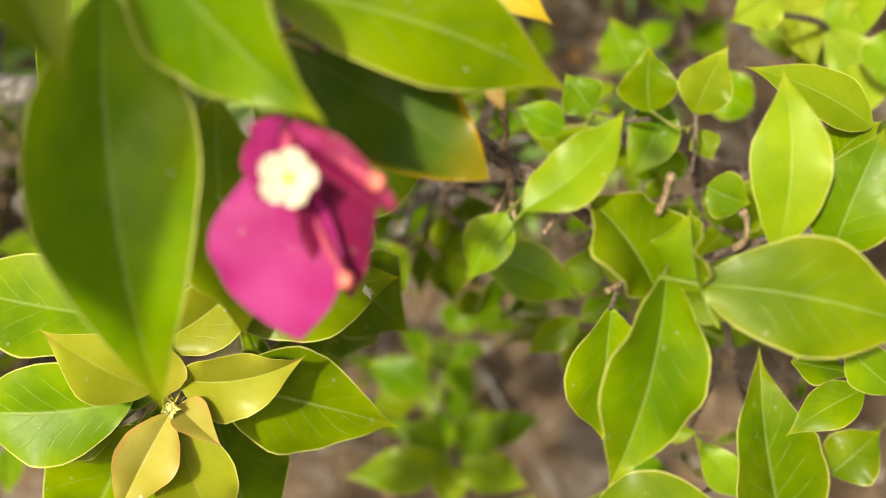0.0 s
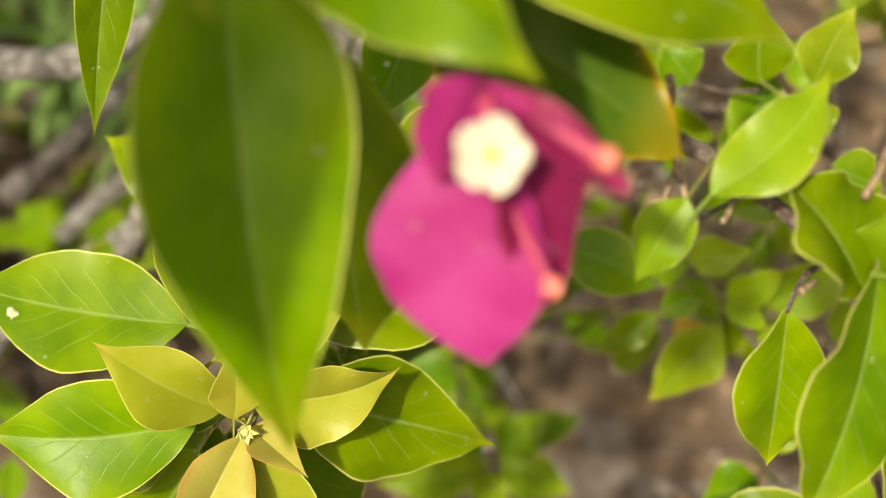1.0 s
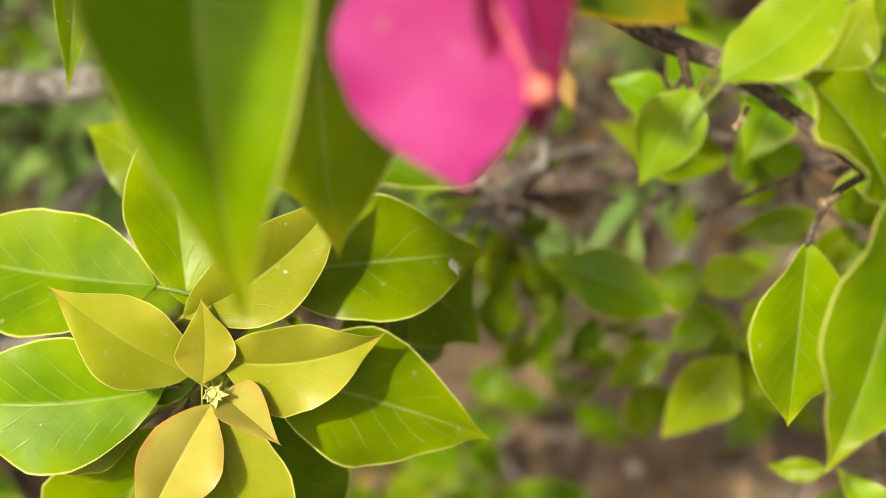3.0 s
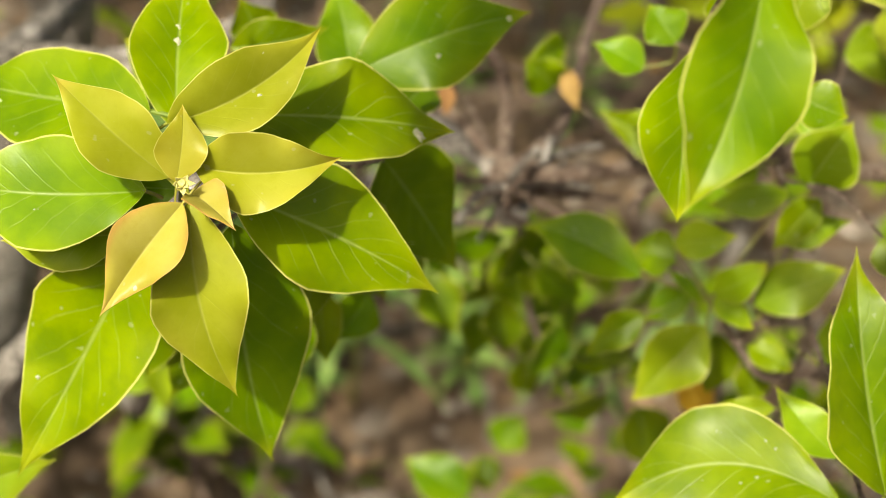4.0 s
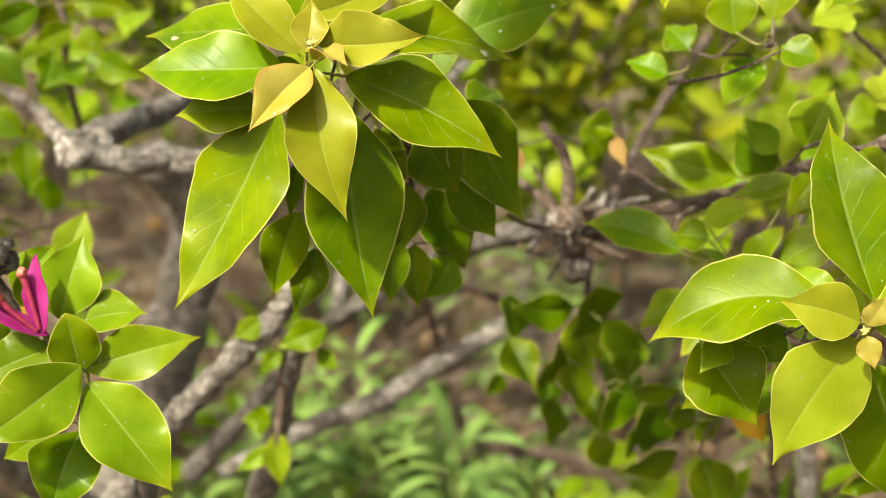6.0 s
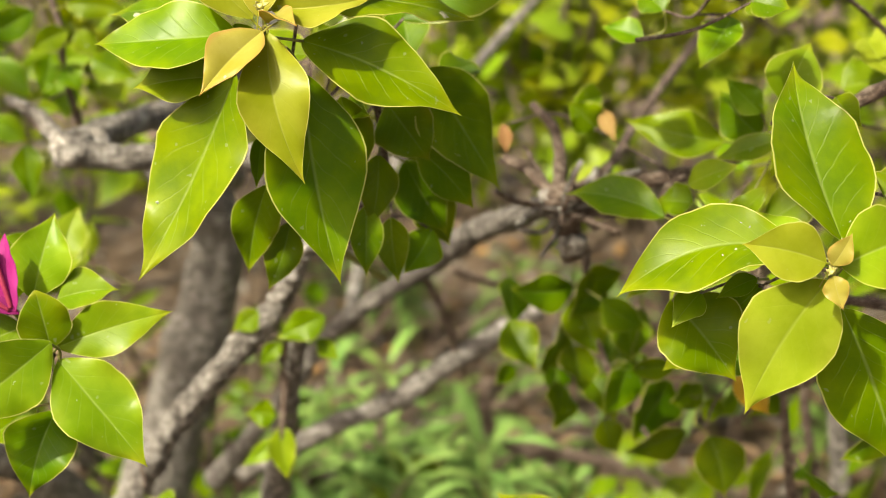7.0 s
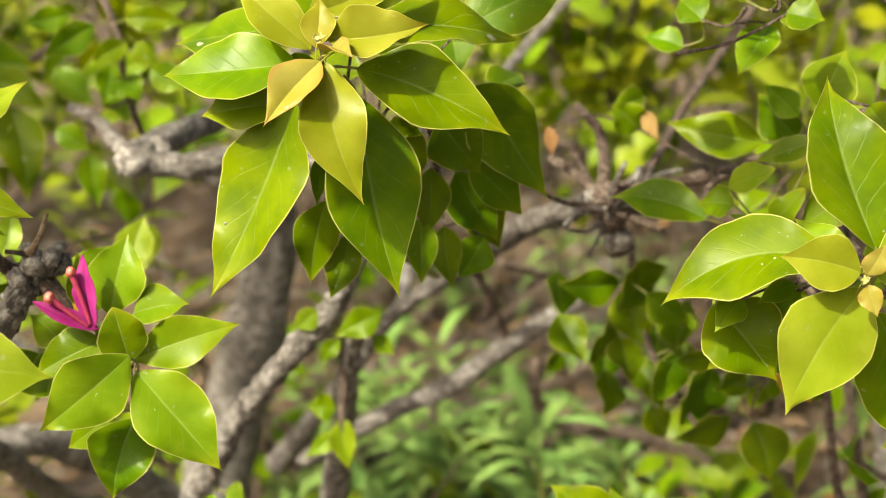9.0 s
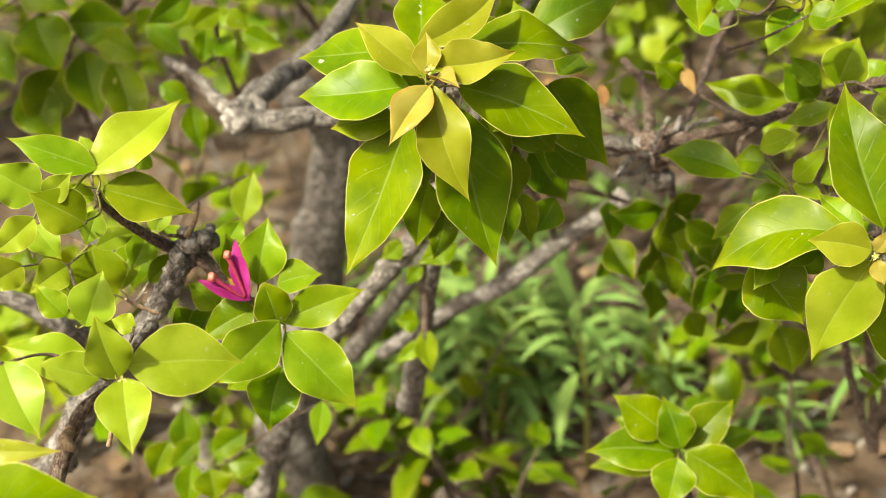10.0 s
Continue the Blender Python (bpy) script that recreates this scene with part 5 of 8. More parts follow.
leaf(shade_right, (-0.0298, 0.4339, 0.5237), (-0.0316, 0.4283, 0.5076), 0.0199, (0.71, -0.85, -0.29), MATURE, stalk=0)
stem(shade_right, [(-0.0605, 0.4532, 0.5125), (-0.0420, 0.4503, 0.5203), (-0.0298, 0.4339, 0.5237)], (0.0005, 0.0007, 0.0009), TWIG, "petiole", 6, 0.1)
leaf(shade_right, (-0.0600, 0.4536, 0.5133), (-0.0682, 0.4471, 0.5013), 0.0143, (0.62, -0.85, -0.28), MATURE, stalk=0)
stem(shade_right, [(0.0726, 0.3475, 0.5603), (0.0613, 0.3648, 0.5386), (0.0570, 0.3741, 0.5211)], (0.0005, 0.0007, 0.0009), TWIG, "petiole", 6, 0.1)
leaf(shade_right, (0.0719, 0.3475, 0.5611), (0.0877, 0.3470, 0.5424), 0.0153, (0.2121, -0.9551, 0.2068), YELLOWED, stalk=0)
leaf(shade_right, (-0.0448, 0.3914, 0.5839), (-0.0388, 0.3745, 0.5636), 0.0208, (0.72, -0.83, -0.24), MATURE)
leaf(shade_right, (0.0029, 0.3957, 0.5895), (-0.0115, 0.3744, 0.5695), 0.0229, (0.53, -0.72, -0.17), MATURE)
leaf(shade_right, (-0.0015, 0.4303, 0.5486), (0.0011, 0.4114, 0.5278), 0.0245, (0.55, -0.86, -0.36), MATURE)
leaf(shade_right, (-0.0104, 0.3841, 0.5539), (-0.0014, 0.3670, 0.5349), 0.0232, (0.63, -0.86, -0.36), MATURE)
leaf(shade_right, (-0.0182, 0.4111, 0.5543), (-0.0308, 0.3886, 0.5340), 0.0235, (0.62, -0.64, -0.28), MATURE)
leaf(shade_right, (-0.0411, 0.3748, 0.5669), (-0.0233, 0.3605, 0.5475), 0.0210, (0.60, -0.71, -0.36), MATURE)
leaf(shade_right, (0.0053, 0.4135, 0.5415), (0.0252, 0.3978, 0.5220), 0.0216, (0.64, -0.82, -0.23), MATURE)
leaf(shade_right, (-0.0095, 0.4162, 0.5261), (0.0093, 0.4002, 0.5065), 0.0204, (0.73, -0.85, -0.25), MATURE)
leaf(shade_right, (-0.0241, 0.4128, 0.5222), (-0.0222, 0.3929, 0.5024), 0.0233, (0.65, -0.82, -0.32), MATURE)
leaf(shade_right, (0.0199, 0.4085, 0.5677), (0.0176, 0.3894, 0.5477), 0.0221, (0.74, -0.62, -0.35), MATURE)
fill_back = thing("leafy_shoot", (0.1150, 0.4300, 0.4000), "dull green leaves on a thin twig behind the broad rosette", "shoot", "leafy shoots")
stem(fill_back, [(0.0600, 0.4900, 0.4750), (0.0900, 0.4200, 0.5250), (0.1350, 0.3500, 0.5700), (0.1550, 0.3100, 0.5600)], (0.0020, 0.0018, 0.0014, 0.0010), TWIG, "stem")
stem(fill_back, [(0.1150, 0.4300, 0.4000), (0.0980, 0.4250, 0.4600), (0.0900, 0.4200, 0.5250)], (0.0030, 0.0026, 0.0020), TWIG, "stem")
leaf(fill_back, (0.0629, 0.5124, 0.4893), (0.0442, 0.4907, 0.4759), 0.0176, (0.55, -0.69, -0.16), MATURE, thick=0.0002)
leaf(fill_back, (0.0915, 0.4277, 0.5246), (0.0734, 0.4086, 0.5140), 0.0158, (0.53, -0.91, -0.13), MATURE, thick=0.0002)
leaf(fill_back, (0.1200, 0.4313, 0.5329), (0.1226, 0.4062, 0.5203), 0.0158, (0.54, -0.78, -0.03), MATURE, thick=0.0002)
leaf(fill_back, (0.1379, 0.3165, 0.5512), (0.1190, 0.3022, 0.5446), 0.0139, (0.40, -0.84, -0.01), MATURE, thick=0.0002)
leaf(fill_back, (0.1441, 0.3180, 0.5539), (0.1558, 0.3288, 0.5725), 0.0139, (0.52, -0.81, -0.12), MATURE, thick=0.0002)
leaf(fill_back, (0.1360, 0.3421, 0.5690), (0.1336, 0.3575, 0.5883), 0.0139, (0.62, -0.78, -0.22), MATURE, thick=0.0002)
leaf(fill_back, (0.1778, 0.3511, 0.5893), (0.1583, 0.3610, 0.5987), 0.0139, (0.57, -0.84, -0.12), MATURE, thick=0.0002)
leaf(fill_back, (0.1051, 0.3056, 0.5367), (0.1214, 0.2878, 0.5362), 0.0139, (0.43, -0.81, -0.14), MATURE, thick=0.0002)
leaf(fill_back, (0.0246, 0.3484, 0.5574), (0.0488, 0.3460, 0.5645), 0.0139, (0.40, -0.77, -0.20), MATURE, thick=0.0002)
leaf(fill_back, (0.1716, 0.3079, 0.5554), (0.1900, 0.3086, 0.5699), 0.0139, (0.57, -0.91, -0.03), MATURE, thick=0.0002)
leaf(fill_back, (0.1569, 0.3029, 0.5475), (0.1681, 0.2824, 0.5455), 0.0139, (0.57, -0.80, -0.05), MATURE, thick=0.0002)

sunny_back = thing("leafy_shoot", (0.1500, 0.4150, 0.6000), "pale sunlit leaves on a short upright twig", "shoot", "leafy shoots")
stem(sunny_back, [(0.1500, 0.4150, 0.6000), (0.1420, 0.4050, 0.6600), (0.1330, 0.4000, 0.7000), (0.1050, 0.3700, 0.7300)], (0.0024, 0.0020, 0.0015, 0.0009), TWIG, "stem")
leaf(sunny_back, (0.1172, 0.4134, 0.7047), (0.1303, 0.3885, 0.6884), 0.0188, (0.21, -0.72, 0.62), PALE, thick=0.0002)
leaf(sunny_back, (0.1544, 0.3887, 0.6883), (0.1286, 0.4013, 0.7031), 0.0188, (-0.04, -0.72, 0.62), PALE, thick=0.0002)
leaf(sunny_back, (0.1386, 0.3868, 0.6802), (0.1645, 0.3836, 0.6963), 0.0188, (-0.03, -0.72, 0.62), PALE, thick=0.0002)
leaf(sunny_back, (0.1190, 0.4086, 0.6992), (0.1454, 0.4056, 0.7149), 0.0188, (0.03, -0.72, 0.62), PALE, thick=0.0002)
leaf(sunny_back, (0.1030, 0.3708, 0.7382), (0.0856, 0.3577, 0.7334), 0.0200, (0.10, -0.72, 0.62), PALE, thick=0.0002)

bract_shoot = thing("leafy_shoot", (-0.1948, 0.1701, 0.6455), "neat rosette of rounded green leaves carrying a pink flower", "shoot", "leafy shoots")
stem(bract_shoot, [(-0.1482, 0.1510, 0.6196), (-0.1588, 0.1547, 0.6278), (-0.1765, 0.1607, 0.6366), (-0.1948, 0.1701, 0.6455)], (0.0021, 0.0021, 0.0029, 0.0040), TWIG, "stem")
stem(bract_shoot, [(-0.1692, 0.1634, 0.6368), (-0.1707, 0.1616, 0.6337), (-0.1713, 0.1590, 0.6340)], (0.0005, 0.0005, 0.0006), STALK, "petiole", 6, 0.1)
leaf(bract_shoot, (-0.1690, 0.1632, 0.6359), (-0.1761, 0.1667, 0.6597), 0.0164, (0.5127, -0.8145, 0.2717), GREEN, stalk=0)
stem(bract_shoot, [(-0.1582, 0.1582, 0.6390), (-0.1593, 0.1575, 0.6314), (-0.1589, 0.1547, 0.6278)], (0.0005, 0.0005, 0.0006), STALK, "petiole", 6, 0.1)
leaf(bract_shoot, (-0.1583, 0.1579, 0.6381), (-0.1556, 0.1728, 0.6666), 0.0237, (0.2717, -0.8628, 0.4263), LIME, stalk=0, fold=0.349, bow=0.0639, sway=-0.00283, twist=5.05, peak=0.41, wave=0.0648, seed=285)
stem(bract_shoot, [(-0.1439, 0.1501, 0.6247), (-0.1479, 0.1512, 0.6211), (-0.1482, 0.1510, 0.6196)], (0.0005, 0.0005, 0.0006), STALK, "petiole", 6, 0.1)
leaf(bract_shoot, (-0.1447, 0.1496, 0.6244), (-0.1093, 0.1697, 0.6341), 0.0192, (0.3640, -0.8388, 0.4048), LIME, stalk=0, fold=0.255, bow=0.0322, sway=0.0187, twist=-7.38, peak=0.442, wave=0.0634, seed=287)
stem(bract_shoot, [(-0.1401, 0.1437, 0.6216), (-0.1429, 0.1477, 0.6226), (-0.1433, 0.1495, 0.6224)], (0.0005, 0.0005, 0.0006), STALK, "petiole", 6, 0.1)
leaf(bract_shoot, (-0.1408, 0.1438, 0.6223), (-0.1070, 0.1405, 0.5875), 0.0283, (0.4854, -0.6909, 0.5358), LIME, stalk=0, fold=0.264, bow=0.0482, sway=-0.0024, twist=8.41, peak=0.441, wave=0.081, seed=289)
stem(bract_shoot, [(-0.1418, 0.1413, 0.6291), (-0.1415, 0.1465, 0.6248), (-0.1421, 0.1471, 0.6212)], (0.0005, 0.0005, 0.0006), STALK, "petiole", 6, 0.1)
leaf(bract_shoot, (-0.1411, 0.1419, 0.6295), (-0.1680, 0.1189, 0.6065), 0.0264, (0.5592, -0.8131, 0.1615), LIME, stalk=0, fold=0.241, bow=0.0661, sway=0.00205, twist=13.4, peak=0.459, wave=0.0695, seed=291)
leaf(bract_shoot, (-0.1432, 0.1442, 0.6259), (-0.1488, 0.1464, 0.6461), 0.0191, (0.7606, -0.5887, 0.2739), MATURE, fold=0.2, taper=0.8)
stem(bract_shoot, [(-0.1480, 0.1592, 0.6392), (-0.1544, 0.1609, 0.6332), (-0.1562, 0.1592, 0.6301)], (0.0005, 0.0005, 0.0006), STALK, "petiole", 6, 0.1)
leaf(bract_shoot, (-0.1488, 0.1589, 0.6389), (-0.1286, 0.1664, 0.6417), 0.0176, (0.1353, -0.6473, 0.7501), LIME, stalk=0, fold=0.506, bow=0.0453, sway=0.0291, twist=-4.86, peak=0.395, wave=0.0406, seed=294)
stem(bract_shoot, [(-0.1567, 0.1477, 0.6311), (-0.1574, 0.1538, 0.6288), (-0.1575, 0.1542, 0.6267)], (0.0005, 0.0005, 0.0006), STALK, "petiole", 6, 0.1)
leaf(bract_shoot, (-0.1559, 0.1482, 0.6315), (-0.1795, 0.1336, 0.6204), 0.0193, (0.1917, -0.7727, 0.6052), GREEN, stalk=0)
stem(bract_shoot, [(-0.1838, 0.1625, 0.6221), (-0.1792, 0.1652, 0.6262), (-0.1762, 0.1606, 0.6364)], (0.0005, 0.0005, 0.0006), STALK, "petiole", 6, 0.1)
leaf(bract_shoot, (-0.1830, 0.1624, 0.6215), (-0.1988, 0.1627, 0.6338), 0.0140, (0.3875, -0.7650, 0.5145), MATURE, stalk=0)
stem(bract_shoot, [(-0.1477, 0.1493, 0.5995), (-0.1504, 0.1546, 0.6103), (-0.1482, 0.1510, 0.6196)], (0.0005, 0.0005, 0.0006), TWIG, "petiole", 6, 0.1)
leaf(bract_shoot, (-0.1476, 0.1498, 0.6004), (-0.1516, 0.1343, 0.5729), 0.0259, (0.4121, -0.8186, 0.4000), MATURE, stalk=0)
stem(bract_shoot, [(-0.1596, 0.1542, 0.5985), (-0.1528, 0.1556, 0.6001), (-0.1476, 0.1498, 0.6004)], (0.0005, 0.0005, 0.0006), STALK, "petiole", 6, 0.1)
leaf(bract_shoot, (-0.1588, 0.1543, 0.5990), (-0.1803, 0.1501, 0.5835), 0.0162, (0.0293, -0.9744, 0.2228), MATURE, stalk=0)
stem(bract_shoot, [(-0.1980, 0.1810, 0.6109), (-0.1904, 0.1757, 0.6170), (-0.1830, 0.1624, 0.6215)], (0.0005, 0.0007, 0.0009), TWIG, "petiole", 6, 0.1)
leaf(bract_shoot, (-0.1976, 0.1815, 0.6116), (-0.2068, 0.1683, 0.5924), 0.0168, (0.4334, -0.8258, 0.3607), MATURE, stalk=0)
stem(bract_shoot, [(-0.2033, 0.1768, 0.6066), (-0.2004, 0.1819, 0.6092), (-0.1976, 0.1815, 0.6116)], (0.0005, 0.0005, 0.0006), STALK, "petiole", 6, 0.1)
leaf(bract_shoot, (-0.2026, 0.1773, 0.6071), (-0.2178, 0.1672, 0.5984), 0.0224, (0.3524, -0.8545, 0.3818), MATURE, stalk=0)

upper_left = thing("leafy_shoot", (-0.2063, 0.1649, 0.6508), "bright shoot of pointed wavy leaves rising from a gnarled twig", "shoot", "leafy shoots")
stem(upper_left, [(-0.2092, 0.1225, 0.6976), (-0.2120, 0.1294, 0.6876), (-0.2102, 0.1466, 0.6688), (-0.2063, 0.1649, 0.6508)], (0.0014, 0.0018, 0.0024, 0.0030), TWIG, "stem")
stem(upper_left, [(-0.1939, 0.1617, 0.6585), (-0.1897, 0.1648, 0.6661), (-0.1885, 0.1690, 0.6735)], (0.0019, 0.0011, 0.0008), HUSK, "flower_stalk", label="dry brown flower stalk")
stem(upper_left, [(-0.2168, 0.1285, 0.6848), (-0.2150, 0.1313, 0.6862), (-0.2119, 0.1300, 0.6870)], (0.0005, 0.0005, 0.0006), STALK, "petiole", 6, 0.1)
leaf(upper_left, (-0.2165, 0.1290, 0.6856), (-0.2202, 0.1203, 0.6712), 0.0125, (0.5403, -0.7744, 0.3293), PALE, stalk=0)
stem(upper_left, [(-0.2109, 0.1265, 0.7072), (-0.2095, 0.1263, 0.7007), (-0.2092, 0.1225, 0.6976)], (0.0005, 0.0005, 0.0006), STALK, "petiole", 6, 0.1)
leaf(upper_left, (-0.2100, 0.1267, 0.7067), (-0.2453, 0.1165, 0.7239), 0.0177, (0.4794, -0.6344, 0.6064), LIME, stalk=0, fold=0.313, bow=0.0499, sway=0.0154, twist=-16.8, peak=0.342, wave=0.0418, seed=314)
leaf(upper_left, (-0.2135, 0.1241, 0.7052), (-0.1860, 0.1657, 0.7255), 0.0253, (0.3356, -0.5841, 0.7391), PALE, fold=0.308, bow=0.0445, sway=-0.031, twist=-11.6, peak=0.41, wave=0.07, seed=315)
stem(upper_left, [(-0.2235, 0.1389, 0.6870), (-0.2213, 0.1367, 0.6845), (-0.2202, 0.1326, 0.6848)], (0.0005, 0.0005, 0.0006), STALK, "petiole", 6, 0.1)
leaf(upper_left, (-0.2226, 0.1392, 0.6869), (-0.2395, 0.1342, 0.6895), 0.0112, (0.3194, -0.8541, 0.4106), LIME, stalk=0)
leaf(upper_left, (-0.2097, 0.1266, 0.6973), (-0.1765, 0.1449, 0.6792), 0.0225, (0.6088, -0.4959, 0.6192), LIME, fold=0.312, bow=0.0494, sway=-0.0182, twist=0.366, peak=0.348, wave=0.06, seed=318)
stem(upper_left, [(-0.2254, 0.1520, 0.6780), (-0.2274, 0.1468, 0.6817), (-0.2212, 0.1396, 0.6867)], (0.0005, 0.0005, 0.0006), STALK, "petiole", 6, 0.1)
leaf(upper_left, (-0.2260, 0.1514, 0.6785), (-0.2081, 0.1683, 0.6633), 0.0116, (0.7599, -0.6119, 0.2192), LIME, stalk=0)
stem(upper_left, [(-0.2096, 0.1094, 0.6892), (-0.2080, 0.1198, 0.6891), (-0.2092, 0.1225, 0.6976)], (0.0005, 0.0005, 0.0006), STALK, "petiole", 6, 0.1)
leaf(upper_left, (-0.2089, 0.1097, 0.6886), (-0.2274, 0.0998, 0.7061), 0.0221, (0.6522, -0.7001, 0.2908), LIME, stalk=0)
stem(upper_left, [(-0.2215, 0.1705, 0.6545), (-0.2163, 0.1717, 0.6551), (-0.2064, 0.1642, 0.6515)], (0.0005, 0.0005, 0.0006), STALK, "petiole", 6, 0.1)
leaf(upper_left, (-0.2211, 0.1711, 0.6553), (-0.2277, 0.1603, 0.6388), 0.0163, (0.4964, -0.8027, 0.3305), LIME, stalk=0)
stem(upper_left, [(-0.2061, 0.1509, 0.6976), (-0.2157, 0.1473, 0.6880), (-0.2190, 0.1409, 0.6875)], (0.0005, 0.0005, 0.0006), TWIG, "petiole", 6, 0.1)
leaf(upper_left, (-0.2065, 0.1504, 0.6968), (-0.2018, 0.1563, 0.7051), 0.0102, (0.5021, -0.8111, 0.3000), PALE, stalk=0)
stem(upper_left, [(-0.2228, 0.1052, 0.7024), (-0.2206, 0.1124, 0.6925), (-0.2089, 0.1097, 0.6886)], (0.0005, 0.0007, 0.0009), TWIG, "petiole", 6, 0.1)
leaf(upper_left, (-0.2236, 0.1050, 0.7018), (-0.2100, 0.1096, 0.7124), 0.0120, (0.2595, -0.9618, 0.0876), PALE, stalk=0)
stem(upper_left, [(-0.2272, 0.0994, 0.6941), (-0.2275, 0.1032, 0.6961), (-0.2280, 0.1035, 0.6981)], (0.0005, 0.0005, 0.0006), STALK, "petiole", 6, 0.1)
leaf(upper_left, (-0.2267, 0.1001, 0.6945), (-0.2399, 0.0837, 0.6836), 0.0148, (0.5893, -0.7191, 0.3683), PALE, stalk=0)
stem(upper_left, [(-0.2281, 0.1089, 0.7017), (-0.2262, 0.1078, 0.6994), (-0.2252, 0.1044, 0.7004)], (0.0005, 0.0005, 0.0006), STALK, "petiole", 6, 0.1)
leaf(upper_left, (-0.2274, 0.1091, 0.7011), (-0.2479, 0.1034, 0.7168), 0.0217, (0.5178, -0.7554, 0.4016), PALE, stalk=0)
stem(upper_left, [(-0.2383, 0.1633, 0.6994), (-0.2359, 0.1568, 0.6849), (-0.2293, 0.1484, 0.6813)], (0.0005, 0.0007, 0.0009), TWIG, "petiole", 6, 0.1)
leaf(upper_left, (-0.2378, 0.1631, 0.6986), (-0.2433, 0.1649, 0.7062), 0.0079, (0.4480, -0.7427, 0.4977), PALE, stalk=0)
stem(upper_left, [(-0.2435, 0.1560, 0.6532), (-0.2340, 0.1676, 0.6519), (-0.2211, 0.1711, 0.6553)], (0.0005, 0.0007, 0.0009), TWIG, "petiole", 6, 0.1)
leaf(upper_left, (-0.2436, 0.1561, 0.6542), (-0.2398, 0.1507, 0.6174), 0.0294, (0.5886, -0.7890, 0.1760), LIME, stalk=0)
stem(upper_left, [(-0.2449, 0.1362, 0.6518), (-0.2453, 0.1523, 0.6519), (-0.2436, 0.1561, 0.6542)], (0.0005, 0.0005, 0.0006), TWIG, "petiole", 6, 0.1)
leaf(upper_left, (-0.2444, 0.1370, 0.6521), (-0.2549, 0.1182, 0.6461), 0.0162, (0.6948, -0.5384, 0.4769), PALE, stalk=0)
stem(upper_left, [(-0.2586, 0.1221, 0.6578), (-0.2521, 0.1375, 0.6530), (-0.2444, 0.1370, 0.6521)], (0.0005, 0.0007, 0.0009), TWIG, "petiole", 6, 0.1)
leaf(upper_left, (-0.2582, 0.1230, 0.6580), (-0.2681, 0.1044, 0.6522), 0.0170, (0.7108, -0.5265, 0.4664), PALE, stalk=0)
stem(upper_left, [(-0.2476, 0.1248, 0.6770), (-0.2567, 0.1298, 0.6691), (-0.2555, 0.1281, 0.6596)], (0.0005, 0.0005, 0.0006), TWIG, "petiole", 6, 0.1)
leaf(upper_left, (-0.2483, 0.1249, 0.6778), (-0.2353, 0.1223, 0.6629), 0.0153, (0.4625, -0.7106, 0.5302), PALE, stalk=0)
stem(upper_left, [(-0.2324, 0.1120, 0.6405), (-0.2372, 0.1289, 0.6405), (-0.2444, 0.1370, 0.6521)], (0.0005, 0.0007, 0.0009), TWIG, "petiole", 6, 0.1)
leaf(upper_left, (-0.2317, 0.1119, 0.6398), (-0.2467, 0.1139, 0.6548), 0.0133, (0.4585, -0.6998, 0.5478), LIME, stalk=0)
stem(upper_left, [(-0.2235, 0.1130, 0.6358), (-0.2265, 0.1122, 0.6342), (-0.2275, 0.1113, 0.6356)], (0.0005, 0.0005, 0.0006), STALK, "petiole", 6, 0.1)
leaf(upper_left, (-0.2237, 0.1125, 0.6350), (-0.2176, 0.1262, 0.6575), 0.0224, (0.5250, -0.7825, 0.3346), PALE, stalk=0)
leaf(upper_left, (-0.2248, 0.1830, 0.6482), (-0.2260, 0.1967, 0.6664), 0.0128, (0.42, -0.76, 0.50), PALE)
leaf(upper_left, (-0.2013, 0.1900, 0.6406), (-0.2236, 0.1867, 0.6522), 0.0116, (0.42, -0.76, 0.50), LIME)
leaf(upper_left, (-0.1936, 0.1853, 0.6323), (-0.1865, 0.2046, 0.6498), 0.0176, (0.42, -0.76, 0.50), LIME)
leaf(upper_left, (-0.2350, 0.2870, 0.6075), (-0.2326, 0.3048, 0.6315), 0.0190, (0.42, -0.76, 0.50), PALE)
leaf(upper_left, (-0.2337, 0.1464, 0.6577), (-0.2210, 0.1648, 0.6581), 0.0112, (0.42, -0.76, 0.50), PALE)
leaf(upper_left, (-0.2393, 0.1618, 0.6257), (-0.2358, 0.1829, 0.6493), 0.0153, (0.42, -0.76, 0.50), LIME)
leaf(upper_left, (-0.2225, 0.1663, 0.6302), (-0.2148, 0.1840, 0.6395), 0.0131, (0.42, -0.76, 0.50), LIME)
leaf(upper_left, (-0.2276, 0.1493, 0.6799), (-0.2100, 0.1669, 0.6694), 0.0082, (0.42, -0.76, 0.50), LIME)

low_left = thing("leafy_shoot", (-0.1937, 0.0218, 0.5970), "pale lime-green shoot with soft young leaves on a brown stem", "shoot", "leafy shoots")
stem(low_left, [(-0.1575, 0.0403, 0.6557), (-0.1732, 0.0364, 0.6456), (-0.1824, 0.0305, 0.6291), (-0.1937, 0.0218, 0.5970)], (0.0015, 0.0026, 0.0033, 0.0038), TWIG, "stem")
stem(low_left, [(-0.1587, 0.0344, 0.6541), (-0.1544, 0.0274, 0.6489), (-0.1554, 0.0223, 0.6395)], (0.0009, 0.0007, 0.0010), HUSK, "flower_stalk", label="dry brown flower stalk")
stem(low_left, [(-0.1779, 0.0310, 0.6385), (-0.1739, 0.0215, 0.6401), (-0.1678, 0.0177, 0.6397)], (0.0022, 0.0028, 0.0015), HUSK, "flower_stalk", label="dry brown flower stalk")
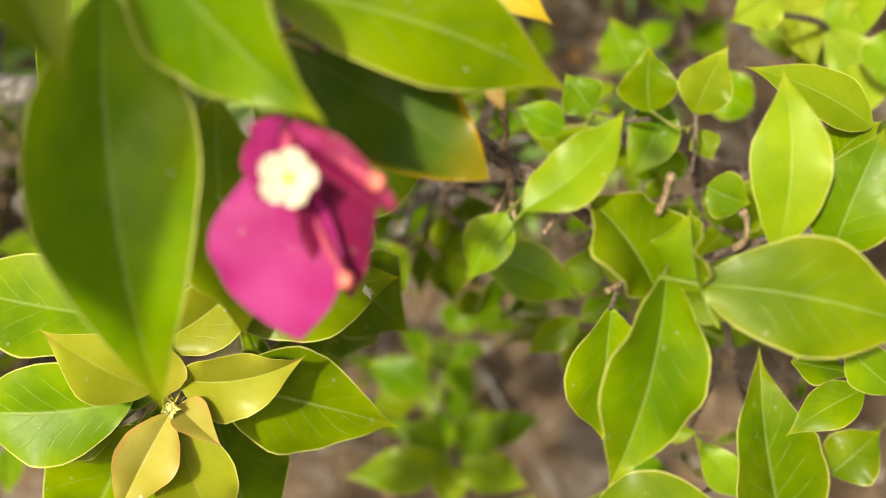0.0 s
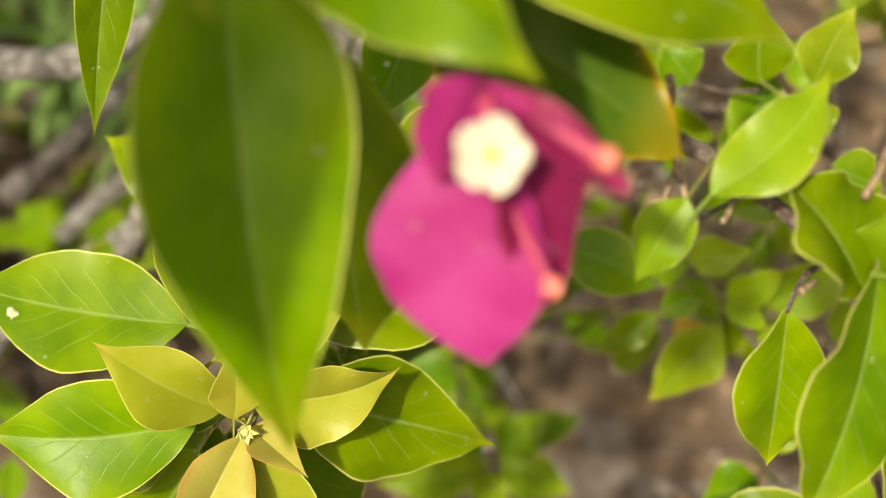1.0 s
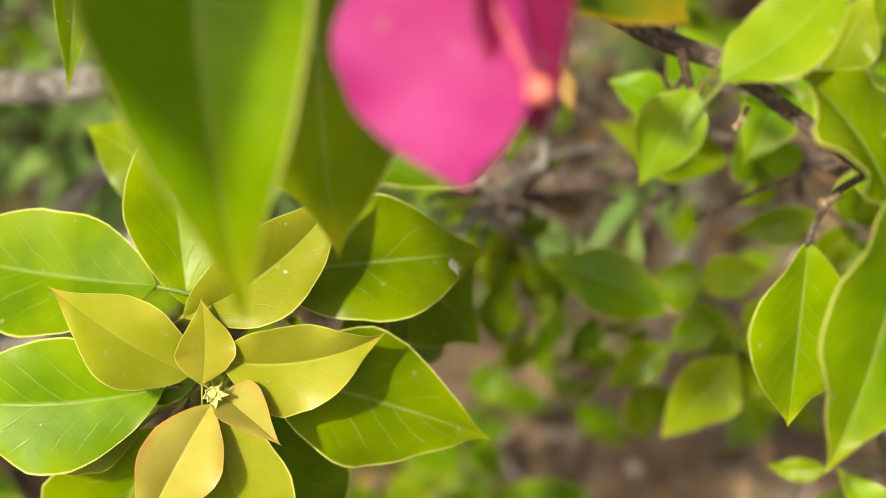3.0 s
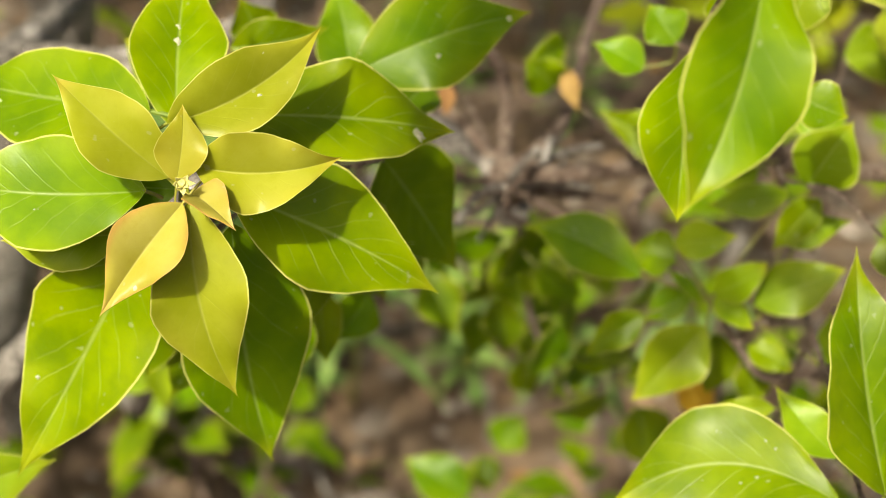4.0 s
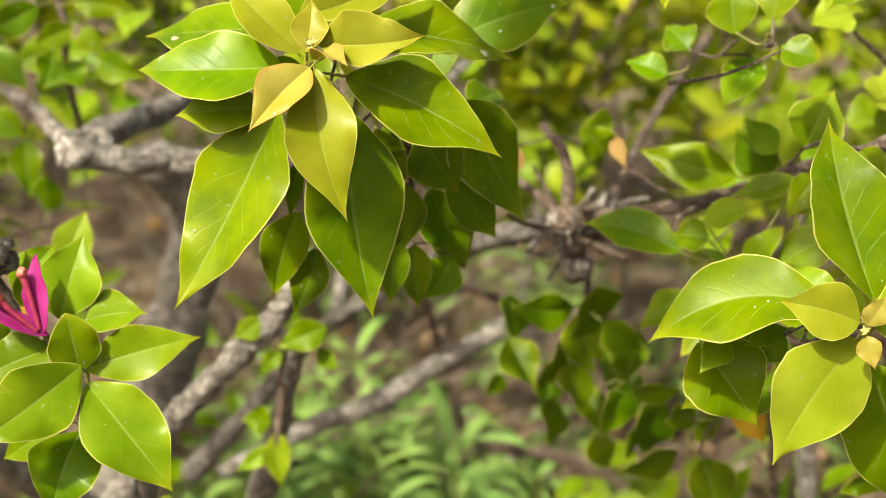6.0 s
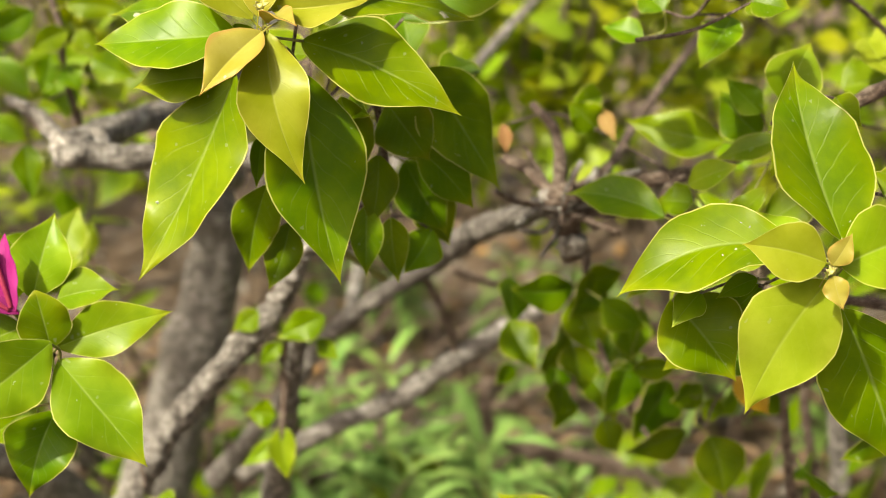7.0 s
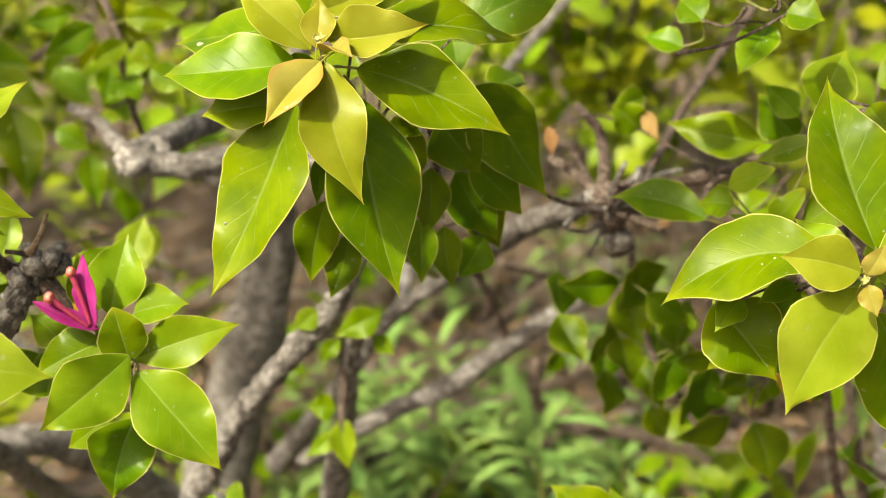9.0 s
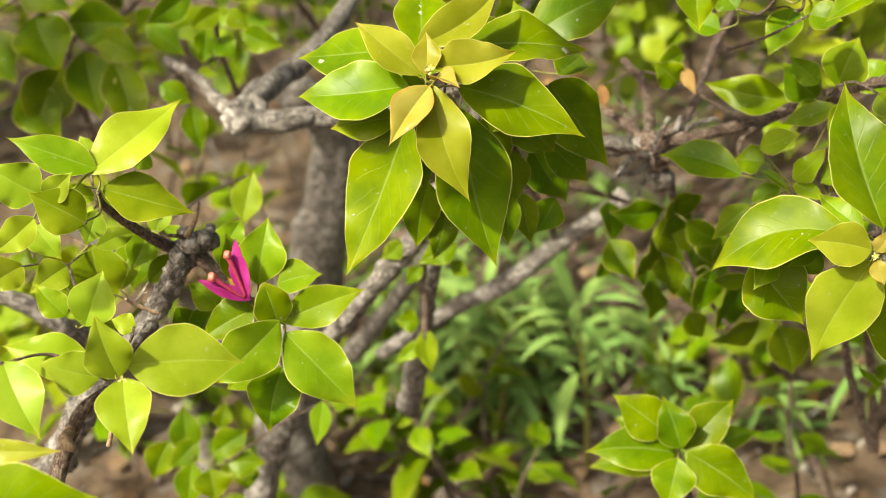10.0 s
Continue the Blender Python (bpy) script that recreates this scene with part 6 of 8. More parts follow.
stem(low_left, [(-0.1979, 0.1330, 0.6329), (-0.2053, 0.1277, 0.6395), (-0.2071, 0.1235, 0.6445)], (0.0010, 0.0009, 0.0006), HUSK, "flower_stalk", label="dry brown flower stalk")
bud_cluster(low_left, (-0.1529, 0.0341, 0.6609), 0.0017)
stem(low_left, [(-0.1634, 0.0358, 0.6610), (-0.1607, 0.0401, 0.6557), (-0.1595, 0.0398, 0.6544)], (0.0005, 0.0005, 0.0006), STALK, "petiole", 6, 0.1)
leaf(low_left, (-0.1626, 0.0362, 0.6606), (-0.1827, 0.0276, 0.6705), 0.0171, (0.5310, -0.6992, 0.4788), PALE, stalk=0)
stem(low_left, [(-0.1687, 0.0408, 0.6625), (-0.1652, 0.0402, 0.6607), (-0.1626, 0.0362, 0.6606)], (0.0005, 0.0005, 0.0006), STALK, "petiole", 6, 0.1)
leaf(low_left, (-0.1677, 0.0410, 0.6622), (-0.2026, 0.0329, 0.6723), 0.0178, (0.3355, -0.7687, 0.5445), PALE, stalk=0)
stem(low_left, [(-0.1519, 0.0349, 0.6616), (-0.1583, 0.0388, 0.6596), (-0.1603, 0.0372, 0.6595)], (0.0005, 0.0005, 0.0006), STALK, "petiole", 6, 0.1)
leaf(low_left, (-0.1524, 0.0355, 0.6621), (-0.1380, 0.0122, 0.6442), 0.0209, (0.2678, -0.4758, 0.8378), PALE, stalk=0, fold=0.253, bow=0.0506, sway=-0.00473, twist=1.65, peak=0.4, wave=0.0768, seed=363)
leaf(low_left, (-0.1530, 0.0346, 0.6621), (-0.1581, 0.0348, 0.6896), 0.0181, (0.6392, -0.7590, 0.1242), PALE, fold=0.35)
stem(low_left, [(-0.1516, 0.0403, 0.6642), (-0.1549, 0.0373, 0.6622), (-0.1530, 0.0346, 0.6621)], (0.0005, 0.0005, 0.0006), STALK, "petiole", 6, 0.1)
leaf(low_left, (-0.1524, 0.0397, 0.6643), (-0.1172, 0.0656, 0.6550), 0.0300, (0.3200, -0.6600, 0.6600), PALE, stalk=0, fold=0.164, bow=0.0599, sway=0.0211, twist=-9.93, peak=0.435, wave=0.0341, seed=366)
stem(low_left, [(-0.1881, 0.0161, 0.6757), (-0.1839, 0.0347, 0.6694), (-0.1677, 0.0410, 0.6622)], (0.0005, 0.0007, 0.0009), TWIG, "petiole", 6, 0.1)
leaf(low_left, (-0.1887, 0.0165, 0.6763), (-0.1677, 0.0016, 0.6546), 0.0217, (0.3890, -0.5401, 0.7463), PALE, stalk=0)
stem(low_left, [(-0.1790, -0.0214, 0.6643), (-0.1916, 0.0006, 0.6672), (-0.1887, 0.0165, 0.6763)], (0.0005, 0.0007, 0.0009), TWIG, "petiole", 6, 0.1)
leaf(low_left, (-0.1800, -0.0217, 0.6644), (-0.1481, -0.0114, 0.6610), 0.0086, (0.3085, -0.7672, 0.5623), YOUNG, stalk=0)
stem(low_left, [(-0.1748, -0.0383, 0.6511), (-0.1832, -0.0283, 0.6551), (-0.1800, -0.0217, 0.6644)], (0.0005, 0.0007, 0.0009), TWIG, "petiole", 6, 0.1)
leaf(low_left, (-0.1758, -0.0387, 0.6511), (-0.1268, -0.0207, 0.6500), 0.0287, (0.2932, -0.7640, 0.5747), GREEN, stalk=0)
stem(low_left, [(-0.1815, 0.0894, 0.6514), (-0.1731, 0.0724, 0.6544), (-0.1663, 0.0413, 0.6618)], (0.0005, 0.0007, 0.0009), TWIG, "petiole", 6, 0.1)
leaf(low_left, (-0.1806, 0.0896, 0.6511), (-0.1910, 0.0878, 0.6552), 0.0095, (0.3476, -0.7729, 0.5309), PALE, stalk=0)

low_right = thing("leafy_shoot", (0.0303, 0.2379, 0.4597), "star of light green leaves low in the shrub", "shoot", "leafy shoots")
stem(low_right, [(0.0203, 0.2559, 0.5026), (0.0242, 0.2494, 0.4868), (0.0303, 0.2379, 0.4597)], (0.0018, 0.0021, 0.0027), TWIG, "stem")
leaf(low_right, (0.0174, 0.2550, 0.5028), (-0.0279, 0.2402, 0.5074), 0.0262, (0.2723, -0.5998, 0.7524), GREEN)
leaf(low_right, (0.0229, 0.2578, 0.5042), (0.0452, 0.2772, 0.5259), 0.0232, (0.1436, -0.8061, 0.5741), MATURE)
stem(low_right, [(0.0203, 0.2456, 0.5056), (0.0191, 0.2543, 0.5057), (0.0174, 0.2550, 0.5028)], (0.0005, 0.0005, 0.0006), STALK, "petiole", 6, 0.1)
leaf(low_right, (0.0204, 0.2461, 0.5064), (0.0161, 0.2320, 0.4819), 0.0229, (0.1227, -0.8700, 0.4776), GREEN, stalk=0)
leaf(low_right, (0.0215, 0.2485, 0.5103), (0.0106, 0.2575, 0.5361), 0.0205, (0.2136, -0.8913, 0.3999), MATURE)
leaf(low_right, (0.0236, 0.2485, 0.5088), (0.0607, 0.2489, 0.4818), 0.0270, (0.3294, -0.8342, 0.4423), GREEN)
stem(low_right, [(0.0118, 0.2577, 0.5124), (0.0170, 0.2587, 0.5059), (0.0191, 0.2543, 0.5057)], (0.0005, 0.0005, 0.0006), STALK, "petiole", 6, 0.1)
leaf(low_right, (0.0126, 0.2577, 0.5118), (-0.0160, 0.2579, 0.5335), 0.0253, (0.3257, -0.8387, 0.4365), GREEN, stalk=0)

stick_leaves = thing("leafy_shoot", (-0.1565, 0.3511, 0.4991), "few small leaves sprouting from a bare stick", "shoot", "leafy shoots")
stem(stick_leaves, [(-0.1532, 0.3580, 0.5531), (-0.1566, 0.3606, 0.5300), (-0.1565, 0.3511, 0.4991)], (0.0038, 0.0026, 0.0015), TWIG, "stem")
leaf(stick_leaves, (-0.1567, 0.3535, 0.5070), (-0.1515, 0.3465, 0.4787), 0.0147, (0.4096, -0.8648, 0.2904), LIME)
leaf(stick_leaves, (-0.1579, 0.3508, 0.4997), (-0.1754, 0.3410, 0.4867), 0.0100, (0.2671, -0.9063, 0.3276), LIME)
leaf(stick_leaves, (-0.1598, 0.3539, 0.5115), (-0.1752, 0.3492, 0.5131), 0.0147, (0.3011, -0.8615, 0.4090), MATURE)
stem(stick_leaves, [(-0.1524, 0.3475, 0.5538), (-0.1529, 0.3562, 0.5529), (-0.1532, 0.3580, 0.5531)], (0.0005, 0.0005, 0.0006), STALK, "petiole", 6, 0.1)
leaf(stick_leaves, (-0.1518, 0.3479, 0.5545), (-0.1611, 0.3413, 0.5433), 0.0097, (0.3230, -0.9087, 0.2646), GREEN, stalk=0)
stem(stick_leaves, [(-0.1341, 0.3539, 0.5550), (-0.1458, 0.3564, 0.5562), (-0.1497, 0.3494, 0.5571)], (0.0005, 0.0005, 0.0006), STALK, "petiole", 6, 0.1)
leaf(stick_leaves, (-0.1349, 0.3539, 0.5557), (-0.1239, 0.3544, 0.5456), 0.0097, (0.3645, -0.8626, 0.3508), LIME, stalk=0)
stem(stick_leaves, [(-0.1308, 0.3536, 0.5683), (-0.1321, 0.3581, 0.5630), (-0.1387, 0.3537, 0.5593)], (0.0005, 0.0005, 0.0006), STALK, "petiole", 6, 0.1)
leaf(stick_leaves, (-0.1300, 0.3540, 0.5687), (-0.1529, 0.3431, 0.5580), 0.0164, (0.2938, -0.9078, 0.2993), GREEN, stalk=0)
stem(stick_leaves, [(-0.1623, 0.3440, 0.5712), (-0.1561, 0.3530, 0.5622), (-0.1497, 0.3494, 0.5571)], (0.0005, 0.0005, 0.0006), TWIG, "petiole", 6, 0.1)
leaf(stick_leaves, (-0.1616, 0.3445, 0.5718), (-0.1738, 0.3375, 0.5623), 0.0124, (0.3216, -0.9109, 0.2584), LIME, stalk=0)

back_left = thing("leafy_shoot", (-0.3005, 0.4217, 0.6336), "soft green leaves on a twig behind the limb", "shoot", "leafy shoots")
stem(back_left, [(-0.2992, 0.3877, 0.7351), (-0.2860, 0.3832, 0.7063), (-0.2927, 0.3939, 0.6774), (-0.3005, 0.4217, 0.6336)], (0.0021, 0.0021, 0.0018, 0.0019), TWIG, "stem")
stem(back_left, [(-0.2824, 0.3833, 0.7029), (-0.2838, 0.3853, 0.7041), (-0.2864, 0.3838, 0.7045)], (0.0005, 0.0005, 0.0006), STALK, "petiole", 6, 0.1)
leaf(back_left, (-0.2815, 0.3837, 0.7033), (-0.2998, 0.3747, 0.6938), 0.0143, (0.4189, -0.9064, 0.0546), GREEN, stalk=0)
leaf(back_left, (-0.2773, 0.3851, 0.7032), (-0.2646, 0.3855, 0.6909), 0.0143, (0.3462, -0.8792, 0.3274), MATURE)
stem(back_left, [(-0.2869, 0.3869, 0.6839), (-0.2900, 0.3900, 0.6862), (-0.2905, 0.3905, 0.6868)], (0.0005, 0.0005, 0.0006), STALK, "petiole", 6, 0.1)
leaf(back_left, (-0.2875, 0.3870, 0.6847), (-0.2779, 0.3858, 0.6706), 0.0157, (0.4178, -0.8371, 0.3531), MATURE, stalk=0)
stem(back_left, [(-0.2952, 0.3862, 0.6904), (-0.2928, 0.3894, 0.6916), (-0.2896, 0.3889, 0.6909)], (0.0005, 0.0005, 0.0006), STALK, "petiole", 6, 0.1)
leaf(back_left, (-0.2951, 0.3865, 0.6913), (-0.2985, 0.3786, 0.6694), 0.0157, (0.5611, -0.8026, 0.2027), GREEN, stalk=0)
stem(back_left, [(-0.3000, 0.3807, 0.7133), (-0.2951, 0.3858, 0.7153), (-0.2909, 0.3849, 0.7170)], (0.0005, 0.0005, 0.0006), STALK, "petiole", 6, 0.1)
leaf(back_left, (-0.2992, 0.3811, 0.7138), (-0.3264, 0.3672, 0.6983), 0.0179, (0.4388, -0.8980, 0.0328), GREEN, stalk=0)
stem(back_left, [(-0.2772, 0.3785, 0.7171), (-0.2882, 0.3825, 0.7137), (-0.2884, 0.3840, 0.7116)], (0.0005, 0.0005, 0.0006), STALK, "petiole", 6, 0.1)
leaf(back_left, (-0.2781, 0.3782, 0.7173), (-0.2450, 0.3880, 0.7133), 0.0153, (0.2959, -0.9455, 0.1362), GREEN, stalk=0)
stem(back_left, [(-0.2684, 0.3836, 0.6889), (-0.2790, 0.3882, 0.6974), (-0.2773, 0.3851, 0.7032)], (0.0005, 0.0005, 0.0006), STALK, "petiole", 6, 0.1)
leaf(back_left, (-0.2693, 0.3835, 0.6893), (-0.2441, 0.3887, 0.6789), 0.0167, (0.2919, -0.9237, 0.2480), GREEN, stalk=0)
stem(back_left, [(-0.3052, 0.3849, 0.6615), (-0.3053, 0.3961, 0.6641), (-0.2942, 0.3993, 0.6689)], (0.0005, 0.0007, 0.0009), TWIG, "petiole", 6, 0.1)
leaf(back_left, (-0.3062, 0.3846, 0.6616), (-0.2930, 0.3884, 0.6598), 0.0086, (0.2996, -0.9291, 0.2168), LIME, stalk=0)
stem(back_left, [(-0.3283, 0.3754, 0.6559), (-0.3251, 0.3837, 0.6601), (-0.3119, 0.3829, 0.6624)], (0.0005, 0.0005, 0.0006), TWIG, "petiole", 6, 0.1)
leaf(back_left, (-0.3291, 0.3753, 0.6564), (-0.3085, 0.3781, 0.6432), 0.0159, (0.3442, -0.8691, 0.3551), GREEN, stalk=0)
stem(back_left, [(-0.3100, 0.3772, 0.6417), (-0.3142, 0.3862, 0.6530), (-0.3093, 0.3837, 0.6621)], (0.0005, 0.0007, 0.0009), TWIG, "petiole", 6, 0.1)
leaf(back_left, (-0.3102, 0.3774, 0.6427), (-0.3035, 0.3700, 0.6117), 0.0168, (0.5427, -0.7831, 0.3036), GREEN, stalk=0)
stem(back_left, [(-0.3254, 0.3956, 0.7177), (-0.3138, 0.3918, 0.7156), (-0.2992, 0.3811, 0.7138)], (0.0005, 0.0007, 0.0009), TWIG, "petiole", 6, 0.1)
leaf(back_left, (-0.3244, 0.3959, 0.7178), (-0.3504, 0.3861, 0.7141), 0.0153, (0.3444, -0.9367, 0.0625), GREEN, stalk=0)
stem(back_left, [(-0.2963, 0.4099, 0.5908), (-0.3016, 0.4222, 0.6129), (-0.3005, 0.4217, 0.6336)], (0.0005, 0.0007, 0.0009), TWIG, "petiole", 6, 0.1)
leaf(back_left, (-0.2962, 0.4102, 0.5917), (-0.2990, 0.4009, 0.5649), 0.0142, (0.5201, -0.8228, 0.2290), LIME, stalk=0)

back_upper = thing("leafy_shoot", (-0.4026, 0.4018, 0.5923), "broad dark green leaves in shade at the back", "shoot", "leafy shoots")
stem(back_upper, [(-0.3825, 0.5002, 0.7014), (-0.4011, 0.4449, 0.6761), (-0.4176, 0.4101, 0.6665), (-0.4026, 0.4018, 0.5923)], (0.0028, 0.0027, 0.0023, 0.0023), TWIG, "stem")
stem(back_upper, [(-0.4208, 0.4035, 0.6557), (-0.4191, 0.4090, 0.6572), (-0.4156, 0.4091, 0.6569)], (0.0005, 0.0005, 0.0006), STALK, "petiole", 6, 0.1)
leaf(back_upper, (-0.4205, 0.4040, 0.6565), (-0.4357, 0.3781, 0.6169), 0.0383, (0.5757, -0.7682, 0.2802), MATURE, stalk=0)
stem(back_upper, [(-0.3727, 0.4575, 0.6799), (-0.3837, 0.4681, 0.6860), (-0.3948, 0.4638, 0.6847)], (0.0005, 0.0007, 0.0009), TWIG, "petiole", 6, 0.1)
leaf(back_upper, (-0.3721, 0.4581, 0.6805), (-0.3859, 0.4464, 0.6677), 0.0196, (0.4989, -0.8366, 0.2263), LIME, stalk=0)
stem(back_upper, [(-0.3674, 0.4352, 0.6786), (-0.3736, 0.4517, 0.6791), (-0.3721, 0.4581, 0.6805)], (0.0005, 0.0007, 0.0009), TWIG, "petiole", 6, 0.1)
leaf(back_upper, (-0.3681, 0.4353, 0.6792), (-0.3414, 0.4338, 0.6563), 0.0191, (0.3283, -0.8368, 0.4382), GREEN, stalk=0)
stem(back_upper, [(-0.3523, 0.4372, 0.6712), (-0.3659, 0.4381, 0.6725), (-0.3681, 0.4353, 0.6792)], (0.0005, 0.0005, 0.0006), STALK, "petiole", 6, 0.1)
leaf(back_upper, (-0.3532, 0.4368, 0.6710), (-0.3071, 0.4590, 0.6806), 0.0230, (0.3836, -0.8937, 0.2326), LIME, stalk=0)
stem(back_upper, [(-0.3447, 0.4597, 0.6632), (-0.3521, 0.4528, 0.6659), (-0.3532, 0.4368, 0.6710)], (0.0005, 0.0007, 0.0009), TWIG, "petiole", 6, 0.1)
leaf(back_upper, (-0.3452, 0.4599, 0.6641), (-0.3325, 0.4526, 0.6402), 0.0235, (0.4005, -0.7947, 0.4561), LIME, stalk=0)
stem(back_upper, [(-0.4059, 0.4021, 0.6887), (-0.4192, 0.4117, 0.6764), (-0.4165, 0.4123, 0.6672)], (0.0005, 0.0007, 0.0009), TWIG, "petiole", 6, 0.1)
leaf(back_upper, (-0.4068, 0.4018, 0.6888), (-0.3644, 0.4159, 0.6850), 0.0299, (0.3256, -0.9058, 0.2712), MATURE, stalk=0)
stem(back_upper, [(-0.3878, 0.4045, 0.6800), (-0.4028, 0.4058, 0.6858), (-0.4068, 0.4018, 0.6888)], (0.0005, 0.0007, 0.0009), TWIG, "petiole", 6, 0.1)
leaf(back_upper, (-0.3887, 0.4045, 0.6805), (-0.3557, 0.4070, 0.6608), 0.0224, (0.3135, -0.8529, 0.4174), GREEN, stalk=0)
stem(back_upper, [(-0.3948, 0.3969, 0.6701), (-0.3945, 0.4045, 0.6766), (-0.3896, 0.4044, 0.6810)], (0.0005, 0.0005, 0.0006), STALK, "petiole", 6, 0.1)
leaf(back_upper, (-0.3951, 0.3973, 0.6710), (-0.3815, 0.3806, 0.6280), 0.0337, (0.5121, -0.7340, 0.4461), MATURE, stalk=0)
stem(back_upper, [(-0.3766, 0.3996, 0.6618), (-0.3893, 0.4040, 0.6685), (-0.3951, 0.3973, 0.6710)], (0.0005, 0.0007, 0.0009), TWIG, "petiole", 6, 0.1)
leaf(back_upper, (-0.3769, 0.3999, 0.6627), (-0.3591, 0.3795, 0.6092), 0.0299, (0.4939, -0.7450, 0.4484), MATURE, stalk=0)
stem(back_upper, [(-0.4154, 0.3796, 0.6981), (-0.4208, 0.3942, 0.6967), (-0.4125, 0.3999, 0.6893)], (0.0005, 0.0007, 0.0009), TWIG, "petiole", 6, 0.1)
leaf(back_upper, (-0.4159, 0.3799, 0.6990), (-0.3963, 0.3698, 0.6645), 0.0402, (0.4717, -0.7374, 0.4835), MATURE, stalk=0)
stem(back_upper, [(-0.4265, 0.3845, 0.7159), (-0.4266, 0.3846, 0.7106), (-0.4187, 0.3814, 0.7040)], (0.0005, 0.0005, 0.0006), STALK, "petiole", 6, 0.1)
leaf(back_upper, (-0.4274, 0.3843, 0.7163), (-0.3919, 0.3895, 0.7001), 0.0256, (0.3006, -0.8760, 0.3771), MATURE, stalk=0)
stem(back_upper, [(-0.4442, 0.3888, 0.6443), (-0.4397, 0.3999, 0.6508), (-0.4205, 0.4040, 0.6565)], (0.0005, 0.0007, 0.0009), TWIG, "petiole", 6, 0.1)
leaf(back_upper, (-0.4448, 0.3889, 0.6450), (-0.4173, 0.3825, 0.6118), 0.0344, (0.4376, -0.7431, 0.5062), MATURE, stalk=0)
stem(back_upper, [(-0.3151, 0.4714, 0.6642), (-0.3367, 0.4712, 0.6647), (-0.3452, 0.4599, 0.6641)], (0.0005, 0.0007, 0.0009), TWIG, "petiole", 6, 0.1)
leaf(back_upper, (-0.3158, 0.4715, 0.6649), (-0.3001, 0.4696, 0.6495), 0.0196, (0.3126, -0.8510, 0.4220), LIME, stalk=0)
stem(back_upper, [(-0.4491, 0.3635, 0.6914), (-0.4430, 0.3794, 0.7020), (-0.4261, 0.3844, 0.7102)], (0.0005, 0.0007, 0.0009), TWIG, "petiole", 6, 0.1)
leaf(back_upper, (-0.4498, 0.3636, 0.6922), (-0.4235, 0.3575, 0.6604), 0.0329, (0.4381, -0.7427, 0.5065), MATURE, stalk=0)

low_center = thing("leafy_shoot", (0.0232, 0.3537, 0.3087), "small green leaves low over the bare soil", "shoot", "leafy shoots")
stem(low_center, [(0.0079, 0.3345, 0.4490), (0.0117, 0.3342, 0.4226), (0.0232, 0.3537, 0.3087)], (0.0014, 0.0018, 0.0024), TWIG, "stem")
leaf(low_center, (0.0084, 0.3317, 0.4466), (0.0071, 0.3086, 0.4407), 0.0201, (0.0184, -0.2495, 0.9682), LIME)
leaf(low_center, (0.0109, 0.3342, 0.4486), (0.0470, 0.3279, 0.4419), 0.0246, (0.0663, -0.5210, 0.8510), LIME)
leaf(low_center, (0.0052, 0.3335, 0.4483), (-0.0473, 0.3203, 0.4396), 0.0246, (-0.0130, -0.5123, 0.8587), GREEN)
stem(low_center, [(0.0110, 0.3379, 0.4520), (0.0099, 0.3365, 0.4481), (0.0104, 0.3343, 0.4485)], (0.0005, 0.0005, 0.0006), STALK, "petiole", 6, 0.1)
leaf(low_center, (0.0103, 0.3375, 0.4513), (0.0316, 0.3515, 0.4749), 0.0230, (-0.2489, -0.7171, 0.6510), GREEN, stalk=0)
stem(low_center, [(0.0021, 0.3421, 0.4424), (0.0071, 0.3383, 0.4405), (0.0088, 0.3344, 0.4432)], (0.0005, 0.0005, 0.0006), STALK, "petiole", 6, 0.1)
leaf(low_center, (0.0031, 0.3418, 0.4422), (-0.0278, 0.3491, 0.4495), 0.0205, (0.0744, -0.5285, 0.8457), GREEN, stalk=0)
stem(low_center, [(0.0208, 0.3541, 0.4386), (0.0102, 0.3501, 0.4342), (0.0062, 0.3411, 0.4415)], (0.0005, 0.0005, 0.0006), TWIG, "petiole", 6, 0.1)
leaf(low_center, (0.0199, 0.3537, 0.4383), (0.0509, 0.3667, 0.4477), 0.0179, (-0.0340, -0.5306, 0.8470), GREEN, stalk=0)
stem(low_center, [(-0.0124, 0.3988, 0.4120), (0.0046, 0.3760, 0.4165), (0.0102, 0.3501, 0.4342)], (0.0005, 0.0007, 0.0009), TWIG, "petiole", 6, 0.1)
leaf(low_center, (-0.0115, 0.3986, 0.4118), (-0.0498, 0.4064, 0.4198), 0.0271, (0.0600, -0.5559, 0.8291), MATURE, stalk=0)
stem(low_center, [(-0.0130, 0.4493, 0.3887), (-0.0124, 0.4296, 0.3969), (-0.0115, 0.3986, 0.4118)], (0.0005, 0.0007, 0.0009), TWIG, "petiole", 6, 0.1)
leaf(low_center, (-0.0134, 0.4500, 0.3893), (-0.0041, 0.4352, 0.3768), 0.0204, (0.0564, -0.6246, 0.7789), MATURE, stalk=0)
stem(low_center, [(-0.0034, 0.4545, 0.3926), (-0.0096, 0.4521, 0.3866), (-0.0134, 0.4500, 0.3893)], (0.0005, 0.0005, 0.0006), STALK, "petiole", 6, 0.1)
leaf(low_center, (-0.0037, 0.4538, 0.3920), (0.0053, 0.4721, 0.4067), 0.0238, (-0.0015, -0.6247, 0.7809), MATURE, stalk=0)

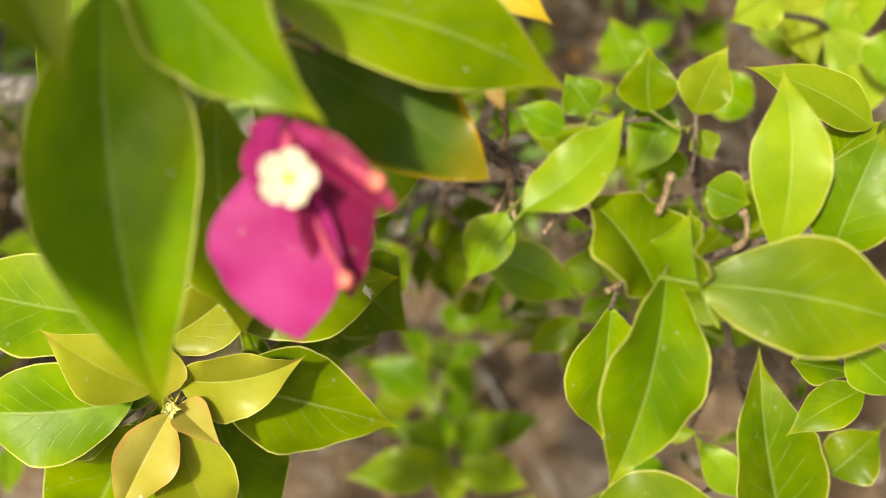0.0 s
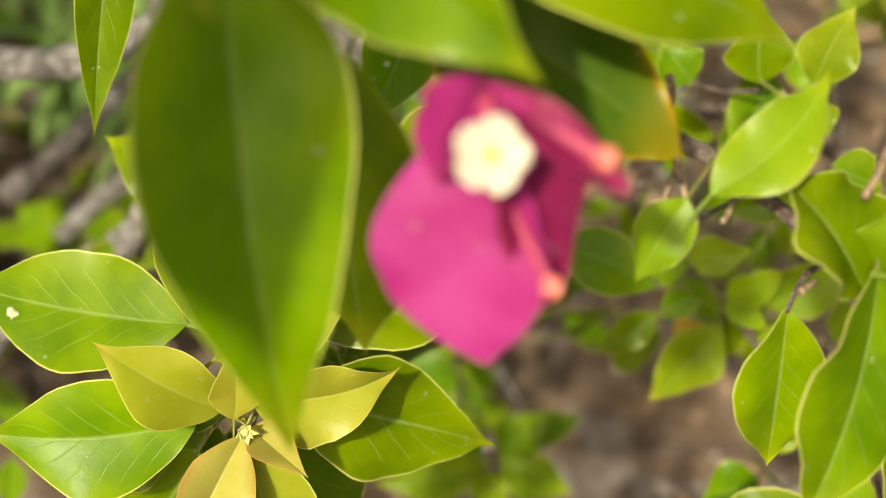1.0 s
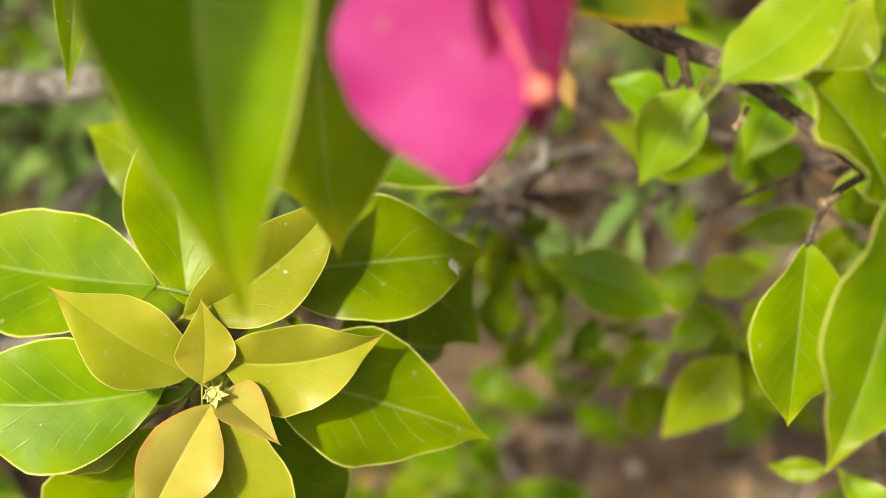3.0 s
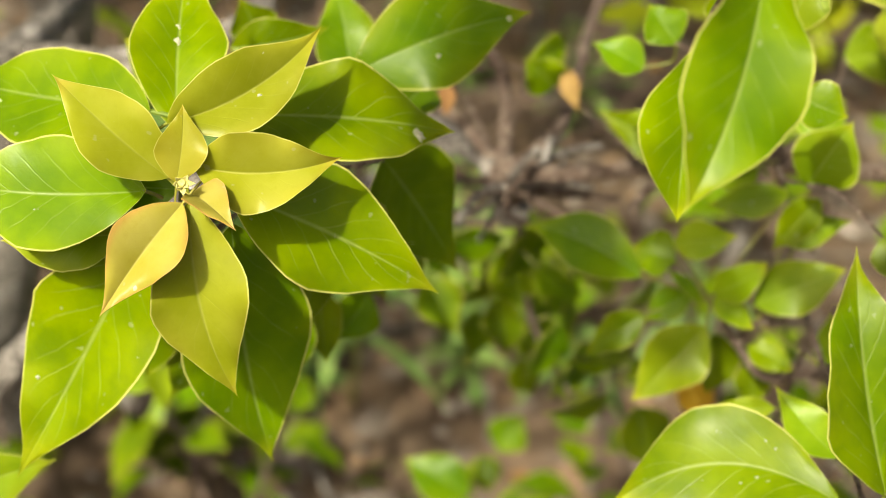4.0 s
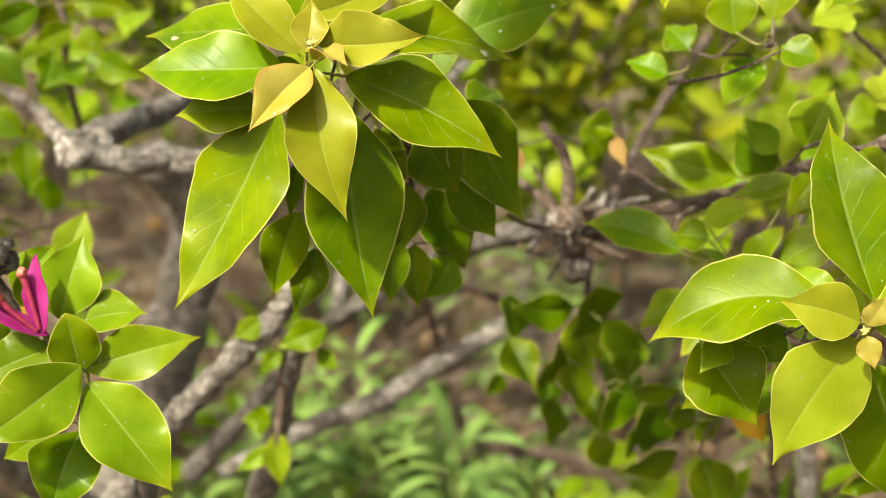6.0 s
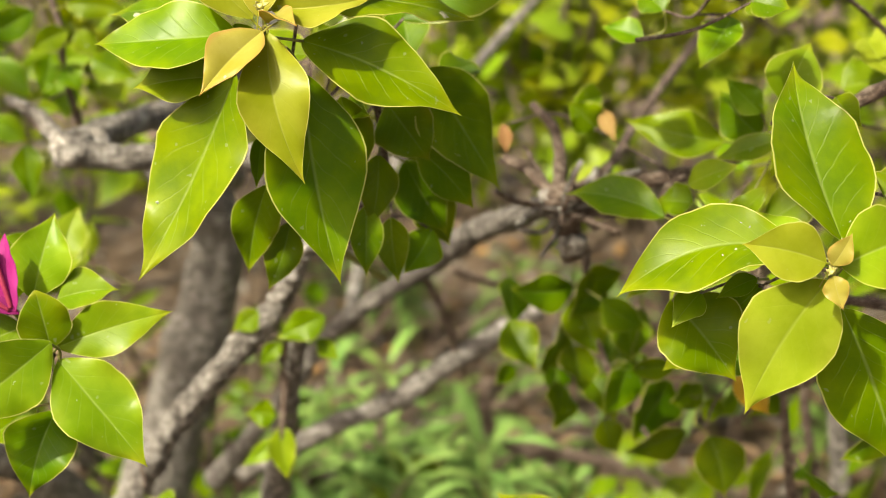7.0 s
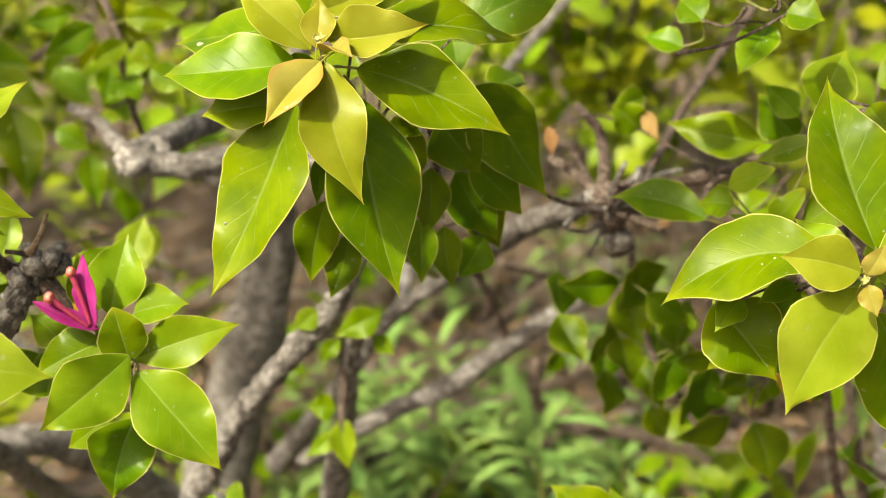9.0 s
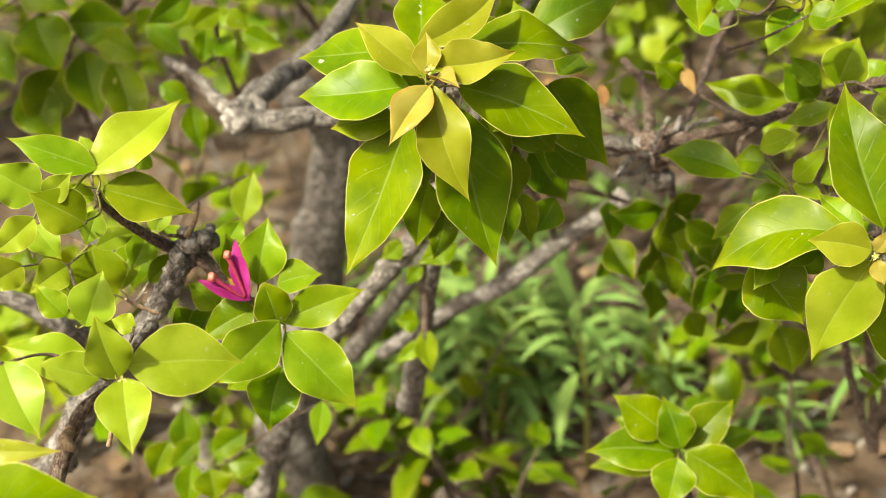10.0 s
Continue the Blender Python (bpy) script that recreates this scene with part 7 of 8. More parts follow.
low_back = thing("leafy_shoot", (-0.2943, 0.2933, 0.3442), "cluster of upright green leaves below the gnarled branch", "shoot", "leafy shoots")
stem(low_back, [(-0.2821, 0.2831, 0.4315), (-0.2864, 0.2874, 0.3967), (-0.2943, 0.2933, 0.3442)], (0.0018, 0.0022, 0.0027), TWIG, "stem")
stem(low_back, [(-0.2805, 0.2744, 0.4365), (-0.2829, 0.2820, 0.4348), (-0.2821, 0.2831, 0.4315)], (0.0005, 0.0005, 0.0006), STALK, "petiole", 6, 0.1)
leaf(low_back, (-0.2807, 0.2747, 0.4374), (-0.2760, 0.2666, 0.4179), 0.0250, (0.4949, -0.7536, 0.4327), MATURE, stalk=0)
stem(low_back, [(-0.2820, 0.2882, 0.4417), (-0.2845, 0.2855, 0.4368), (-0.2828, 0.2816, 0.4352)], (0.0005, 0.0005, 0.0006), STALK, "petiole", 6, 0.1)
leaf(low_back, (-0.2828, 0.2877, 0.4413), (-0.2632, 0.3008, 0.4524), 0.0217, (0.3011, -0.8389, 0.4535), MATURE, stalk=0)
stem(low_back, [(-0.2912, 0.2724, 0.4407), (-0.2880, 0.2776, 0.4411), (-0.2815, 0.2761, 0.4407)], (0.0005, 0.0005, 0.0006), STALK, "petiole", 6, 0.1)
leaf(low_back, (-0.2911, 0.2729, 0.4416), (-0.2927, 0.2594, 0.4162), 0.0214, (0.4713, -0.7909, 0.3903), MATURE, stalk=0)
stem(low_back, [(-0.2699, 0.2800, 0.4397), (-0.2781, 0.2790, 0.4377), (-0.2811, 0.2754, 0.4390)], (0.0005, 0.0005, 0.0006), STALK, "petiole", 6, 0.1)
leaf(low_back, (-0.2708, 0.2797, 0.4398), (-0.2465, 0.2877, 0.4376), 0.0196, (0.3055, -0.7656, 0.5661), MATURE, stalk=0)
stem(low_back, [(-0.3000, 0.2825, 0.4437), (-0.2957, 0.2800, 0.4406), (-0.2906, 0.2749, 0.4443)], (0.0005, 0.0005, 0.0006), STALK, "petiole", 6, 0.1)
leaf(low_back, (-0.2999, 0.2821, 0.4428), (-0.3045, 0.2944, 0.4707), 0.0217, (0.5021, -0.7562, 0.4196), MATURE, stalk=0)
stem(low_back, [(-0.2941, 0.2869, 0.4481), (-0.2970, 0.2883, 0.4458), (-0.2999, 0.2821, 0.4428)], (0.0005, 0.0005, 0.0006), STALK, "petiole", 6, 0.1)
leaf(low_back, (-0.2935, 0.2875, 0.4487), (-0.3094, 0.2740, 0.4340), 0.0181, (0.3398, -0.8472, 0.4084), MATURE, stalk=0)
stem(low_back, [(-0.2849, 0.3029, 0.4495), (-0.2897, 0.2972, 0.4461), (-0.2912, 0.2894, 0.4508)], (0.0005, 0.0005, 0.0006), STALK, "petiole", 6, 0.1)
leaf(low_back, (-0.2850, 0.3025, 0.4486), (-0.2834, 0.3116, 0.4655), 0.0132, (0.4517, -0.8013, 0.3924), MATURE, stalk=0)
stem(low_back, [(-0.3159, 0.2884, 0.4440), (-0.3091, 0.2898, 0.4433), (-0.2997, 0.2824, 0.4430)], (0.0005, 0.0005, 0.0006), STALK, "petiole", 6, 0.1)
leaf(low_back, (-0.3156, 0.2890, 0.4448), (-0.3244, 0.2744, 0.4227), 0.0219, (0.4341, -0.8223, 0.3680), MATURE, stalk=0)
stem(low_back, [(-0.2695, 0.2972, 0.4267), (-0.2794, 0.2970, 0.4283), (-0.2826, 0.2836, 0.4275)], (0.0005, 0.0005, 0.0006), TWIG, "petiole", 6, 0.1)
leaf(low_back, (-0.2697, 0.2976, 0.4276), (-0.2651, 0.2908, 0.4109), 0.0183, (0.4759, -0.7626, 0.4382), MATURE, stalk=0)
stem(low_back, [(-0.2000, 0.2846, 0.4900), (-0.2348, 0.2886, 0.4665), (-0.2708, 0.2797, 0.4398)], (0.0005, 0.0007, 0.0009), TWIG, "petiole", 6, 0.1)
leaf(low_back, (-0.2000, 0.2850, 0.4909), (-0.2015, 0.2722, 0.4667), 0.0136, (0.3904, -0.8231, 0.4124), LIME, stalk=0)
stem(low_back, [(-0.1927, 0.2881, 0.4915), (-0.1981, 0.2877, 0.4919), (-0.1998, 0.2862, 0.4931)], (0.0005, 0.0005, 0.0006), STALK, "petiole", 6, 0.1)
leaf(low_back, (-0.1937, 0.2879, 0.4918), (-0.1838, 0.2897, 0.4879), 0.0136, (0.3482, -0.7709, 0.5334), LIME, stalk=0)
stem(low_back, [(-0.2504, 0.3295, 0.6161), (-0.2262, 0.3160, 0.5573), (-0.1997, 0.2879, 0.4962)], (0.0005, 0.0007, 0.0009), TWIG, "petiole", 6, 0.1)
leaf(low_back, (-0.2504, 0.3299, 0.6170), (-0.2500, 0.3162, 0.5896), 0.0153, (0.4558, -0.7931, 0.4039), LIME, stalk=0)
stem(low_back, [(-0.2530, 0.2161, 0.6279), (-0.2535, 0.2802, 0.6244), (-0.2504, 0.3299, 0.6170)], (0.0005, 0.0007, 0.0009), TWIG, "petiole", 6, 0.1)
leaf(low_back, (-0.2528, 0.2166, 0.6287), (-0.2580, 0.2014, 0.6026), 0.0179, (0.5111, -0.7830, 0.3545), MATURE, stalk=0)

shrub = thing("shrub", (-0.20, 0.75, 0.0), "old bougainvillea shrub with gnarled grey woody limbs", "shrub")
stem(shrub, [(-0.3384, 0.5708, 0.5881), (-0.3231, 0.6149, 0.5366), (-0.3423, 0.6188, 0.4637), (-0.3665, 0.6051, 0.3746), (-0.3902, 0.5853, 0.2652), (-0.3902, 0.5853, -0.0300)], (0.0149, 0.0198, 0.0225, 0.0256, 0.0287, 0.0345), BARK, "trunk", 14, 0.28)
# left stretch of the grey limb; dark twig bark stands in for shade
stem(shrub, [(-0.3561, 0.4375, 0.6535), (-0.3016, 0.3798, 0.6528), (-0.2593, 0.3414, 0.6524)], (0.0024, 0.0032, 0.0050), TWIG, "limb", 14, 0.28)
stem(shrub, [(-0.2593, 0.3314, 0.6524), (-0.2403, 0.3467, 0.6458), (-0.2208, 0.3632, 0.6427), (-0.2338, 0.4302, 0.6248), (-0.2668, 0.5303, 0.5931)], (0.0076, 0.0068, 0.0066, 0.0077, 0.0084), BARK, "limb", 14, 0.28)
stem(shrub, [(-0.2554, 0.3378, 0.6512), (-0.2612, 0.3744, 0.6515), (-0.2606, 0.4183, 0.6505), (-0.2627, 0.4841, 0.6524), (-0.2820, 0.5890, 0.6572), (-0.2938, 0.7102, 0.7066)], (0.0085, 0.0086, 0.0079, 0.0071, 0.0069, 0.0064), BARK, "limb", 14, 0.28)
stem(shrub, [(-0.2541, 0.3385, 0.6520), (-0.2738, 0.3497, 0.6561), (-0.3060, 0.3837, 0.6587), (-0.3451, 0.4149, 0.6596)], (0.0057, 0.0043, 0.0034, 0.0029), BARK, "limb", 14, 0.28)
stem(shrub, [(-0.2387, 0.3493, 0.6453), (-0.2208, 0.3632, 0.6427), (-0.1829, 0.3705, 0.6431), (-0.1640, 0.3773, 0.6448), (-0.1454, 0.4006, 0.6471), (-0.1338, 0.4374, 0.6467)], (0.0057, 0.0066, 0.0063, 0.0060, 0.0050, 0.0043), BARK, "limb", 14, 0.28)
stem(shrub, [(-0.1388, 0.3513, 0.6049), (-0.1525, 0.3488, 0.5761), (-0.1813, 0.3454, 0.5428), (-0.2108, 0.3471, 0.5091), (-0.2382, 0.3472, 0.4678), (-0.2763, 0.3596, 0.4071), (-0.3354, 0.3890, 0.2818)], (0.0047, 0.0054, 0.0061, 0.0065, 0.0070, 0.0084, 0.0107), BARK, "limb", 30, 0.36, fine=4)
stem(shrub, [(-0.2392, 0.4626, 0.4160), (-0.2174, 0.4942, 0.4238), (-0.1906, 0.5078, 0.4388), (-0.1568, 0.5231, 0.4519), (-0.1203, 0.5431, 0.4771), (-0.0936, 0.5572, 0.4939), (-0.0722, 0.5583, 0.5100)], (0.0054, 0.0062, 0.0066, 0.0069, 0.0066, 0.0069, 0.0083), BARK, "limb", 14, 0.28)
# this limb's shade comes from the darkened bark colour
stem(shrub, [(-0.2910, 0.5212, 0.3771), (-0.2448, 0.5210, 0.4331), (-0.2011, 0.5207, 0.4916), (-0.1681, 0.5185, 0.5200), (-0.1237, 0.4991, 0.5516), (-0.0915, 0.4747, 0.5800), (-0.0533, 0.4291, 0.6045), (-0.0213, 0.3806, 0.6264)], (0.0080, 0.0066, 0.0057, 0.0056, 0.0058, 0.0080, 0.0062, 0.0050), BARK_SHADED, "limb", 14, 0.28)
stem(shrub, [(-0.0094, 0.3769, 0.6014), (-0.0124, 0.3710, 0.6211), (-0.0148, 0.3632, 0.6340), (0.0100, 0.3571, 0.6409), (0.0420, 0.3644, 0.6479), (0.0657, 0.3746, 0.6553), (0.0859, 0.3532, 0.6708), (0.1165, 0.3151, 0.6922), (0.1421, 0.3070, 0.7095)], (0.0049, 0.0075, 0.0061, 0.0033, 0.0031, 0.0031, 0.0027, 0.0029, 0.0030), TWIG, "limb", 14, 0.28)
stem(shrub, [(-0.0148, 0.3632, 0.6340), (-0.0166, 0.3776, 0.6469), (-0.0223, 0.3908, 0.6603), (-0.0357, 0.4005, 0.6705)], (0.0037, 0.0032, 0.0026, 0.0019), TWIG, "limb", 14, 0.28)
stem(shrub, [(-0.0147, 0.3628, 0.6328), (-0.0290, 0.3719, 0.6421), (-0.0447, 0.3795, 0.6479)], (0.0032, 0.0023, 0.0019), TWIG, "limb", 14, 0.28)
stem(shrub, [(-0.0075, 0.3664, 0.6363), (0.0046, 0.3947, 0.6440), (0.0057, 0.4637, 0.6528), (0.0134, 0.5590, 0.6683), (0.0243, 0.6339, 0.6858)], (0.0029, 0.0024, 0.0024, 0.0028, 0.0032), TWIG, "limb", 14, 0.28)
stem(shrub, [(-0.1622, 0.7614, 0.3757), (-0.1619, 0.7518, 0.3444), (-0.1408, 0.7703, 0.3105), (-0.0802, 0.8064, 0.2909), (-0.0292, 0.8253, 0.2617), (0.0441, 0.8389, 0.1913)], (0.0051, 0.0056, 0.0057, 0.0063, 0.0073, 0.0084), TWIG, "limb", 14, 0.28)
stem(shrub, [(0.0990, 0.5061, 0.5120), (0.0983, 0.5080, 0.4836), (0.1087, 0.5132, 0.4181), (0.1161, 0.5144, 0.3432)], (0.0026, 0.0027, 0.0030, 0.0034), TWIG, "limb", 14, 0.28)
stem(shrub, [(0.1054, 0.6557, 0.4561), (0.1175, 0.6654, 0.4035), (0.1252, 0.6706, 0.3056)], (0.0057, 0.0066, 0.0077), BARK, "limb", 14, 0.28)
stem(shrub, [(-0.1284, 0.4971, 0.5501), (-0.1233, 0.5299, 0.5086), (-0.1203, 0.5431, 0.4771)], (0.0026, 0.0025, 0.0022), TWIG, "limb", 14, 0.28)
stem(shrub, [(-0.1440, 0.3519, 0.5592), (-0.1579, 0.3683, 0.5205), (-0.1758, 0.3921, 0.4750), (-0.2038, 0.4247, 0.3975)], (0.0040, 0.0051, 0.0069, 0.0092), BARK, "limb", 14, 0.28)
stem(shrub, [(-0.1882, 0.5297, 0.5070), (-0.2015, 0.6013, 0.5394), (-0.1924, 0.6653, 0.5944), (-0.1677, 0.7285, 0.6300), (-0.1189, 0.8205, 0.6972)], (0.0040, 0.0043, 0.0041, 0.0038, 0.0036), BARK, "limb", 14, 0.28)
stem(shrub, [(-0.0994, 0.4664, 0.5616), (-0.0760, 0.4911, 0.5453), (-0.0576, 0.5140, 0.5286)], (0.0026, 0.0023, 0.0017), TWIG, "limb", 14, 0.28)
stem(shrub, [(-0.4380, 0.3548, 0.4234), (-0.4135, 0.4113, 0.4378), (-0.3916, 0.4706, 0.3927), (-0.3731, 0.5301, 0.3168)], (0.0102, 0.0114, 0.0134, 0.0165), BARK, "limb", 14, 0.28)
stem(shrub, [(-0.1839, 0.1720, 0.6528), (-0.1949, 0.1694, 0.6512), (-0.2027, 0.1651, 0.6413), (-0.2138, 0.1575, 0.6230), (-0.2308, 0.1524, 0.6023), (-0.2668, 0.1536, 0.5614), (-0.3240, 0.1627, 0.4821)], (0.0032, 0.0059, 0.0054, 0.0050, 0.0055, 0.0066, 0.0085), BARK, "limb", 30, 0.36, fine=4)
stem(shrub, [(-0.1949, 0.1694, 0.6512), (-0.2073, 0.1667, 0.6504), (-0.2116, 0.1505, 0.6660)], (0.0046, 0.0027, 0.0016), BARK, "limb", 30, 0.36, fine=4)
stem(shrub, [(-0.3711, 0.2165, 0.5890), (-0.3457, 0.2284, 0.5721), (-0.3318, 0.2490, 0.5413), (-0.3758, 0.3463, 0.4599), (-0.4499, 0.4945, 0.3426), (-0.5264, 0.6447, 0.2323), (-0.5264, 0.6447, 0.0800)], (0.0046, 0.0056, 0.0062, 0.0070, 0.0078, 0.0088, 0.0100), BARK, "limb", 14, 0.28)
ball(shrub, (-0.1937, 0.1644, 0.6543), 0.0053, BARK, "burl", 338)
ball(shrub, (-0.1869, 0.1659, 0.6569), 0.0037, BARK, "burl", 362)
ball(shrub, (-0.1856, 0.1702, 0.6597), 0.0024, BARK, "burl", 372)
ball(shrub, (-0.1981, 0.1670, 0.6581), 0.0032, BARK, "burl", 326)
ball(shrub, (-0.1999, 0.1615, 0.6487), 0.0040, BARK, "burl", 316)
ball(shrub, (-0.2062, 0.1593, 0.6349), 0.0035, BARK, "burl", 300)
ball(shrub, (-0.0124, 0.3646, 0.6289), 0.0071, BARK, "burl", 1040)
ball(shrub, (-0.0088, 0.3710, 0.6102), 0.0064, BARK, "burl", 1058)
ball(shrub, (-0.0187, 0.3638, 0.6331), 0.0050, BARK, "burl", 1016)
ball(shrub, (-0.2550, 0.3344, 0.6502), 0.0084, BARK, "burl", 170)
ball(shrub, (-0.2529, 0.3549, 0.6505), 0.0075, BARK, "burl", 215)
ball(shrub, (-0.0729, 0.5581, 0.5100), 0.0080, BARK, "burl", 986)
ball(shrub, (-0.1382, 0.3512, 0.6038), 0.0050, BARK, "burl", 585)
stem(shrub, [(-0.2159, 0.1277, 0.6441), (-0.2127, 0.1292, 0.6417), (-0.2086, 0.1303, 0.6371)], (0.0004, 0.0003, 0.0002), PALE_TWIG, "twig", 6, 0.2, "whitened dead twig")
stem(shrub, [(-0.2093, 0.1301, 0.6379), (-0.2062, 0.1342, 0.6413), (-0.2034, 0.1387, 0.6465)], (0.0006, 0.0005, 0.0003), PALE_TWIG, "twig", 6, 0.2, "whitened dead twig")
stem(shrub, [(-0.2140, 0.1300, 0.6457), (-0.2114, 0.1306, 0.6424), (-0.2098, 0.1304, 0.6394)], (0.0004, 0.0003, 0.0002), PALE_TWIG, "twig", 6, 0.2, "whitened dead twig")
stem(shrub, [(-0.2059, 0.1346, 0.6416), (-0.2038, 0.1363, 0.6418)], (0.0003, 0.0002), PALE_TWIG, "twig", 6, 0.2, "whitened dead twig")
KNOT = Vector((-0.0119, 0.3622, 0.6276))
GNARL = Vector((-0.1940, 0.1681, 0.6525))
WEED_TOPS = [(-0.1503, 0.7019, 0.3425), (-0.2307, 0.7363, 0.2835), (-0.2085, 0.7848, 0.1994), (-0.2926, 0.8026, 0.2738), (-0.1081, 0.8401, 0.2570), (-0.2580, 0.7796, 0.1559), (-0.3347, 0.7989, 0.2046), (-0.3405, 0.8473, 0.3129), (-0.2547, 0.7630, 0.3029), (-0.3473, 0.7766, 0.2692)]

hanging_flower = thing("bougainvillea_flower", (-0.0271, 0.1422, 0.8816), "hanging magenta bougainvillea flower with one open white corolla", "flower")
stem(hanging_flower, [(-0.0270, 0.1419, 0.8813), (-0.0295, 0.1471, 0.8818), (-0.0312, 0.1529, 0.8815)], (0.0004, 0.0004, 0.0005), STALK, "flower_stalk", 10, 0.06)
leaf(hanging_flower, (-0.0272, 0.1411, 0.8747), (-0.0202, 0.1178, 0.8490), 0.0238, (-0.1988, -0.7519, 0.6286), BRACT, "bract", taper=1, stalk=0, fold=0.123, bow=0.0454, sway=-0.0646, twist=-10.1, peak=0.6, wave=0.0754, seed=506)
leaf(hanging_flower, (-0.0236, 0.1390, 0.8775), (-0.0125, 0.1262, 0.8520), 0.0168, (0.6200, -0.5500, 0.5500), BRACT_OLD_SHADED, "bract", taper=0.9, stalk=0, fold=0.237, bow=0.0368, sway=0.0506, twist=-1.97, peak=0.399, wave=0.0589, seed=507)
leaf(hanging_flower, (-0.0265, 0.1414, 0.8796), (-0.0056, 0.1286, 0.8747), 0.0067, (0.0992, -0.2107, 0.9725), BRACT_OLD_SHADED, "bract", fold=0.6, bow=0.08, taper=0.6, peak=0.55, stalk=0, twist=0)
# the two upper bracts take the darker colour in place of cast shade
leaf(hanging_flower, (-0.0263, 0.1412, 0.8812), (-0.0301, 0.1319, 0.8692), 0.0129, (-0.7840, -0.3442, 0.5166), BRACT_OLD_SHADED, "bract", taper=0.8, stalk=0, fold=0.261, bow=0.0413, sway=-0.0843, twist=4.22, peak=0.499, wave=0.0723, seed=509)
leaf(hanging_flower, (-0.0250, 0.1392, 0.8816), (-0.0190, 0.1293, 0.8745), 0.0086, (0.2242, -0.4743, 0.8513), BRACT_OLD_SHADED, "bract", fold=0.3, bow=0.05, taper=0.8, peak=0.5, stalk=0, twist=0)
stem(hanging_flower, [(-0.0249, 0.1370, 0.8811), (-0.0246, 0.1331, 0.8791), (-0.0241, 0.1301, 0.8780)], (0.0010, 0.0012, 0.0014), TUBE, "flower_tube", 10, 0.06)
stem(hanging_flower, [(-0.0244, 0.1407, 0.8789), (-0.0161, 0.1348, 0.8789), (-0.0104, 0.1318, 0.8782), (-0.0083, 0.1310, 0.8777)], (0.0007, 0.0008, 0.0013, 0.0009), TUBE, "flower_tube", 10, 0.06, "closed coral-pink flower tube")
stem(hanging_flower, [(-0.0224, 0.1340, 0.8714), (-0.0179, 0.1285, 0.8653), (-0.0138, 0.1243, 0.8611), (-0.0131, 0.1233, 0.8603)], (0.0006, 0.0007, 0.0010, 0.0008), TUBE, "flower_tube", 10, 0.06, "closed coral-pink flower tube")
ball(hanging_flower, (-0.0091, 0.1308, 0.8786), 0.0016, CORAL, "bud_tip", 3)
ball(hanging_flower, (-0.0132, 0.1233, 0.8609), 0.0015, CORAL, "bud_tip", 3)
flower_star(hanging_flower, (-0.0237, 0.1286, 0.8793), (0.1540, -0.6560, 0.7389), 0.0050)

small_flower = thing("bougainvillea_flower", (-0.1552, 0.1484, 0.6314), "narrow magenta bracts with closed coral flower tubes", "flower")
stem(small_flower, [(-0.1569, 0.1503, 0.6317), (-0.1578, 0.1467, 0.6370)], (0.0010, 0.0012), STALK, "flower_stalk", 10, 0.06)
leaf(small_flower, (-0.1573, 0.1457, 0.6370), (-0.1635, 0.1533, 0.6636), 0.0095, (-0.0116, -0.9623, 0.2718), BRACT, "bract", fold=0.5, bow=0.05, taper=0.9, stalk=0, twist=0)
leaf(small_flower, (-0.1558, 0.1462, 0.6369), (-0.1768, 0.1376, 0.6495), 0.0074, (0.5880, -0.4273, 0.6868), BRACT, "bract", fold=0.5, bow=0.05, taper=0.9, stalk=0, twist=0)
leaf(small_flower, (-0.1597, 0.1480, 0.6362), (-0.1686, 0.1492, 0.6454), 0.0067, (0.4017, -0.7685, 0.4980), YELLOWED, "bract", fold=0.3, stalk=0)
stem(small_flower, [(-0.1584, 0.1451, 0.6390), (-0.1615, 0.1458, 0.6497), (-0.1647, 0.1464, 0.6580), (-0.1653, 0.1468, 0.6592)], (0.0008, 0.0009, 0.0014, 0.0009), TUBE, "flower_tube", 10, 0.06)
stem(small_flower, [(-0.1584, 0.1437, 0.6386), (-0.1646, 0.1403, 0.6456), (-0.1692, 0.1387, 0.6507), (-0.1704, 0.1386, 0.6515)], (0.0008, 0.0009, 0.0014, 0.0010), TUBE, "flower_tube", 10, 0.06)
ball(small_flower, (-0.1647, 0.1462, 0.6587), 0.0019, CORAL, "bud_tip", 3)
ball(small_flower, (-0.1697, 0.1382, 0.6512), 0.0020, CORAL, "bud_tip", 3)

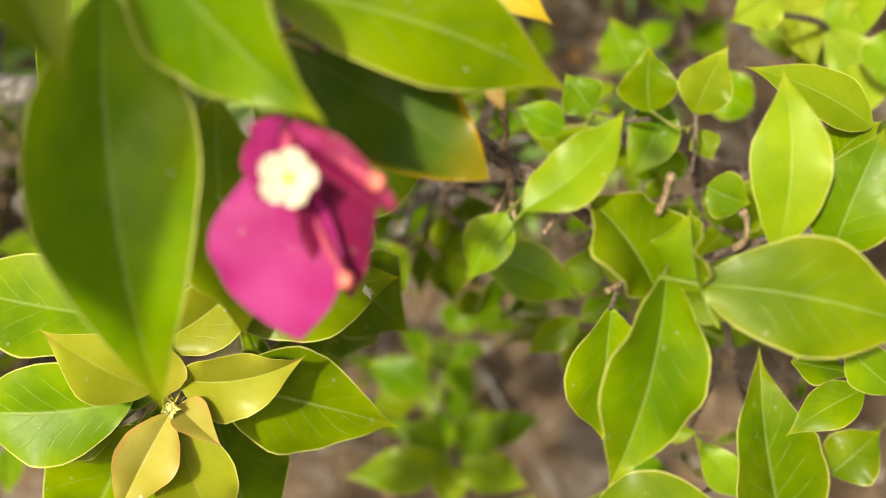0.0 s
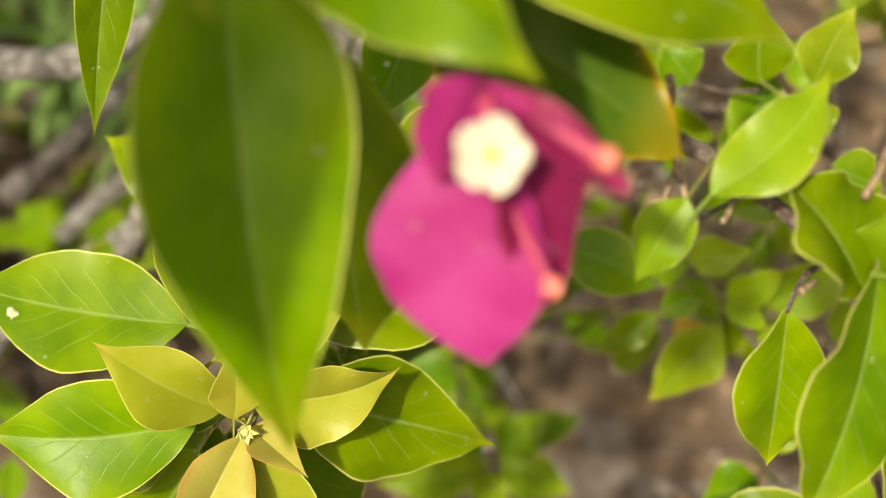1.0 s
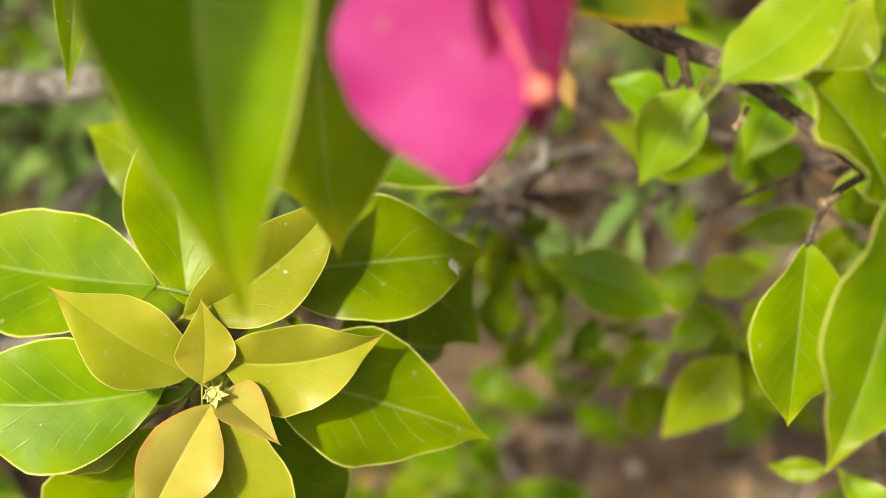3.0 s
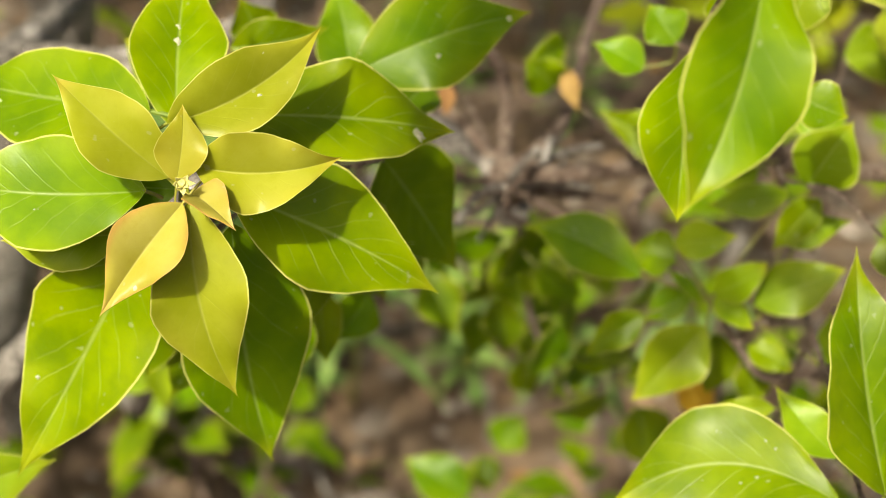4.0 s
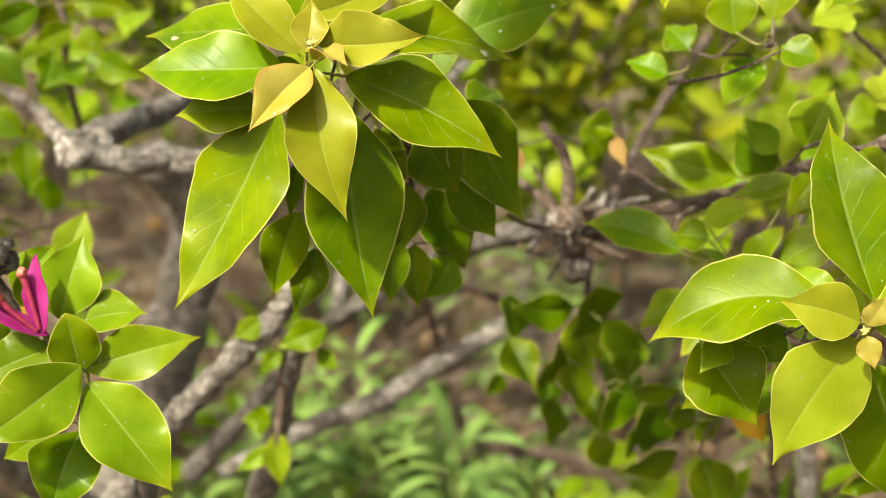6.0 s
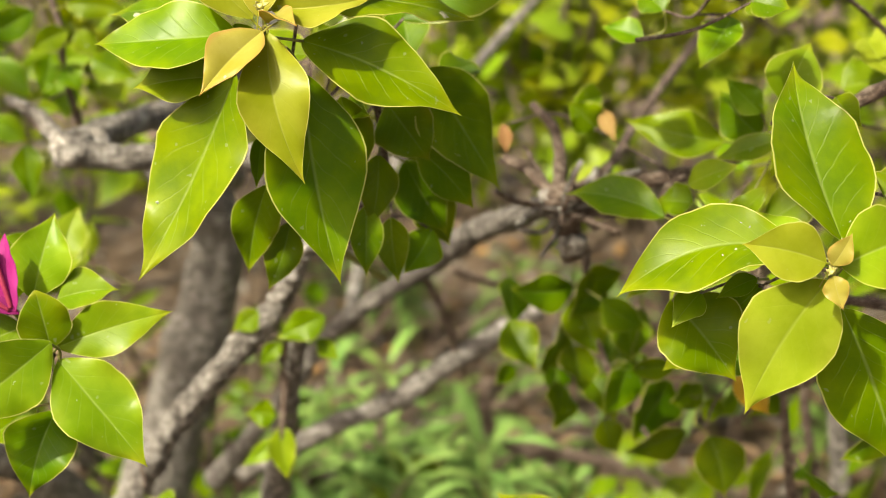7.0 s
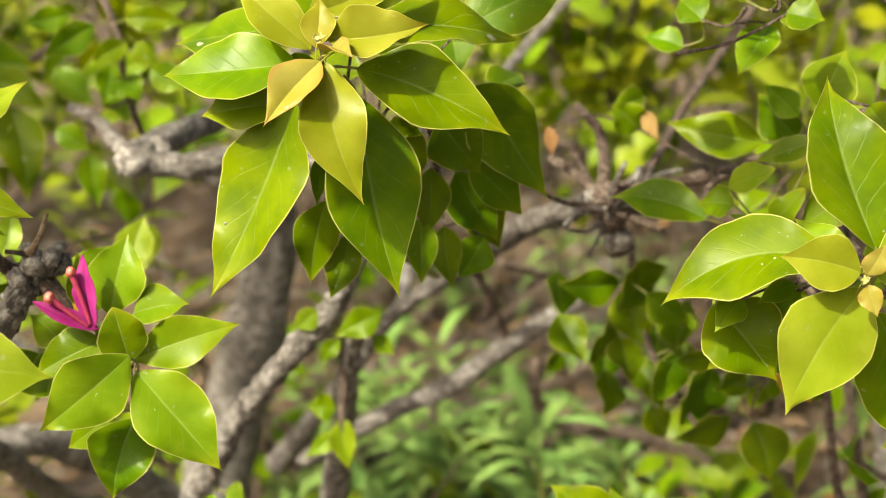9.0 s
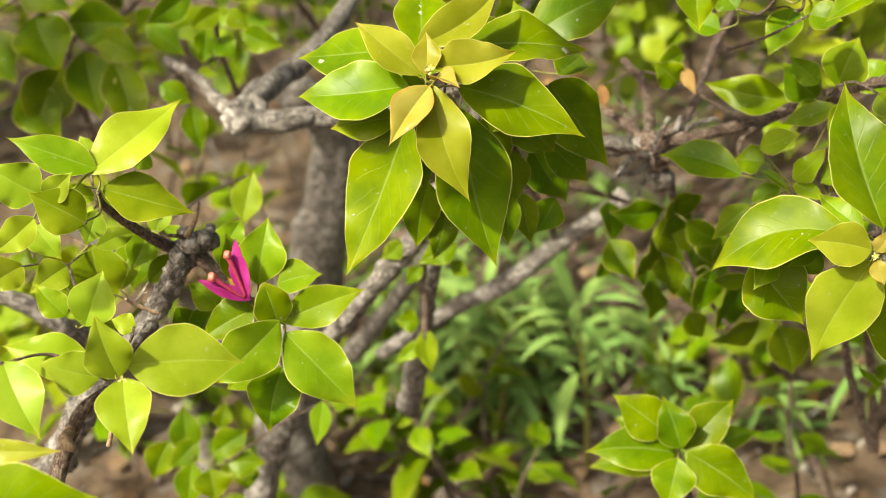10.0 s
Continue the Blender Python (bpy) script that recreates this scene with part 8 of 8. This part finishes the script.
# ---- scabs on the leaves ----
for seed, (parent, at, face, radius) in enumerate((
    (main, (-0.0849, 0.2097, 0.7528), (0.502, -0.245, 0.829), 0.0013),
    (main, (-0.0863, 0.2138, 0.7548), (0.501, -0.204, 0.841), 0.0007),
    (main, (-0.0743, 0.2544, 0.7268), (0.073, -0.700, 0.711), 0.0021),
    (main, (-0.0226, 0.2174, 0.7342), (0.472, -0.180, 0.863), 0.0021),
    (main, (-0.0087, 0.2705, 0.7451), (0.284, -0.668, 0.688), 0.0009),
    (main, (-0.0259, 0.2573, 0.7363), (0.179, -0.713, 0.678), 0.0008),
    (main, (-0.1288, 0.1943, 0.7349), (-0.219, -0.323, 0.921), 0.0018),
    (main, (-0.0568, 0.1903, 0.7537), (-0.077, -0.392, 0.917), 0.0006),
    (main, (-0.1054, 0.1581, 0.6769), (0.033, -0.856, 0.516), 0.0006),
    (rr, (0.0833, 0.1992, 0.6712), (-0.227, -0.748, 0.624), 0.0004),
    (rr, (0.0861, 0.1976, 0.6704), (-0.219, -0.741, 0.635), 0.0004),
    (rr, (0.0827, 0.1917, 0.6644), (-0.202, -0.336, 0.920), 0.0004),
    (rr, (0.0787, 0.1902, 0.6625), (-0.236, -0.400, 0.885), 0.0004),
)):
    scab(parent, at, face, radius * 0.72, seed + 3)


# ---- ground ----
GROUND = 0.14


def ground_height(x, y):
    far = min(1.0, max(0.0, (math.hypot(x, y - 0.8) - 6.0) / 20))
    return GROUND + (1 - far) * (0.035 * noise.noise(Vector((x * 1.7, y * 1.7, 0))) + 0.012 * noise.noise(Vector((x * 7, y * 7, 3)))) + 0.05 * max(0.0, min(y - 1.2, 3.0))


def ground_sheet():
    """One sheet of dry soil, fine near the shrub and coarse towards the horizon."""
    steps = [0.05 * k for k in range(-30, 31)]
    grow = 1.5
    while grow < 400:
        grow *= 1.35
        steps = [-grow] + steps + [grow]
    verts = [(x - 0.1, y + 0.9, ground_height(x - 0.1, y + 0.9)) for y in steps for x in steps]
    n = len(steps)
    faces = [[j * n + i, j * n + i + 1, (j + 1) * n + i + 1, (j + 1) * n + i] for j in range(n - 1) for i in range(n - 1)]
    me = mesh_of("ground", verts, faces, [(v[0], v[1]) for v in verts], SOIL)
    ob = new("ground", me)
    return tagged(ob, "dry brown soil with crumbs and leaf litter", "ground", "", "structure")


ground_sheet()


def joined(name, pieces, materials, label, category, kind="stuff"):
    """Many small pieces in one mesh: (vertices, faces, uv, pose, material number)."""
    verts, faces, uvs, slots = [], [], [], []
    for vs, fs, us, m, k in pieces:
        start = len(verts)
        verts += [tuple(m @ Vector(v)) for v in vs]
        uvs += us
        faces += [[i + start for i in f] for f in fs]
        slots += [k] * len(fs)
    me = bpy.data.meshes.new(name)
    me.from_pydata(verts, [], faces)
    layer = me.uv_layers.new(name="UVMap")
    flat = np.array(uvs, dtype=np.float32)
    at = np.empty(len(me.loops), dtype=np.int32)
    me.loops.foreach_get("vertex_index", at)
    layer.data.foreach_set("uv", flat[at].ravel())
    for mat in materials:
        me.materials.append(mat)
    me.polygons.foreach_set("material_index", slots)
    me.polygons.foreach_set("use_smooth", [True] * len(faces))
    me.update()
    return tagged(new(name, me), label, category, "", kind)


def pebbles():
    rnd = random.Random(5)
    pieces = []
    for _ in range(620):
        x, y = rnd.gauss(-0.1, 0.55), rnd.gauss(0.95, 0.45)
        r = rnd.uniform(0.003, 0.010)
        bm = bmesh.new()
        bmesh.ops.create_icosphere(bm, subdivisions=1, radius=r)
        vs = [tuple(v.co * (1 + 0.35 * noise.noise(v.co / r + Vector((x * 50, y * 50, 0))))) for v in bm.verts]
        fs = [[v.index for v in f.verts] for f in bm.faces]
        bm.free()
        m = pose(x, y, ground_height(x, y) + r * 0.2, rnd.uniform(0, 90), 0, rnd.uniform(0, 360)) @ Matrix.Diagonal((1, rnd.uniform(0.6, 1), rnd.uniform(0.4, 0.7), 1))
        pieces.append((vs, fs, [(0.3, 0.5)] * len(vs), m, 0))
    joined("gravel", pieces, [STONE], "pale crumbs and pebbles lying on the soil", "gravel")


pebbles()


def litter():
    rnd = random.Random(8)
    pieces = []
    for k in range(900):
        x, y = rnd.gauss(-0.1, 0.6), rnd.gauss(1.05, 0.5)
        vs, fs, us = blade(rnd.uniform(0.02, 0.045), rnd.uniform(0.010, 0.022), rnd.uniform(-0.3, 0.6), rnd.uniform(-0.1, 0.2), rnd.uniform(-0.05, 0.05), 0.1, rows=6, cols=4, seed=rnd.randrange(9999))
        m = pose(x, y, ground_height(x, y) + rnd.uniform(0.004, 0.012), rnd.uniform(-25, 25), rnd.uniform(-25, 25), rnd.uniform(0, 360))
        pieces.append((vs, fs, us, m, rnd.choice((0,) * 15 + (1,))))
    joined("leaf_litter", pieces, [LITTER, DRY], "curled dry brown leaves scattered on the soil", "leaf litter")


litter()


# ---- weeds ----
def weed(top, turn, blades, seed):
    """A leafy stem from the soil up to top, with long drooping blades crowded near its tip."""
    rnd = random.Random(seed)
    top = Vector(top)
    foot = Vector((top.x + rnd.uniform(-0.02, 0.02), top.y + rnd.uniform(0.0, 0.03), 0))
    foot.z = ground_height(foot.x, foot.y)
    plant = thing("weed", foot, "low green weed with long narrow drooping blades", "weed", "weeds under the shrub")
    stem(plant, [foot - Vector((0, 0, 0.01)), foot.lerp(top, 0.5) + Vector((0.006, 0, 0)), top], (0.0028, 0.0022, 0.0009), STALK, "stem", 6)
    for k in range(blades):
        a = turn + k * 2.4 + rnd.uniform(-0.3, 0.3)
        up = k / blades
        p = foot.lerp(top, 0.45 + 0.55 * up ** 0.6)
        out = rnd.uniform(0.060, 0.095) * (1.1 - 0.3 * up)
        rise = rnd.uniform(-0.055, 0.0) + 0.055 * up * up
        d = Vector((math.cos(a), math.sin(a), 0))
        leaf(plant, p + d * 0.002, p + Vector((0, 0, rise)) + d * out, rnd.uniform(0.010, 0.015), Vector((0, 0, 1)) + d * 0.2, WEED, "blade", fold=0.35, bow=rnd.uniform(0.10, 0.22), rows=9, cols=4, stalk=0, wave=0.02, peak=0.4, taper=0.95)
    return plant


rnd = random.Random(21)
weeds = [weed(top, 0.7 * k, 15 + k % 4, 30 + k) for k, top in enumerate(WEED_TOPS)]
for k in range(28):
    x, y = rnd.uniform(-0.55, 0.12), rnd.uniform(0.80, 1.6)
    copy_thing(rnd.choice(weeds), pose(x, y, ground_height(x, y), rnd.uniform(-8, 8), rnd.uniform(-8, 8), rnd.uniform(0, 360)) @ Matrix.Scale(rnd.uniform(0.6, 0.95), 4))
for k in range(16):
    x, y = rnd.uniform(-0.35, 0.06), rnd.uniform(0.72, 0.98)
    copy_thing(rnd.choice(weeds), pose(x, y, ground_height(x, y), rnd.uniform(-8, 8), rnd.uniform(-8, 8), rnd.uniform(0, 360)) @ Matrix.Scale(rnd.uniform(0.4, 0.85), 4))


def dead_twigs():
    """Thin grey sticks, lying on the soil and standing in it."""
    r = random.Random(44)
    pieces = []
    for k in range(280):
        x, y = r.gauss(-0.05, 0.4), r.uniform(0.45, 1.5)
        a = r.uniform(0, 6.3)
        z = ground_height(x, y)
        stand = k % 3 == 0
        length = r.uniform(0.05, 0.16)
        lift = r.uniform(0.6, 1.0) if stand else r.uniform(-0.03, 0.12)
        d = Vector((math.cos(a), math.sin(a), lift)).normalized() * length
        p = Vector((x, y, z + (-0.005 if stand else 0.004)))
        pts = [p, p + d * 0.5 + Vector((r.gauss(0, 0.006), r.gauss(0, 0.006), 0.003)), p + d]
        rad = r.uniform(0.001, 0.0032)
        vs, fs, us = tube(pts, (rad, rad * 0.8, rad * 0.5), 6, 0.2, r.uniform(0, 50))
        pieces.append((vs, fs, us, Matrix(), k % 2))
    joined("dead_twigs", pieces, [BARK, TWIG], "thin dead grey twigs lying and standing on the soil", "twigs")


dead_twigs()


# ---- finer wood of the shrub ----
def knot_twigs(centre, count, reach, seed):
    """Short broken twigs bristling from a knot."""
    r = random.Random(seed)
    for _ in range(count):
        d = Vector((r.gauss(0, 1), r.gauss(0, 1), r.gauss(0, 1))).normalized()
        length = reach * r.uniform(0.4, 1.0)
        mid = centre + d * length * 0.5 + Vector((r.gauss(0, 1), r.gauss(0, 1), r.gauss(0, 1))) * 0.003
        rad = r.uniform(0.0008, 0.0020)
        stem(shrub, [centre, mid, centre + d * length], (rad * 1.4, rad, rad * 0.7), r.choice((TWIG, BARK)), "twig", 6, 0.25)


knot_twigs(KNOT, 20, 0.045, 5)
knot_twigs(GNARL, 4, 0.016, 6)
rnd = random.Random(12)
for k in range(15):
    foot = Vector((rnd.uniform(-0.50, -0.15), rnd.uniform(0.68, 1.0), 0.12))
    end = Vector((rnd.uniform(-0.85, 0.55), rnd.uniform(0.72, 1.35), rnd.uniform(0.45, 0.95)))
    bend = foot.lerp(end, 0.5) + Vector((rnd.gauss(0, 0.05), rnd.gauss(0, 0.04), rnd.uniform(-0.08, 0.05)))
    rad = rnd.uniform(0.0015, 0.0034)
    stem(shrub, [foot, foot.lerp(bend, 0.5) + Vector((0, 0, 0.03)), bend, end], (rad * 1.3, rad, rad * 0.8, rad * 0.4), TWIG, "limb", 9, 0.25)


# limbs added to carry the unseen upper crown
for way in (
    [(-0.55, 0.86, 0.16), (-0.82, 0.74, 0.45), (-0.80, 0.60, 0.66), (-0.72, 0.48, 0.84), (-0.64, 0.40, 1.0)],
    [(-0.72, 0.48, 0.84), (-0.64, 0.34, 0.92), (-0.54, 0.22, 0.95), (-0.46, 0.14, 0.98)],
    [(-0.64, 0.40, 1.0), (-0.48, 0.38, 1.03), (-0.32, 0.37, 1.04), (-0.16, 0.38, 1.06)],
):
    stem(shrub, way, [0.011 - 0.0018 * k for k in range(len(way))], BARK, "limb", 10, 0.25)


# ---- foliage behind ----
LEAF_SET = {}


def small_leaf(material, k):
    """A few shared leaf meshes for the foliage further back."""
    key = (material.name, k)
    if key not in LEAF_SET:
        r = random.Random(k * 31 + len(material.name))
        LEAF_SET[key] = mesh_of("leaf", *blade(0.050, 0.030 + 0.002 * (k % 3), 0.1 + 0.1 * (k % 4), r.uniform(0.0, 0.1), r.uniform(-0.03, 0.03), 0.03, r.uniform(0.34, 0.44), rows=10, cols=6, stalk=0.008, seed=k), material)
    return LEAF_SET[key]


def back_shoot(at, seed, materials, label, leaves=11):
    """A twig with alternate leaves, for the shrub further back."""
    r = random.Random(seed)
    at = Vector(at)
    shoot = thing("leafy_shoot", at, label, "shoot", "leafy shoots further back")
    way = Vector((r.uniform(-0.5, 0.5), r.uniform(-0.5, 0.1), 1)).normalized()
    length = 0.13
    path = [at + way * length * k / 3 + Vector((r.uniform(-1, 1), r.uniform(-1, 1), 0)) * 0.006 for k in range(4)]
    stem(shoot, path, (0.0028, 0.0024, 0.0018, 0.001), TWIG, "stem", 7)
    for k in range(leaves):
        f = (k + 1) / leaves
        p = at + way * length * (0.15 + 0.85 * f)
        a = k * 2.4 + r.uniform(-0.3, 0.3)
        side = way.orthogonal().normalized()
        d = (side * math.cos(a) + way.cross(side) * math.sin(a) + way * r.uniform(-0.25, 0.6) + Vector((0, 0, r.uniform(-0.45, 0.1)))).normalized()
        z = (way + Vector((0, 0, 0.5))).normalized()
        z = (z - d * z.dot(d)).normalized()
        m = Matrix((d, z.cross(d), z)).transposed().to_4x4()
        m = Matrix.Translation(p + d * 0.008) @ m @ Matrix.Scale(r.uniform(0.65, 1.2) * (1.1 - 0.4 * f), 4)
        part("leaf", small_leaf(r.choice(materials), r.randrange(6)), shoot, m)
    return shoot


# twigs with GOLD and PALE get their sunlit look from leaf colour
protos = [
    back_shoot((0.14, 0.66, 0.42), 1, (GREEN, GREEN, LIME, MATURE), "upright twig of small green leaves inside the shrub"),
    back_shoot((0.24, 0.55, 0.46), 2, (GREEN, MATURE, LIME), "upright twig of small green leaves inside the shrub"),
    back_shoot((0.05, 0.74, 0.50), 3, (GOLD, PALE, GOLD), "twig of leaves inside the shrub, coloured sunlit yellow-green", 12),
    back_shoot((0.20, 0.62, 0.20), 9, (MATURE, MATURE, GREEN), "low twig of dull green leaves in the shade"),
    back_shoot((-0.34, 0.66, 0.60), 4, (LIME, PALE, GOLD), "twig of leaves inside the shrub, coloured sunlit yellow-green", 12),
]


def fill(count, xs, ys, zs, seed, which):
    r = random.Random(seed)
    for _ in range(count):
        m = pose(r.uniform(*xs), r.uniform(*ys), r.uniform(*zs), r.uniform(-45, 45), r.uniform(-45, 45), r.uniform(0, 360)) @ Matrix.Scale(r.uniform(0.8, 1.2), 4)
        copy_thing(protos[r.choice(which)], m)


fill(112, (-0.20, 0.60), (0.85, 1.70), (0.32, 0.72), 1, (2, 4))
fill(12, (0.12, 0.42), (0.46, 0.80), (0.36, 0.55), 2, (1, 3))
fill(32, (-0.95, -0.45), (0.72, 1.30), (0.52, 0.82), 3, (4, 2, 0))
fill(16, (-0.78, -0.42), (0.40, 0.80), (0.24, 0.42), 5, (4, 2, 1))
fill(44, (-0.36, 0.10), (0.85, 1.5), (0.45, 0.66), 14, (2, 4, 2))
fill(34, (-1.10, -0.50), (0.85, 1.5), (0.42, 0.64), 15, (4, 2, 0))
fill(6, (-0.10, 0.12), (0.50, 0.95), (0.14, 0.23), 8, (3, 3, 1))
fill(8, (-0.36, -0.12), (0.48, 0.64), (0.15, 0.23), 11, (3, 1))
fill(12, (-0.66, -0.40), (0.62, 0.95), (0.15, 0.24), 9, (3, 1))
fill(10, (-1.25, -0.65), (1.05, 1.75), (0.18, 0.42), 12, (4, 2))
# the upper crown, added out of view to shade the soil and back leaves
fill(7, (-0.56, -0.46), (0.12, 0.26), (0.86, 0.95), 10, (3, 1))
fill(8, (-0.84, -0.55), (0.32, 0.55), (0.82, 0.96), 7, (0, 1, 4))
fill(13, (-0.36, -0.10), (0.29, 0.46), (0.95, 1.06), 16, (0, 1, 3))


def far_foliage():
    """The outer crown of the shrub and its neighbours, too far off to count."""
    r = random.Random(77)
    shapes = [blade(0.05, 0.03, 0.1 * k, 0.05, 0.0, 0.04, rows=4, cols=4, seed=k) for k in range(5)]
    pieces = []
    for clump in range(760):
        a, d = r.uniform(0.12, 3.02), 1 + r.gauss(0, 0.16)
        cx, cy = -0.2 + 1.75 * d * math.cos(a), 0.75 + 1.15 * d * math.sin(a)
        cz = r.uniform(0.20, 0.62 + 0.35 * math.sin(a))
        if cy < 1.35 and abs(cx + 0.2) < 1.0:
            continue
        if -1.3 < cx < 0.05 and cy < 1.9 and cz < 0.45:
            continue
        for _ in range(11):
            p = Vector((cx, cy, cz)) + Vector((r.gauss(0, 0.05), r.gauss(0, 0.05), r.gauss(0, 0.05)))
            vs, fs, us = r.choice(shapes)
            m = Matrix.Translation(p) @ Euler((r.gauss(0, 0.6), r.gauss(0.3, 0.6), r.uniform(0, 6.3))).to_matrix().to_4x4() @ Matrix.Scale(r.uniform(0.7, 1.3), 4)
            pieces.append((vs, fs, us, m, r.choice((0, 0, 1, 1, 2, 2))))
    # GOLD and PALE brighten this mass in place of sunlight
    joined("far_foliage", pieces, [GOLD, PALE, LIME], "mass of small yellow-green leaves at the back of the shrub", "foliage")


far_foliage()


def far_twigs():
    r = random.Random(78)
    pieces = []
    for _ in range(26):
        x, y = r.uniform(-1.4, 1.3), r.uniform(0.95, 2.2)
        z = ground_height(x, y) - 0.02
        pts = [Vector((x, y, z))]
        for k in range(4):
            pts.append(pts[-1] + Vector((r.gauss(0, 0.07), r.gauss(0, 0.06), r.uniform(0.12, 0.3))))
        rad = r.uniform(0.002, 0.006)
        vs, fs, us = tube(pts, [rad * (1 - 0.17 * k) for k in range(5)], 7, 0.15, r.uniform(0, 50))
        pieces.append((vs, fs, us, Matrix(), r.choice((0, 0, 1))))
    joined("undergrowth_twigs", pieces, [BARK, TWIG], "thin bare grey and brown stems behind the shrub", "twigs")


far_twigs()
